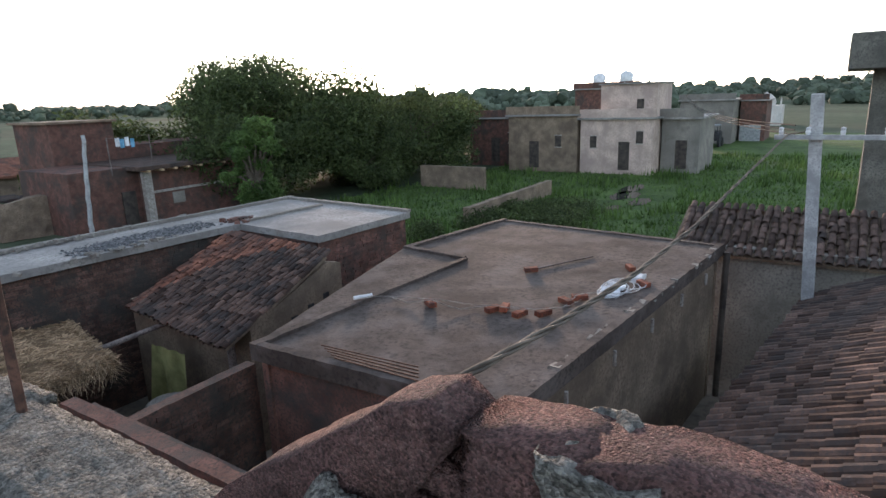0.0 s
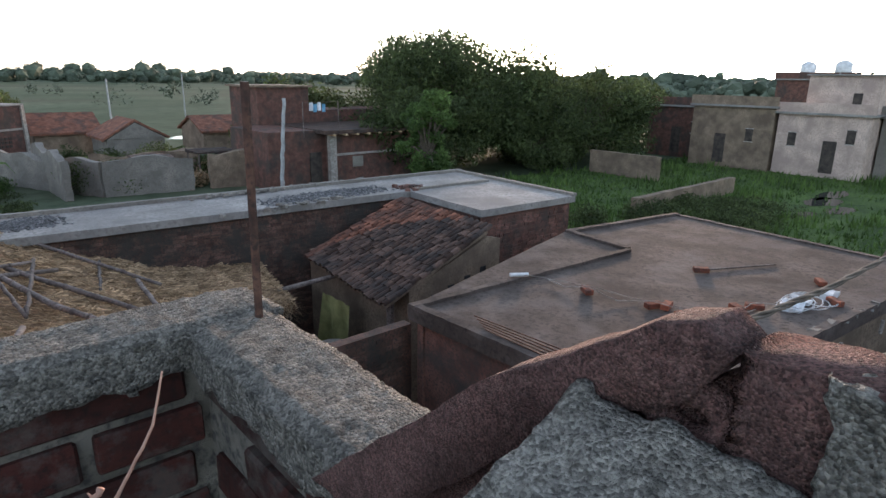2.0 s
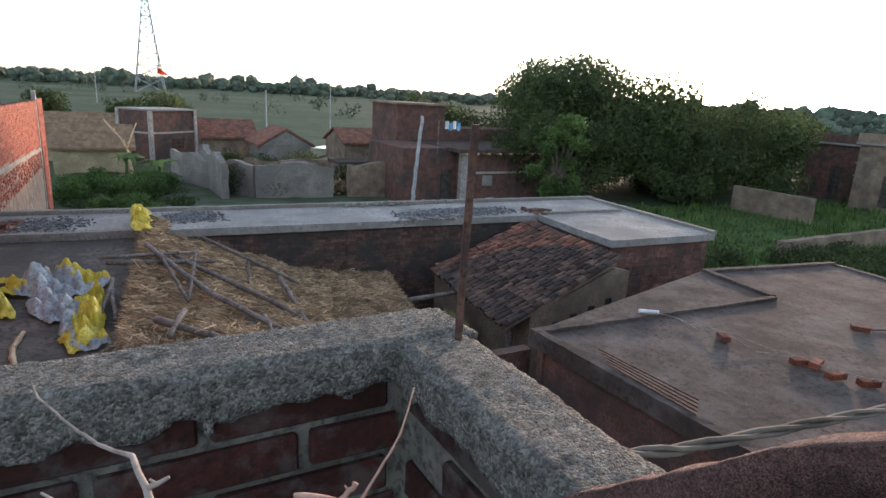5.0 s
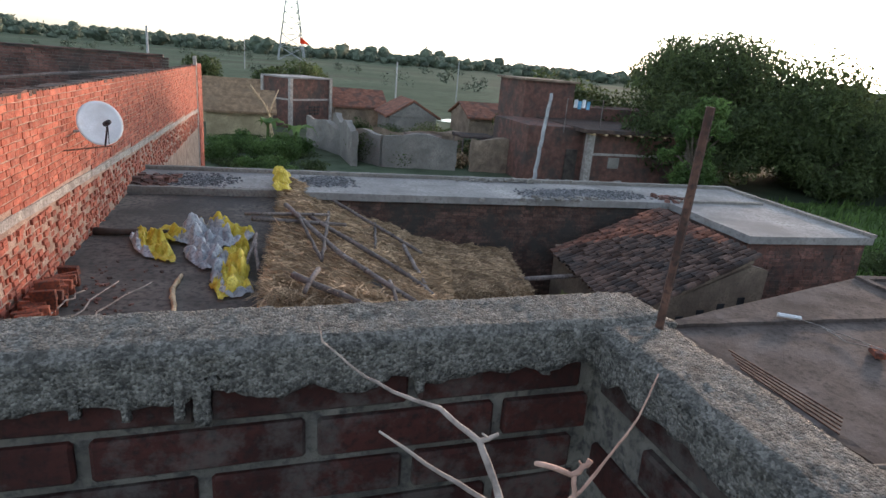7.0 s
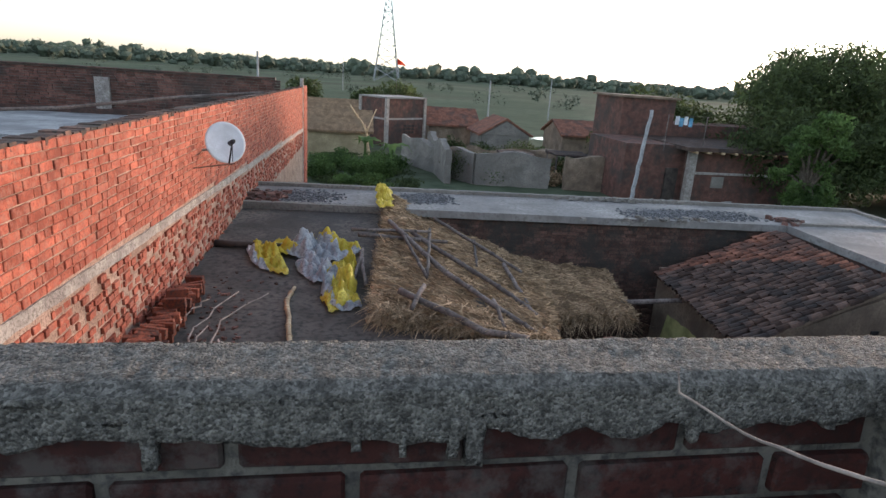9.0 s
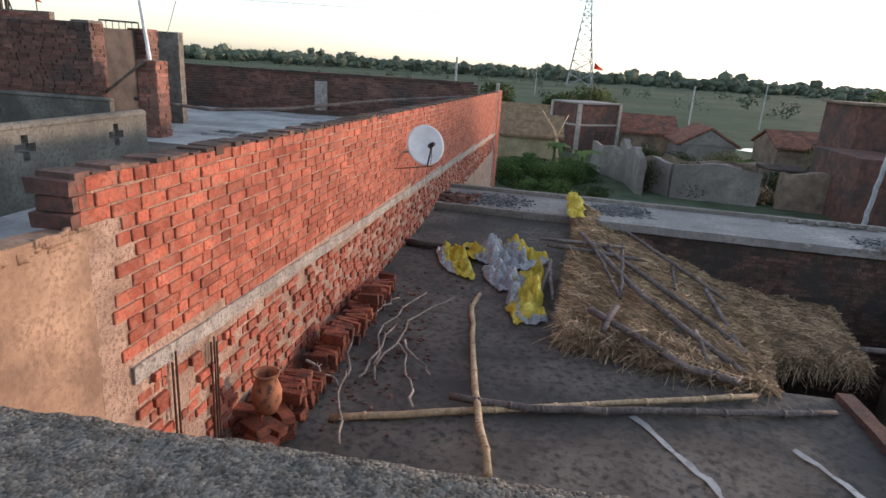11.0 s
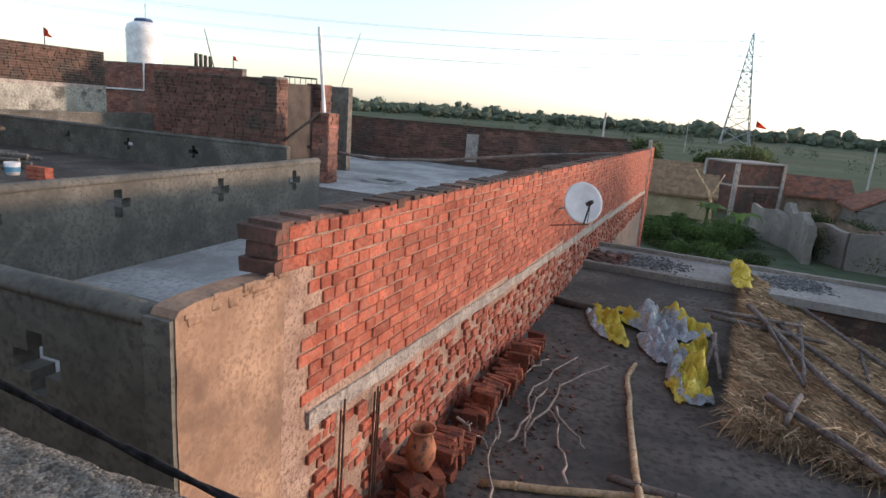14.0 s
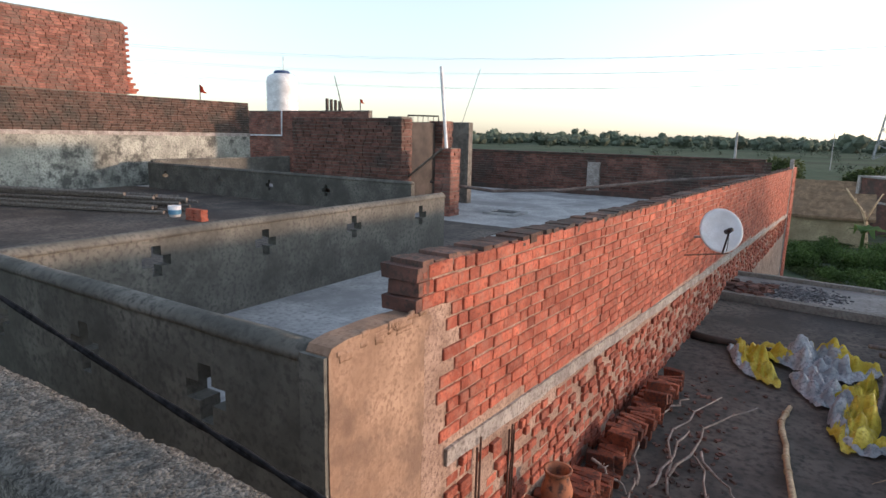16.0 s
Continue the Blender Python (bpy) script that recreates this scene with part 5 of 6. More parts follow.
# crumpled plastic sheets, yellow and white
def sheet(c, a, b, seed, label, split=None, mats=(M_WHITEBAG, M_YELLOW), lift=0.16):
    """A crumpled sheet with an uneven outline; split says where the second colour lies."""
    t = thing("plastic_sheet", label, "plastic sheet", "plastic sheets")
    c, a, b, n = Vector(c), Vector((*a, 0)), Vector((*b, 0)), 46
    def pt(i, j):
        u, v = 2 * i / n - 1, 2 * j / n - 1
        k = math.sqrt(max(1e-6, u * u + v * v))
        k = max(abs(u), abs(v)) / k
        u, v = u * k, v * k
        rim = 1 - (u * u + v * v) ** 2
        q = c + a * u + b * v
        s = Vector((seed * 1.7, seed, 0))
        edge = 1 + 0.28 * noise.noise(Vector((math.atan2(v, u) * 1.3, seed, 0)))
        q = c + (q - c) * edge + noise.noise_vector(q * 3 + s) * 0.05
        f = abs(noise.noise(q * 4.5 + s)) + 0.5 * abs(noise.noise(q * 9 + s)) + 0.22 * abs(noise.noise(q * 19 + s))
        return Vector((q.x, q.y, c.z + 0.012 + (0.25 + 0.75 * rim) * lift * f))
    for m, mat in enumerate(mats):
        bm, vs = bmesh.new(), {}
        for i in range(n):
            for j in range(n):
                q = pt(i, j)
                u, v = 2 * i / n - 1, 2 * j / n - 1
                second = split is not None and split(u + 0.25 * noise.noise(q * 5), v + 0.25 * noise.noise(q * 5 + Vector((9, 0, 0))))
                if bool(second) != bool(m):
                    continue
                f = []
                for p in ((i, j), (i + 1, j), (i + 1, j + 1), (i, j + 1)):
                    if p not in vs:
                        vs[p] = bm.verts.new(pt(*p))
                    f.append(vs[p])
                bm.faces.new(f)
        if len(bm.faces):
            part("fold", bm, mat, t, "yellow plastic" if m else "pale bluish plastic", True)
        else:
            bm.free()


sheet((-1.0, 9.45, RA), (0.72, -0.12), (0.1, 0.42), 3, "crumpled white plastic sheet edged with yellow on the roof", lambda u, v: v > 0.35 or (u > 0.3 and v > -0.1) or (u < -0.5 and v < 0.1), lift=0.42)
sheet((-1.72, 9.15, RA), (0.3, -0.75), (0.2, 0.07), 5, "crumpled yellow plastic strip on the roof", lambda u, v: v > -0.6, lift=0.3)
sheet((-0.95, 8.55, RA), (0.12, -0.5), (0.24, 0.02), 8, "crumpled white plastic sheet on the roof", lift=0.3)
sheet((-0.6, 8.0, RA), (-0.06, -0.95), (0.22, 0.0), 11, "crumpled yellow plastic sheet beside the thatch", lambda u, v: v > -0.35 or u < -0.3 or u > 0.75, lift=0.4)
sheet((-0.62, 7.35, RA), (0.12, -0.3), (0.2, 0.02), 17, "crumpled yellow plastic end with a white corner", lambda u, v: u < 0.5, lift=0.25)
for k in range(3):
    sheet((0.28 - 0.03 * k, 13.0 - 0.6 * k, 3.45), (0.16, 0.1), (-0.1, 0.22), 14 + k, "yellow plastic strip caught on the thatch edge", lambda u, v: True, lift=0.3)
pole("wooden_pole", [(-2.55, 9.75, RA + 0.05), (-1.6, 9.55, RA + 0.08), (-1.2, 9.5, RA + 0.1)], 0.06, 0.03, M_DARK, "charred dark pole under the plastic sheet", group=G, nodes=False)
for pts, r in (([(0.21, 10.47, 3.4), (0.85, 8.15, 3.26), (1.73, 6.56, 3.03)], .036), ([(0.57, 10.15, 3.29), (1.8, 8.06, 2.96), (2.1, 6.95, 2.9)], .034),
               ([(0.1, 7.15, 3.36), (0.6, 6.63, 3.3), (0.97, 6.2, 3.25), (1.45, 6.12, 3.2)], .04), ([(-0.35, 9.5, 3.42), (1.18, 10.05, 3.16)], .034), ([(-0.45, 9.8, 3.42), (0.9, 10.2, 3.3)], .026),
               ([(0.38, 10.08, 3.36), (0.5, 7.6, 3.38)], .024), ([(1.01, 11.0, 3.13), (0.52, 7.7, 3.38)], .026), ([(0.43, 7.33, 3.36), (0.2, 6.6, 3.36)], .03),
               ([(2.21, 10.08, 2.77), (1.9, 6.9, 2.95)], .032), ([(1.11, 12.5, 3.1), (2.52, 9.94, 2.67)], .03), ([(1.39, 7.49, 3.11), (1.28, 6.5, 3.16)], .024), ([(2.0, 11.6, 2.76), (1.53, 9.19, 3.01)], .024),
               ([(-0.3, 9.0, RA + .08), (-0.28, 7.7, RA + .02)], .024), ([(-0.28, 9.1, RA + .1), (-0.45, 7.8, RA + .02)], .024)):
    pole("thatch_pole", [Vector(q) + Vector((0, 0, 0.09)) for q in pts], r * 1.1, r * 0.9, M_POLE_DARK, "dark knotty pole laid over the thatch", "pole", "poles on the thatch")
solid("log_end", tube(bmesh.new(), [(-0.3, 6.75, 3.26), (0.1, 6.6, 3.25)], 0.04, 10), M_BAMBOO, "cut end of a pale pole under the thatch", "log")
bm = bmesh.new()
for k, pth in enumerate(([(0.35, 5.35, 0), (0.75, 4.7, 0), (0.9, 4.2, 0), (1.3, 3.2, 0), (1.4, 2.4, 0)], [(1.6, 5.2, 0), (1.9, 4.6, 0), (2.1, 4.3, 0)], [(2.1, 4.4, 0), (2.25, 3.6, 0), (2.2, 3.0, 0)])):
    prev = None
    for a, b in zip(pth, pth[1:]):
        for j in range(6):
            q = Vector(a).lerp(Vector(b), j / 6) + Vector((RND.uniform(-.03, .03), RND.uniform(-.03, .03), RA + 0.016))
            w = RND.uniform(0.01, 0.035)
            pair = (bm.verts.new(q - Vector((w, 0.02, 0))), bm.verts.new(q + Vector((w, 0.02, 0))))
            if prev:
                bm.faces.new((prev[0], prev[1], pair[1], pair[0]))
            prev = pair
solid("lime_streaks", bm, M_ROOF_GREY, "pale dried lime streaks spilt across the dark roof", "stain", kind="structure")

# ---- things on the worn roof ----
for x, y in ((6.73, 4.78), (6.94, 3.87), (7.06, 3.75), (6.95, 3.46), (7.12, 3.19), (7.7, 3.1), (7.95, 2.98), (9.77, 2.77), (8.95, 4.21), (9.0, 2.35)):
    t = Matrix.Translation((x, y, 3.15)) @ Euler((0, 0, RND.uniform(0, 3))).to_matrix().to_4x4()
    ob = new("loose_brick", brick_mesh(M_PILEBRICK, 0.115, 0.055, 0.038, 1))
    ob.matrix_world = t
    tagged(ob, "single loose brick holding down a wire on the worn roof", "brick", "bricks holding the wire")


def wire(name, pts, r, mat, label, strands=1, twist=0.02):
    t = thing(name, label, "wire")
    for s in range(strands):
        fine = []
        for a, b in zip(pts, pts[1:]):
            for k in range(12):
                p = Vector(a).lerp(Vector(b), k / 12)
                an = len(fine) * 0.9 + 2 * math.pi * s / max(1, strands)
                fine.append(p + (Vector((twist * math.cos(an), twist * math.cos(an), twist * math.sin(an))) if strands > 1 else Vector((RND.uniform(-.01, .01), RND.uniform(-.01, .01), 0))))
        part("strand", tube(bmesh.new(), fine, r, 5), mat, t, "", True)


wire("roof_wire", [(6.4, 5.8, 3.19), (6.7, 5.55, 3.15), (6.65, 5.1, 3.13), (6.73, 4.78, 3.2), (6.75, 4.3, 3.13), (6.94, 3.87, 3.2), (6.95, 3.46, 3.2), (7.12, 3.19, 3.2), (7.5, 3.05, 3.13), (7.9, 3.0, 3.2), (8.4, 2.75, 3.14)], 0.006, M_BAND, "thin pale wire lying across the roof over bricks", 1)
wire("roof_wire", [(6.7, 5.5, 3.14), (6.8, 4.7, 3.2), (7.0, 4.2, 3.13), (7.1, 3.7, 3.16), (7.2, 3.25, 3.14), (7.6, 3.0, 3.13), (8.2, 2.9, 3.13)], 0.005, M_BAND, "thin pale wire lying across the roof over bricks", 1)
for k in range(4):
    loop = [(8.55 + 0.1 * k + (0.42 - 0.05 * k) * math.cos(a / 2), 2.68 - 0.04 * k + (0.2 + 0.03 * k) * math.sin(a / 2), 3.13 + 0.03 * (k % 2)) for a in range(14)]
    wire("roof_wire", loop, 0.007, M_WHITECLOTH, "loop of white wire tangled on the roof", 1)
solid("wire_spool", worn(B(9.1, 2.42, 3.1, 9.4, 2.58, 3.2), 0.04, 0.03), M_WHITECLOTH, "white bundle of wire at the roof edge", "wire")
solid("plastic_rag", worn(B(8.25, 2.55, 3.115, 8.8, 2.82, 3.15), 0.05, 0.05, 7), M_WHITECLOTH, "crumpled white plastic rag on the roof", "rag")
wire("power_cable", [(0.25, 1.06, 5.33), (0.87, 0.95, 5.29), (2.0, 0.935, 5.168), (3.0, 0.915, 5.099), (4.5, 0.901, 5.054), (6.5, 0.875, 5.097), (9.0, 0.828, 5.159), (12.0, 0.79, 5.211), (12.2, 0.45, 5.25)], 0.007, M_WIRE, "twisted bundle of power cables rising to the pole", 3, 0.009)
solid("pale_pipe", tube(bmesh.new(), [(6.55, 5.72, 3.18), (6.3, 5.86, 3.19)], 0.03, 8), M_PVC, "short white pipe end on the roof edge", "pipe")
pole("wooden_pole", [(9.0, 4.22, 3.125), (10.3, 3.6, 3.12)], 0.016, 0.012, M_POLE_DARK, "thin dark stick lying on the worn roof", nodes=False)
for k in range(26):
    f = k / 26
    x, y = 4.9 + 7.0 * f + RND.uniform(-.12, .12), 2.43 - 0.76 * f + RND.uniform(-.02, .06)
    solid("edge_stone", B(x, y - 0.02, 3.1, x + RND.uniform(.05, .2), y + RND.uniform(.05, .11), 3.1 + RND.uniform(.015, .055), jitter=0.018), M_GREYMUD, "pale broken stone along the worn roof edge", "stone", "stones along the roof edge")
for k in range(5):
    x = 5.6 + 1.3 * k
    y = 2.36 - 0.1 * (x - 4.9)
    solid("drain_spout", tube(bmesh.new(), [(x, y - 0.03, 2.9), (x, y - 0.03, 2.7)], 0.025, 8), M_BAND, "short pale spout below the roof edge", "spout", "spouts")
for k in range(5):
    solid("steel_rod", tube(bmesh.new(), [(4.62 + .05 * k, 4.7 + 0.1 * k, 3.16), (4.6 + .07 * k, 3.5 + 0.05 * k, 3.165)], 0.009, 6), M_RUST, "dark rod lying on the roof edge", "steel bar", "rods on the roof edge")
solid("corner_post", tube(bmesh.new(), [(12.08, 1.6, 0), (12.08, 1.6, 3.0)], 0.06, 8), M_DARK, "dark post at the corner of the roof", "post")

# ---- yard things ----
vat = thing("grain_bin", "grey mud grain bin standing in the yard", "grain bin")
part("body", lathe(bmesh.new(), [(0.0, 0), (0.42, 0), (0.5, 0.5), (0.48, 1.0), (0.36, 1.3), (0.3, 1.32), (0, 1.3)], (5.0, 8.9, 0.0), 24), M_GREYMUD, vat, "", True)
bm = bmesh.new()
rows = [[bm.verts.new((5.45 + 0.12 * math.sin(i * 1.3) * j / 8, 9.0 + 0.12 * i + 0.02 * j, 1.95 - 0.15 * j - 0.02 * math.sin(i * 2))) for j in range(9)] for i in range(9)]
for p, q in zip(rows, rows[1:]):
    for k in range(8):
        bm.faces.new((p[k], q[k], q[k + 1], p[k + 1]))
solid("green_sheet", bm, surf("olive_cloth", [(0.20, 0.20, 0.08), (0.27, 0.26, 0.11)], 3, 40, 0.9, 0.3, 0.006), "faded olive cloth hanging under the eave", "cloth", smooth=True)
solid("yard_beam", tube(bmesh.new(), [(4.2, 10.4, 2.0), (6.4, 10.2, 2.15)], 0.05, 8), M_POLE_DARK, "dark beam end jutting out under the eave", "beam")
solid("yellow_drum", lathe(bmesh.new(), [(0, 0), (0.3, 0), (0.3, 0.8), (0.26, 0.85), (0, 0.85)], (3.9, 4.5, 0), 20), M_YELLOW, "yellow plastic drum in the roofless room", "drum", smooth=True)
solid("grey_trunk", rounded(B(3.2, 5.7, 0.9, 4.5, 6.2, 1.02), 0.02), M_STEEL, "grey metal shelf on the blackened wall", "shelf")
for k in range(4):
    solid("wall_niche", B(6.6 + k * 0.42, 8.035, 2.02 + 0.1 * k, 6.75 + k * 0.42, 8.049, 2.16 + 0.1 * k), M_BLACK, "small square vent hole in the mud gable", "vent", "vents in the gable")
solid("hut_post", tube(bmesh.new(), [(5.9, 8.3, 0), (5.85, 8.3, 2.3)], 0.07, 8), M_POLE_DARK, "dark wooden post under the hut eave", "post")


# ---- village beyond the slab ----
def opening(t, name, x0, x1, z0, z1, y, depth=0.1, mat=M_DARK, axis="y", label=""):
    if axis == "y":
        return part(name, B(x0, y - 0.012, z0, x1, y + depth, z1), mat, t, label)
    return part(name, B(y - depth, x0, z0, y + 0.012, x1, z1), mat, t, label)


def brick_house(x0, y0, x1, y1, h, label, mat=M_OLDBRICK, columns=True, bands=(), roof_mat=M_SLAB):
    t = thing("brick_house", label, "house")
    part("wall", B(x0, y0, 0, x1, y1, h), mat, t)
    part("roof", B(x0 - 0.12, y0 - 0.12, h, x1 + 0.12, y1 + 0.12, h + 0.12), roof_mat, t, "flat cement roof")
    if columns:
        for x, y in ((x0, y0), (x1, y0), (x0, y1), (x1, y1)):
            part("column", B(x - 0.13, y - 0.13, 0, x + 0.13, y + 0.13, h), M_BAND, t, "grey concrete column")
    for z in bands:
        part("band", B(x0 - 0.03, y0 - 0.03, z, x1 + 0.03, y1 + 0.03, z + 0.14), M_BAND, t, "grey concrete band")
    return t


bh = brick_house(0, 0, 4.2, 3.2, 3.75, "square red brick house with grey concrete columns and band", bands=(2.1,))
for i in range(4):
    for j in range(3):
        part("vent", B(1.9 + 0.3 * i, -0.04, 1.0 + 0.26 * j, 2.1 + 0.3 * i, 0.05, 1.16 + 0.26 * j), M_DARK, bh)
bh.matrix_world = pose(2.75, 49, 0, 0, 0, 38)
flag((3.55, 50.6, 3.87), 3.0, 0.7, "red triangular flag on a tall stick above the brick house")


def hut_gable(x0, y0, x1, y1, h, ridge, wall, roof, label, along="x"):
    t = thing("village_hut", label, "hut")
    part("wall", worn(B(x0, y0, 0, x1, y1, h), 1.2, 0.04), wall, t)
    if along == "x":
        ym = (y0 + y1) / 2
        slopes = [[(x0 - 0.25, y0 - 0.3, h - 0.1), (x1 + 0.25, y0 - 0.3, h - 0.1), (x1 + 0.25, ym, ridge), (x0 - 0.25, ym, ridge)], [(x0 - 0.25, ym, ridge), (x1 + 0.25, ym, ridge), (x1 + 0.25, y1 + 0.3, h - 0.1), (x0 - 0.25, y1 + 0.3, h - 0.1)]]
        g = [(x0, y0, h), (x0, y1, h), (x0, ym, ridge - 0.05)], [(x1, y0, h), (x1, y1, h), (x1, ym, ridge - 0.05)]
    else:
        xm = (x0 + x1) / 2
        slopes = [[(x0 - 0.3, y0 - 0.12, h - 0.1), (x0 - 0.3, y1 + 0.25, h - 0.1), (xm, y1 + 0.25, ridge), (xm, y0 - 0.12, ridge)], [(xm, y0 - 0.12, ridge), (xm, y1 + 0.25, ridge), (x1 + 0.3, y1 + 0.25, h - 0.1), (x1 + 0.3, y0 - 0.12, h - 0.1)]]
        g = [(x0, y0, h), (x1, y0, h), (xm, y0, ridge - 0.05)], [(x0, y1, h), (x1, y1, h), (xm, y1, ridge - 0.05)]
    for q in slopes:
        bm = bmesh.new()
        lo = [bm.verts.new(p) for p in q]
        hi = [bm.verts.new((p[0], p[1], p[2] + 0.16)) for p in q]
        bm.faces.new(lo[::-1]), bm.faces.new(hi)
        for i in range(4):
            bm.faces.new((lo[i], lo[(i + 1) % 4], hi[(i + 1) % 4], hi[i]))
        bmesh.ops.recalc_face_normals(bm, faces=bm.faces[:])
        part("roof", worn(bm, 0.35, 0.035, 2.5), roof, t)
    for tri in g:
        bm = bmesh.new()
        dx, dy = (0.06, 0) if along == "x" else (0, 0.06)
        p = [bm.verts.new((q[0] - dx, q[1] - dy, q[2])) for q in tri] + [bm.verts.new((q[0] + dx, q[1] + dy, q[2])) for q in tri]
        for f in ((0, 1, 2), (5, 4, 3), (0, 3, 4, 1), (1, 4, 5, 2), (2, 5, 3, 0)):
            bm.faces.new([p[i] for i in f])
        bmesh.ops.recalc_face_normals(bm, faces=bm.faces[:])
        part("gable", bm, wall, t)
    return t


M_TANWALL = surf("ochre_wall", [(0.36, 0.29, 0.17), (0.44, 0.36, 0.22), (0.28, 0.22, 0.14)], 1.0, 12, 0.95, 0.3, 0.01)
hut_gable(-3.0, 43, 1.2, 47, 1.7, 2.9, M_TANWALL, M_STRAW, "ochre mud hut under a grey thatched roof")
hut_gable(-4.2, 51, 0.5, 55, 1.9, 3.2, M_TANWALL, M_STRAW, "ochre mud hut with a sagging thatched roof")
hut_gable(10.0, 46.5, 13.8, 51, 1.6, 2.75, M_GREYMUD, M_TILE, "grey mud house with a steep gable", "y")
hut_gable(6.6, 52, 10.8, 57, 1.7, 2.9, M_MUD, M_TILE, "mud house under a brown tiled roof")
hut_gable(17.5, 49, 22, 54, 1.6, 2.6, M_MUD, M_TILE, "mud house under a brown tiled roof")


def mud_wall(pts, h, label, mat=M_GREYMUD):
    bm = bmesh.new()
    for (a, b), (c, d) in zip(pts, pts[1:]):
        L = math.hypot(c - a, d - b)
        o = B(0, -0.17, 0, L, 0.17, h)
        o.transform(Matrix.Translation((a, b, 0)) @ Matrix.Rotation(math.atan2(d - b, c - a), 4, "Z"))
        me = bpy.data.meshes.new("tmp")
        o.to_mesh(me)
        o.free()
        bm.from_mesh(me)
        bpy.data.meshes.remove(me)
    worn(bm, 0.3, 0.06, 1.5)
    for v in bm.verts:
        if v.co.z > h * 0.6:
            v.co.z += 0.45 * noise.noise(Vector((v.co.x * 0.5, v.co.y * 0.5, 0)))
    return solid("mud_wall", bm, mat, label, "wall", "mud walls")


mud_wall([(3.4, 41), (4.9, 37.5), (6.8, 33.6), (11.0, 33.0)], 1.7, "crumbling grey mud wall with a worn sloping top")
mud_wall([(5.2, 33.4), (5.0, 40)], 2.1, "crumbling grey mud wall with a worn sloping top")
mud_wall([(11.8, 32.8), (17.0, 32.4)], 2.0, "low mud wall of a small yard", M_MUD)
mud_wall([(7.5, 40), (13.5, 39)], 1.4, "broken mud wall among bushes", M_MUD)
for x, y, w, h in ((13.2, 36, 2.4, 1.6), (10.2, 37.5, 2.0, 1.3), (15.3, 35.5, 2.2, 1.5)):
    sh_ = thing("lean_to", "low dark lean-to shelter with a patched roof", "shelter", "lean-to shelters")
    part("roof", worn(B(x - w / 2, y - 1, h, x + w / 2, y + 1, h + 0.12), 0.5, 0.08), M_TILE_DARK, sh_)
    for dx, dy in ((-1, -1), (1, -1), (-1, 1), (1, 1)):
        part("post", tube(bmesh.new(), [(x + dx * w * 0.45, y + dy * 0.9, 0), (x + dx * w * 0.45, y + dy * 0.9, h)], 0.05, 6), M_POLE_DARK, sh_)


def scrub(name, spots, leaf, label, cat="bushes", size=0.09, n=420):
    rnd = random.Random(len(name) + len(spots))
    bm = bmesh.new()
    for x, y, r, h in spots:
        for _ in range(3):
            leafy(bm, (x + rnd.uniform(-r, r) * 0.5, y + rnd.uniform(-r, r) * 0.5, h * rnd.uniform(0.25, 0.6)), r * 0.75, n, size, rnd, h / r * 0.6)
    return solid(name, bm, leaf, label, cat, kind="stuff")


rs = random.Random(21)
scrub("yard_bushes", [(rs.uniform(6, 15), rs.uniform(34, 46), rs.uniform(0.6, 1.5), rs.uniform(0.7, 1.8)) for _ in range(26)], M_LEAF, "green and dry bushes among the mud walls")
scrub("brush", [(rs.uniform(6, 16), rs.uniform(34, 42), rs.uniform(0.5, 1.2), rs.uniform(0.4, 1.0)) for _ in range(20)], M_STALK, "heaps of dry brushwood among the mud walls", "brushwood", 0.12, 260)
scrub("lane_plants", [(rs.uniform(-2.3, 3.2), rs.uniform(29, 40), rs.uniform(0.5, 1.1), rs.uniform(0.5, 1.4)) for _ in range(18)], M_LEAF_PALE, "bright green plants beside the brick wall")
scrub("lane_weeds", [(rs.uniform(-2.3, 3.0), rs.uniform(26, 44), rs.uniform(0.6, 1.2), 0.3) for _ in range(40)], M_LEAF, "low green weeds along the lane", "weeds", 0.07, 260)
scrub("dark_tree_clump", [(4.5, 75, 3.2, 5.4), (2.0, 78, 2.2, 4.0), (-6, 90, 2.5, 4.4), (8, 95, 3, 4.2)], M_LEAF, "dark clump of trees behind the brick house", "trees", 0.28, 900)


def banana(x, y, n, seed):
    rnd = random.Random(seed)
    t = thing("banana_plant", "ragged banana plant with long drooping leaves", "plant", "banana plants")
    part("stem", tube(bmesh.new(), [(x, y, 0), (x + .05, y, 1.6)], 0.1, 8, 0.07), M_LEAF_PALE, t)
    for k in range(n):
        a, L = rnd.uniform(0, 6.28), rnd.uniform(1.2, 2.0)
        bm = bmesh.new()
        prev = None
        for i in range(8):
            s = i / 7
            c = Vector((x + math.cos(a) * L * s * 0.7, y + math.sin(a) * L * s * 0.7, 1.5 + L * (0.9 * s - 1.1 * s * s * rnd.uniform(0.8, 1.1))))
            w = 0.2 * math.sin(math.pi * min(1, s + 0.12)) + 0.01
            sd = Vector((-math.sin(a), math.cos(a), 0.25)) * w
            pair = (bm.verts.new(c - sd), bm.verts.new(c + sd))
            if prev:
                bm.faces.new((prev[0], prev[1], pair[1], pair[0]))
            prev = pair
        part("leaf", bm, M_LEAF_PALE, t, "", True)


banana(0.7, 38.0, 8, 1), banana(2.2, 35.8, 7, 2)
branch("bare_tree", [([(1.2, 41, 0), (0.8, 41, 2.2), (-0.2, 41, 3.6)], 0.09, 0.04), ([(0.9, 41, 1.8), (1.5, 41, 3.4)], 0.06, 0.03)], "bare leaning pale tree stump with two limbs", M_BAMBOO)

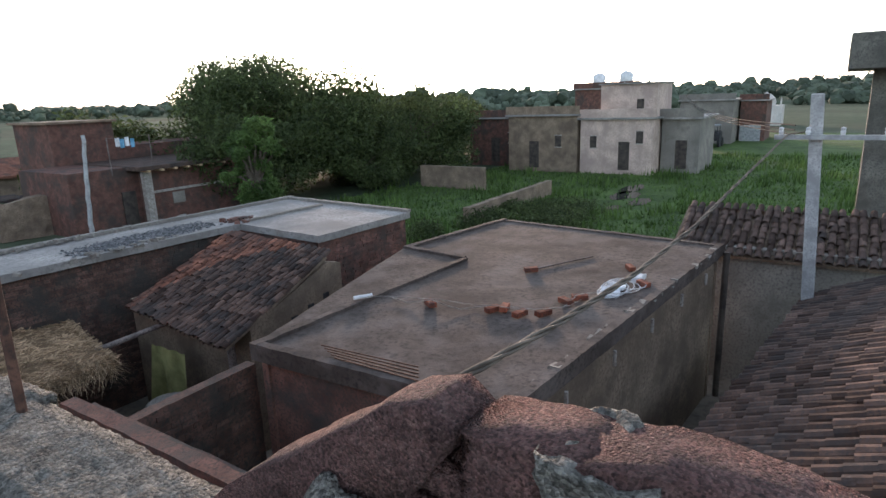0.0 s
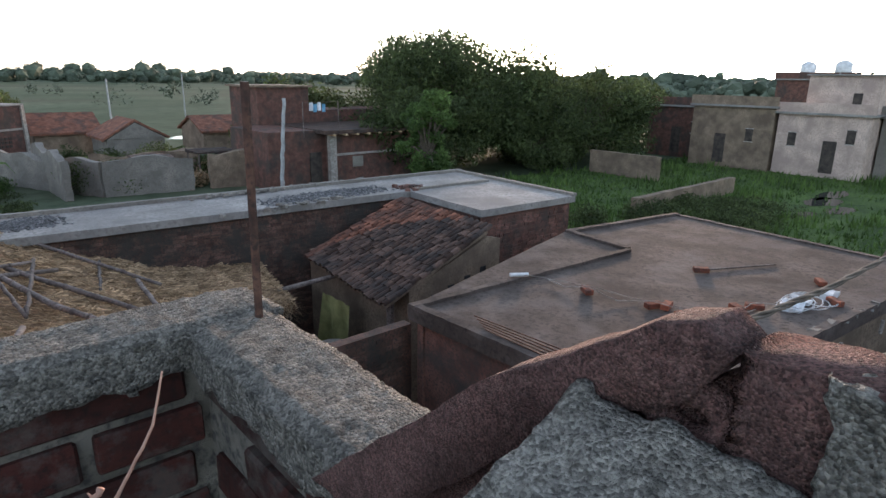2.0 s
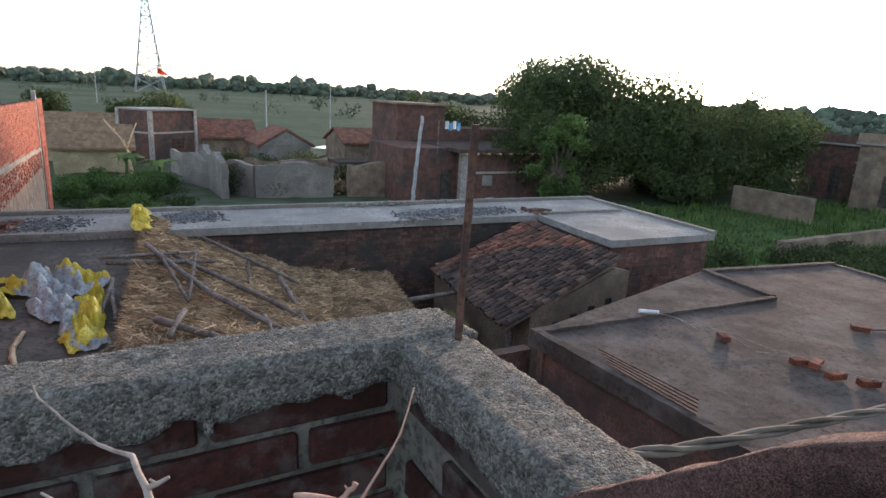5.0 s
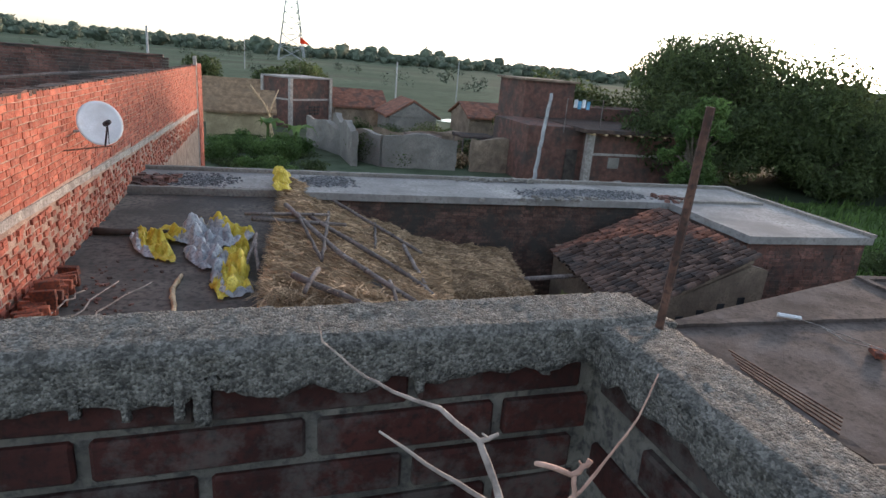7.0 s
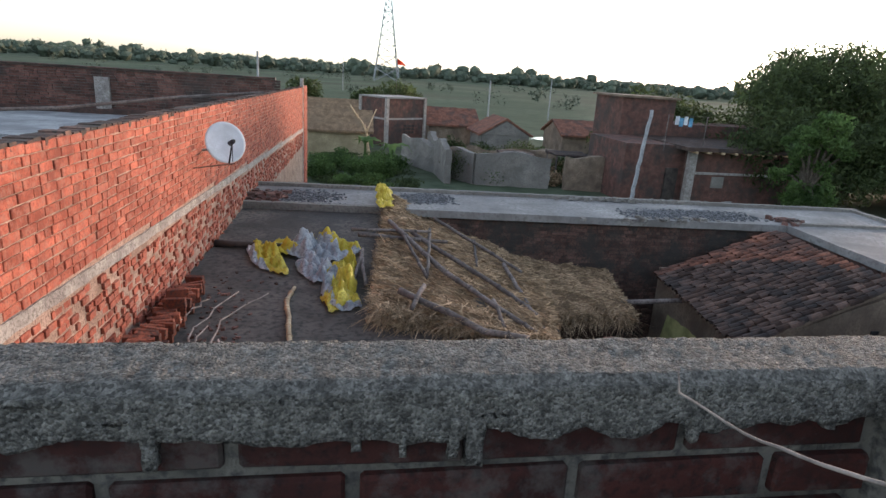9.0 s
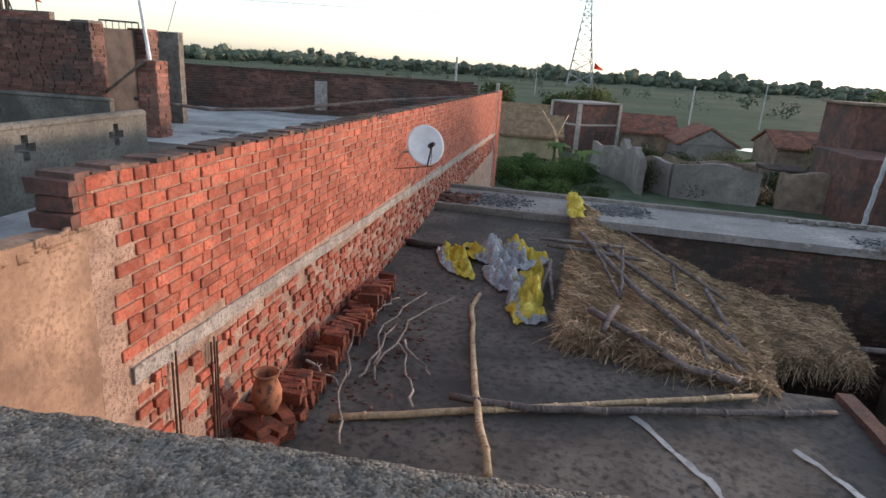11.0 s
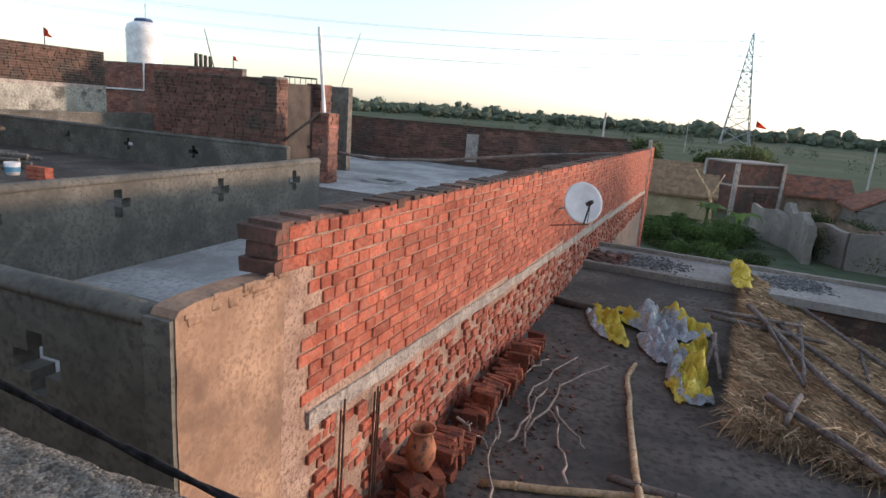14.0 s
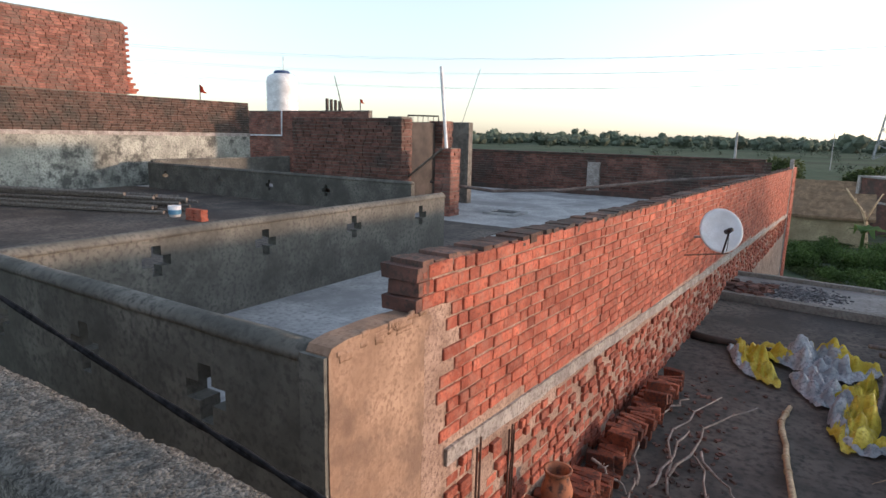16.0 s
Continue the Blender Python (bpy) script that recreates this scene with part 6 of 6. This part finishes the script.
# long brick house with a shallow roof, and the wash hanging there
lh = thing("long_brick_house", "long old brick house with a parapet roof and dark doorway", "house")
part("wall", B(18.2, 29.5, 0, 27, 35, 2.95), M_OLDBRICK, lh)
part("eave", B(17.6, 28.9, 2.95, 27, 35.3, 3.15), M_TILE_DARK, lh, "dark tiled eave")
for k in range(9):
    part("rafter", B(18.0 + k * 0.75, 28.75, 2.86, 18.12 + k * 0.75, 29.5, 2.96), M_BAMBOO, lh, "pale rafter end")
part("column", B(18.1, 29.36, 0, 18.5, 29.7, 2.9), M_BAND, lh, "pale corner column")
part("door", B(17.2, 30.0, 0.1, 17.9, 30.12, 1.9), M_DARK, lh, "dark doorway")
part("band", B(18.5, 29.42, 1.7, 23, 29.52, 1.82), M_BAND, lh)
part("window", B(19.6, 29.45, 1.0, 20.3, 29.55, 1.6), M_GREYMUD, lh, "lattice window")
part("annex", B(14.8, 30.1, 0, 18.2, 35, 3.1), M_OLDBRICK, lh)
part("tower", B(16.6, 35, 0, 20, 39, 5.3), M_OLDBRICK, lh, "taller brick room")
part("tower_roof", B(16.4, 34.8, 5.3, 20.2, 39.2, 5.42), M_MUD, lh)
part("wall", B(20, 35, 0, 27, 38, 3.9), M_OLDBRICK, lh)
pole("wooden_pole", [(12.85, 26.6, 0), (13.26, 26.6, 4.98)], 0.10, 0.08, M_POLECEM, "pale leaning concrete post of the power line", "power pole", nodes=False)
part_wash = thing("washing", "white and blue clothes hung to dry on a roof", "clothes")
for k, m in enumerate((M_WHITECLOTH, M_BLUE, M_WHITECLOTH, M_BLUE)):
    bm = bmesh.new()
    g = [[bm.verts.new((17.6 + 0.26 * k + 0.075 * i, 29.9 + 0.05 * math.sin(i * 2 + k), 4.92 - 0.11 * j - 0.08 * (k % 2))) for j in range(5)] for i in range(4)]
    for p, q in zip(g, g[1:]):
        for j in range(4):
            bm.faces.new((p[j], q[j], q[j + 1], p[j + 1]))
    part("garment", bm, m, part_wash, "", True)
part("line", tube(bmesh.new(), [(17.2, 29.9, 4.9), (19.4, 29.9, 4.95)], 0.012, 5), M_WIRE, part_wash)
part("post", tube(bmesh.new(), [(17.2, 29.9, 3.1), (17.2, 29.9, 4.95)], 0.03, 6), M_POLE_DARK, part_wash)
part("post", tube(bmesh.new(), [(19.4, 29.9, 3.1), (19.4, 29.9, 4.95)], 0.03, 6), M_POLE_DARK, part_wash)

lh.location.x, part_wash.location = -0.8, (-1.2, 0, -0.3)

# bright pond, far water and fields
def pond(x, y, rx, ry, label, z=0.03, seed=0):
    rnd = random.Random(seed)
    bm = bmesh.new()
    bm.faces.new([bm.verts.new((x + rx * math.cos(2 * math.pi * k / 22) * rnd.uniform(.75, 1.15), y + ry * math.sin(2 * math.pi * k / 22) * rnd.uniform(.75, 1.15), z)) for k in range(22)])
    solid("pond", bm, M_WATER, label, "water", kind="structure")


pond(21.5, 60.5, 3.0, 2.6, "small still pond reflecting the bright sky", 0.05, 1)
pond(-62, 150, 26, 6, "long strip of still water in the fields", 0.05, 2)
for k, (x, y, rx, ry) in enumerate(((35, 10.2, 1.6, 0.8), (37.5, 10.5, 2.0, 0.6), (33.2, 8.8, 1.3, 0.6), (31, 9.6, 0.8, 0.4))):
    pond(x, y, rx, ry, "shallow puddle in the wet grass", 0.06, 5 + k)

# wet meadow
bm = bmesh.new()
n = 46
g = [[bm.verts.new((15 + 75 * i / n, -25 + 52 * j / n - 0.1 * (75 * i / n), 0.035 + 0.05 * noise.noise(Vector((i * .7, j * .7, 0))))) for j in range(n + 1)] for i in range(n + 1)]
for i in range(n):
    for j in range(n):
        bm.faces.new((g[i][j], g[i + 1][j], g[i + 1][j + 1], g[i][j + 1]))
solid("meadow", bm, M_GRASS, "wet green meadow with rushes", "grass", kind="structure", smooth=True)
bm = bmesh.new()
rm = random.Random(5)
for _ in range(42000):
    x = 13.5 + 47 * rm.random() ** 1.3
    y = rm.uniform(-14, 27) - 0.1 * (x - 15)
    if 29.5 < x < 40 and 7.5 < y < 11.5 and rm.random() < 0.8:
        continue
    h = rm.uniform(0.12, 0.45) * (1.5 if noise.noise(Vector((x * .25, y * .25, 0))) > 0.1 else 0.7)
    a = rm.uniform(0, 6.28)
    w = rm.uniform(0.03, 0.08)
    lx, ly = rm.uniform(-.15, .15), rm.uniform(-.15, .15)
    bm.faces.new([bm.verts.new((x - w * math.cos(a), y - w * math.sin(a), 0)), bm.verts.new((x + w * math.cos(a), y + w * math.sin(a), 0)), bm.verts.new((x + lx, y + ly, h))])
solid("rushes", bm, M_BLADE, "thick green grass and rushes in the meadow", "grass", kind="stuff")
scrub("meadow_bushes", [(rs.uniform(20, 30), rs.uniform(9.5, 15), rs.uniform(0.7, 1.5), rs.uniform(0.6, 1.2)) for _ in range(18)], M_LEAF, "low green bushes at the meadow's edge")

# houses across the meadow
def plain_house(x0, y0, x1, y1, h, mat, label, wins=(), doors=(), up=None, name="village_house"):
    t = thing(name, label, "house")
    part("wall", B(x0, y0, 0, x1, y1, h), mat, t)
    part("roof", B(x0 - 0.25, y0 - 0.25, h, x1 + 0.2, y1 + 0.2, h + 0.14), M_SLAB, t, "flat roof slab")
    for a, b in ((x0 - 0.2, y0 - 0.2),):
        part("parapet", B(x0 - 0.2, y0 - 0.2, h + 0.14, x0 - 0.08, y1 + 0.15, h + 0.75), mat, t)
    for yy, z in wins:
        w = part("window", B(x0 - 0.02, yy - 0.25, z, x0 + 0.06, yy + 0.25, z + 0.85), M_DARK, t)
        part("frame", B(x0 - 0.04, yy - 0.3, z - 0.06, x0 - 0.022, yy + 0.3, z), M_BAND, w)
        part("frame", B(x0 - 0.04, yy - 0.3, z + 0.85, x0 - 0.022, yy + 0.3, z + 0.9), M_BAND, w)
    for yy in doors:
        part("door", B(x0 - 0.02, yy - 0.4, 0.35, x0 + 0.06, yy + 0.4, 2.4), M_DARK, t)
    if up:
        ya, yb, hh = up
        part("upper_room", B(x0 + 0.6, ya, h + 0.14, x0 + 5, yb, hh), mat, t)
        part("upper_roof", B(x0 + 0.4, ya - 0.15, hh, x0 + 5.2, yb + 0.15, hh + 0.1), M_SLAB, t)
        part("window", B(x0 + 0.57, ya + 0.9, h + 0.5, x0 + 0.65, ya + 1.4, h + 1.4), M_DARK, t)
    return t


plain_house(44.2, 10.95, 51, 16.3, 4.0, M_PINK, "weathered limewashed house with an upper room and dark windows", [(15.3, 1.95), (11.9, 2.3)], [13.0], (10.95, 15.0, 6.45))
plain_house(46, 8.2, 52, 10.8, 3.9, M_GREYMUD, "grey plastered house next to the limewashed one", (), [9.4])
# brick given the mud brown, so that haze dulls its red by colour
plain_house(44, 16.5, 50, 22.2, 4.3, M_MUD, "brick house at the meadow's edge, browned for haze", [(18.0, 2.0)], [20.0])
plain_house(47, 22.5, 54, 27.5, 4.0, M_OLDBRICK, "old brick house under the trees", [(23.5, 2.0)], [25.0])
plain_house(72, 9.6, 80, 15, 4.6, M_GREYMUD, "long grey house beyond the lane", (), [13.0])
plain_house(76, 6.8, 82, 9.4, 4.4, M_OLDBRICK, "brick house with a blue-grey gate", (), ())
plain_house(66, 18, 74, 25, 6.2, M_OLDBRICK, "two-storey brick house behind the others", (), ())
solid("tin_gate", B(75.8, 7.2, 0, 75.9, 9.3, 1.8), M_STEEL, "dented blue-grey tin gate beside the brick house", "gate")
for k, (x, y) in enumerate(((60, 27.0), (58, 20.5))):
    tk = thing("roof_tank", "pale round water tank on a distant roof", "water tank", "roof tanks")
    part("body", lathe(bmesh.new(), [(0, 0), (0.7, 0), (0.72, 1.4), (0.3, 1.7), (0, 1.7)], (66.5 + k * 3, 19.5 + 4 * k, 6.32), 16), M_PVC, tk, "", True)
shrine = thing("shrine", "small white domed shrine", "shrine")
part("hall", B(106, 7.4, 0, 111, 12.2, 3.0), M_WHITEWASH, shrine)
part("dome", lathe(bmesh.new(), [(1.3, 0), (1.45, 0.5), (1.2, 1.2), (0.6, 1.7), (0.1, 1.95), (0, 2.2)], (108, 9.8, 3.0), 18), M_WHITEWASH, shrine, "white dome", True)
for y in (7.6, 9.0, 10.6, 12.0):
    part("finial", tube(bmesh.new(), [(106.2, y, 3.0), (106.2, y, 4.2)], 0.16, 6, 0.05), M_WHITEWASH, shrine)
# mud brown in place of a paler wall: its haze is in the colour
solid("low_wall", worn(B(34, 19.0, 0, 34.3, 24.0, 1.5), 0.7, 0.03), M_MUD, "pale low wall at the meadow's edge", "wall")
solid("low_wall", worn(B(24, 14.3, 0, 34, 14.6, 0.9), 0.7, 0.03), M_MUD, "low wall along the meadow", "wall")
car = thing("parked_tractor", "dark tractor parked before the grey house", "tractor")
part("body", rounded(B(67, 10.2, 0.7, 70, 11.6, 1.6), 0.15), M_BLACK, car)
part("canopy", B(67.2, 10.2, 2.2, 69, 11.6, 2.3), M_STEEL, car)
for x, r in ((67.7, 0.75), (69.6, 0.45)):
    for y in (10.0, 11.7):
        part("wheel", tube(bmesh.new(), [(x, y, r), (x, y + 0.25, r)], r, 16), M_BLACK, car)
for x, y in ((67.3, 10.3), (67.3, 11.5), (68.9, 10.3), (68.9, 11.5)):
    part("post", tube(bmesh.new(), [(x, y, 1.5), (x, y, 2.2)], 0.04, 6), M_BLACK, car)

# unfinished tower beside the power pole
tw = thing("concrete_tower", "bare concrete and brick house corner with a jutting slab", "house")
part("wall", worn(B(16.4, -4.5, 2.3, 16.7, -0.45, 6.3), 0.5, 0.02), M_PLASTER_GREY, tw)
part("wall", worn(B(16.3, -4.5, 0, 19, -0.55, 2.6), 0.5, 0.03), M_GREYMUD, tw)
part("ledge", worn(B(15.9, -4.5, 0, 16.4, -0.2, 3.0), 0.4, 0.08), M_GREYMUD, tw)
part("slab", rounded(B(15.7, -4.5, 6.3, 19, 0.03, 7.04), 0.02), M_PLASTER_GREY, tw)

# power pole fittings and wires
pf = thing("pole_fittings", "insulators and cross arm fixed on the power pole", "insulators")
part("arm", B(12.0, -0.7, 5.12, 12.1, 1.0, 5.2), M_STEEL, pf)
for y in (-0.6, 0.0, 0.5, 0.9):
    part("insulator", lathe(bmesh.new(), [(0, 0), (0.03, 0), (0.045, 0.05), (0.03, 0.08), (0.045, 0.11), (0, 0.14)], (12.05, y, 5.2), 10), M_WHITECLOTH, pf)
for dz in (0, 0.08, 0.16):
    solid("lane_wire", tube(bmesh.new(), sag((12.05, 0.7, 5.2 + dz), (72, 14.5, 5.2 + dz), 0.6, 24), 0.012, 5), M_CABLE, "dark wire running across the meadow", "wire", "wires over the meadow")
    solid("lane_wire", tube(bmesh.new(), sag((12.05, -0.6, 5.2 + dz), (16.4, -2.4, 5.3), 0.15, 10), 0.012, 5), M_CABLE, "dark wire running across the meadow", "wire", "wires over the meadow")

# pylon and high lines
py = thing("pylon", "tall lattice steel pylon in the fields", "pylon")
px, pyy, ph = 19.0, 300.0, 47.0
def half(z):
    return 5.6 * (1 - z / ph) ** 1.15 + 0.35
lv = [0, 6, 11.5, 16.5, 21, 25, 28.5, 31.5, 34.5, 37.5, 40.5, 43.5, 47]
for sx in (-1, 1):
    for sy in (-1, 1):
        part("leg", tube(bmesh.new(), [(px + sx * half(z), pyy + sy * half(z), z) for z in lv], 0.26, 4, 0.14), M_STEEL, py)
for z0, z1 in zip(lv, lv[1:]):
    bm = bmesh.new()
    for sx, sy, tx, ty in ((-1, -1, 1, -1), (1, -1, 1, 1), (1, 1, -1, 1), (-1, 1, -1, -1)):
        a, b = half(z0), half(z1)
        tube(bm, [(px + sx * a, pyy + sy * a, z0), (px + tx * b, pyy + ty * b, z1)], 0.14, 4)
        tube(bm, [(px + tx * a, pyy + ty * a, z0), (px + sx * b, pyy + sy * b, z1)], 0.14, 4)
        tube(bm, [(px + sx * b, pyy + sy * b, z1), (px + tx * b, pyy + ty * b, z1)], 0.11, 4)
    part("bracing", bm, M_STEEL, py)
for z in (31.5, 37.5, 43.5):
    bm = bmesh.new()
    tube(bm, [(px - 5, pyy, z + 0.2), (px, pyy, z + 1.0), (px + 5, pyy, z + 0.2)], 0.1, 4)
    tube(bm, [(px - 5, pyy, z + 0.2), (px, pyy, z), (px + 5, pyy, z + 0.2)], 0.08, 4)
    part("cross_arm", bm, M_STEEL, py)
    for s in (-5, 5):
        solid("high_wire", tube(bmesh.new(), sag((px + s, pyy, z), (px + s - 330, pyy - 150, z + 2), 7, 30), 0.05, 4), M_STEEL, "high-voltage line sagging between pylons", "wire", "high-voltage lines")
        solid("high_wire", tube(bmesh.new(), sag((px + s, pyy, z), (px + s + 300, pyy + 90, z + 2), 7, 30), 0.05, 4), M_STEEL, "high-voltage line sagging between pylons", "wire", "high-voltage lines")
for x, y, h in ((-6.5, 45, 6.6), (14, 62, 5.5), (30, 90, 6), (-1, 160, 8)):
    solid("line_pole", tube(bmesh.new(), [(x, y, 0), (x, y, h)], 0.09, 8, 0.07), M_POLECEM, "pale slender pole in the fields", "power pole", "poles in the fields")

# ---- branch behind the parapet ----
branch("dry_branch", [([(-0.312, 0.742, 5.799), (-0.307, 0.742, 5.778), (-0.28, 0.689, 5.771), (-0.261, 0.635, 5.782), (-0.239, 0.583, 5.797), (-0.233, 0.518, 5.813), (-0.228, 0.498, 5.796), (-0.226, 0.488, 5.782), (-0.2, 0.42, 5.4), (-0.22, 0.42, 4.72)], 0.0007, 0.0034),
                      ([(-0.29, 0.558, 5.801), (-0.264, 0.528, 5.793), (-0.231, 0.498, 5.782)], 0.0008, 0.0018),
                      ([(-0.233, 0.518, 5.813), (-0.22, 0.518, 5.817)], 0.0022, 0.001)], "bare grey dry branch with buds, standing inside the parapet")
branch("dry_branch", [([(0.02, 0.66, 5.76), (0.007, 0.66, 5.71), (-0.017, 0.66, 5.672), (-0.047, 0.66, 5.628), (-0.075, 0.66, 5.61), (-0.12, 0.66, 5.56), (-0.2, 0.62, 4.9)], 0.0008, 0.0036),
                      ([(-0.105, 0.66, 5.672), (-0.059, 0.66, 5.651), (-0.042, 0.66, 5.666)], 0.0026, 0.0034), ([(-0.059, 0.66, 5.651), (-0.052, 0.66, 5.608)], 0.003, 0.0026)], "thin reddish dry twig standing inside the parapet", surf("pinkish_twig", [(0.42, 0.24, 0.18), (0.5, 0.32, 0.25)], 20, 90, 0.8, 0.2, 0.002))

# ---- parapet bricks ----
def parapet_bricks():
    for k in range(12):
        z = 5.600 - 0.0745 * k
        off = -0.434 + (0.14 if k % 2 else 0.0)
        for i in range(-11, 4):
            x0, x1 = off + 0.283 * i, off + 0.283 * (i + 1)
            x1 = min(x1, 0.150)
            if x1 - x0 < 0.05:
                continue
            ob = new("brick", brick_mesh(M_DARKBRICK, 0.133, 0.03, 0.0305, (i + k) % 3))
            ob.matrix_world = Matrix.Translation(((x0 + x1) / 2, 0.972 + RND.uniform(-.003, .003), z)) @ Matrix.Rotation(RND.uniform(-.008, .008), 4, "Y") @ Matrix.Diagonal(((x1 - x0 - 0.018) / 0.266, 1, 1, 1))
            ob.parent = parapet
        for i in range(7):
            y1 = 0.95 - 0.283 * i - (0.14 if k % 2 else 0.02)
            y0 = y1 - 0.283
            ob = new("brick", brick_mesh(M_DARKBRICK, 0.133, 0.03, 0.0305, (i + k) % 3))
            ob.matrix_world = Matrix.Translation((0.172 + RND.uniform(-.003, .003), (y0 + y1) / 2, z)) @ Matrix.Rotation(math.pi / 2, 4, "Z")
            ob.parent = parapet
    # mortar that ran down over the bricks
    for x, w, h in ((-0.46, 0.012, 0.05), (-0.433, 0.02, 0.06), (-0.52, 0.008, 0.045), (-0.575, 0.01, 0.035), (-0.146, 0.012, 0.04), (-0.80, 0.016, 0.05), (0.05, 0.012, 0.03)):
        bm = B(x - w / 2, 0.928, 5.635 - h, x + w / 2, 0.945, 5.64)
        part("drip", worn(bm, 0.01, 0.003, 60), M_MORTAR_CAP, parapet, "", True)


parapet_bricks()

# ---- bricks of the long wall ----
def wall_bricks():
    def band_z(a):
        return 4.322 - 0.026 * a
    def skip(a, z):
        return abs(z - band_z(a)) < 0.085 or (a < 0.26 and z < 5.17) or z > WTOP - 0.005
    up = courses((WX, WY0), (0, 1), (1, 0), WY1 - WY0 - 0.45, WTOP - 30 * 0.0775, WTOP, 0.0775, 0.225, 0.012, 0.06, 0.004, header=0.35, skip=lambda a, z: skip(a, z) or z < band_z(a))
    low = courses((WX, WY0), (0, 1), (1, 0), WY1 - WY0 - 0.45, 3.1, WTOP, 0.0775, 0.14, 0.02, 0.07, 0.022, header=0.4, gaps=0.1, skip=lambda a, z: skip(a, z) or z > band_z(a))
    boxes = [((c[0], c[1], c[2] - 0.015 * (c[1] - WY0)), h, t) for c, h, t in up + low]
    lay(boxes, M_BRICK, M_BRICKS, big_wall, (WX, 4.3, 4.95), 295, "red bricks with raked mortar joints")
    # toothed end and loose top course
    for k in range(3):
        z = WTOP - 0.04 - 0.0775 * k
        part("end_brick", B(WX - 0.215 + 0.03 * (k % 2), 2.955 + 0.02 * (k % 2), z - 0.034, WX + 0.004, 3.06, z + 0.034, jitter=0.006), M_OLDBRICK, big_wall)
    top = []
    y = 3.05
    while y < WY1 - 0.3:
        top.append(((WX - 0.105 + RND.uniform(-.015, .015), y, WTOP - 0.015 - 0.015 * (y - WY0) + RND.uniform(-.012, .012)), (0.1, 0.05, 0.03), RND.uniform(-.06, .06)))
        y += RND.uniform(0.11, 0.125)
    mesh_of_boxes("top_course", top, M_BLACKBRICK, big_wall, "weathered dark top course")


wall_bricks()

# brick faces of the yard walls, joined courses
def faced(parent, p0, along, normal, length, z0, z1, mat, **k):
    mesh_of_boxes("bricks", courses(p0, along, normal, length, z0, z1, **k), mat, parent)


faced(slab, (0.6, 12.6), (1, 0), (0, -1), 8.4, 0.4, 3.12, M_BLACKBRICK, header=0.3, gaps=0.0, ragged=0.006)
faced(slab, (9.05, 9.88), (1, 0), (0, -1), 2.85, 0.6, 3.12, M_OLDBRICK, header=0.3, ragged=0.012)
faced(wr, (4.72, 2.4), (0, 1), (-1, 0), 3.4, 0.4, 2.92, M_BLACKBRICK, header=0.3, gaps=0.03, ragged=0.012)
faced(room, (3.05, 6.25), (1, 0), (0, -1), 1.6, 0.4, 2.66, M_BLACKBRICK, header=0.3, gaps=0.03)
faced(room, (3.06, 1.9), (0, 1), (1, 0), 5.1, 0.4, 2.66, M_BLACKBRICK, header=0.3, gaps=0.03)
faced(big_wall, (WX + 0.02, WY1), (0, 1), (1, 0), 1.6, 0.4, 5.0, M_BRICKS, header=0.3)
for k in range(4):
    part("lintel", B(1.8 + 1.9 * k, 12.53, 2.35 - 0.1 * (k % 2), 2.7 + 1.9 * k, 12.6, 2.45 - 0.1 * (k % 2)), M_GREYMUD, slab, "grey lintel strip")
for x in (1.2, 4.4, 7.4):
    part("pilaster", B(x, 12.5, 0, x + 0.22, 12.62, 3.15), M_MUD, slab, "worn mud pilaster")
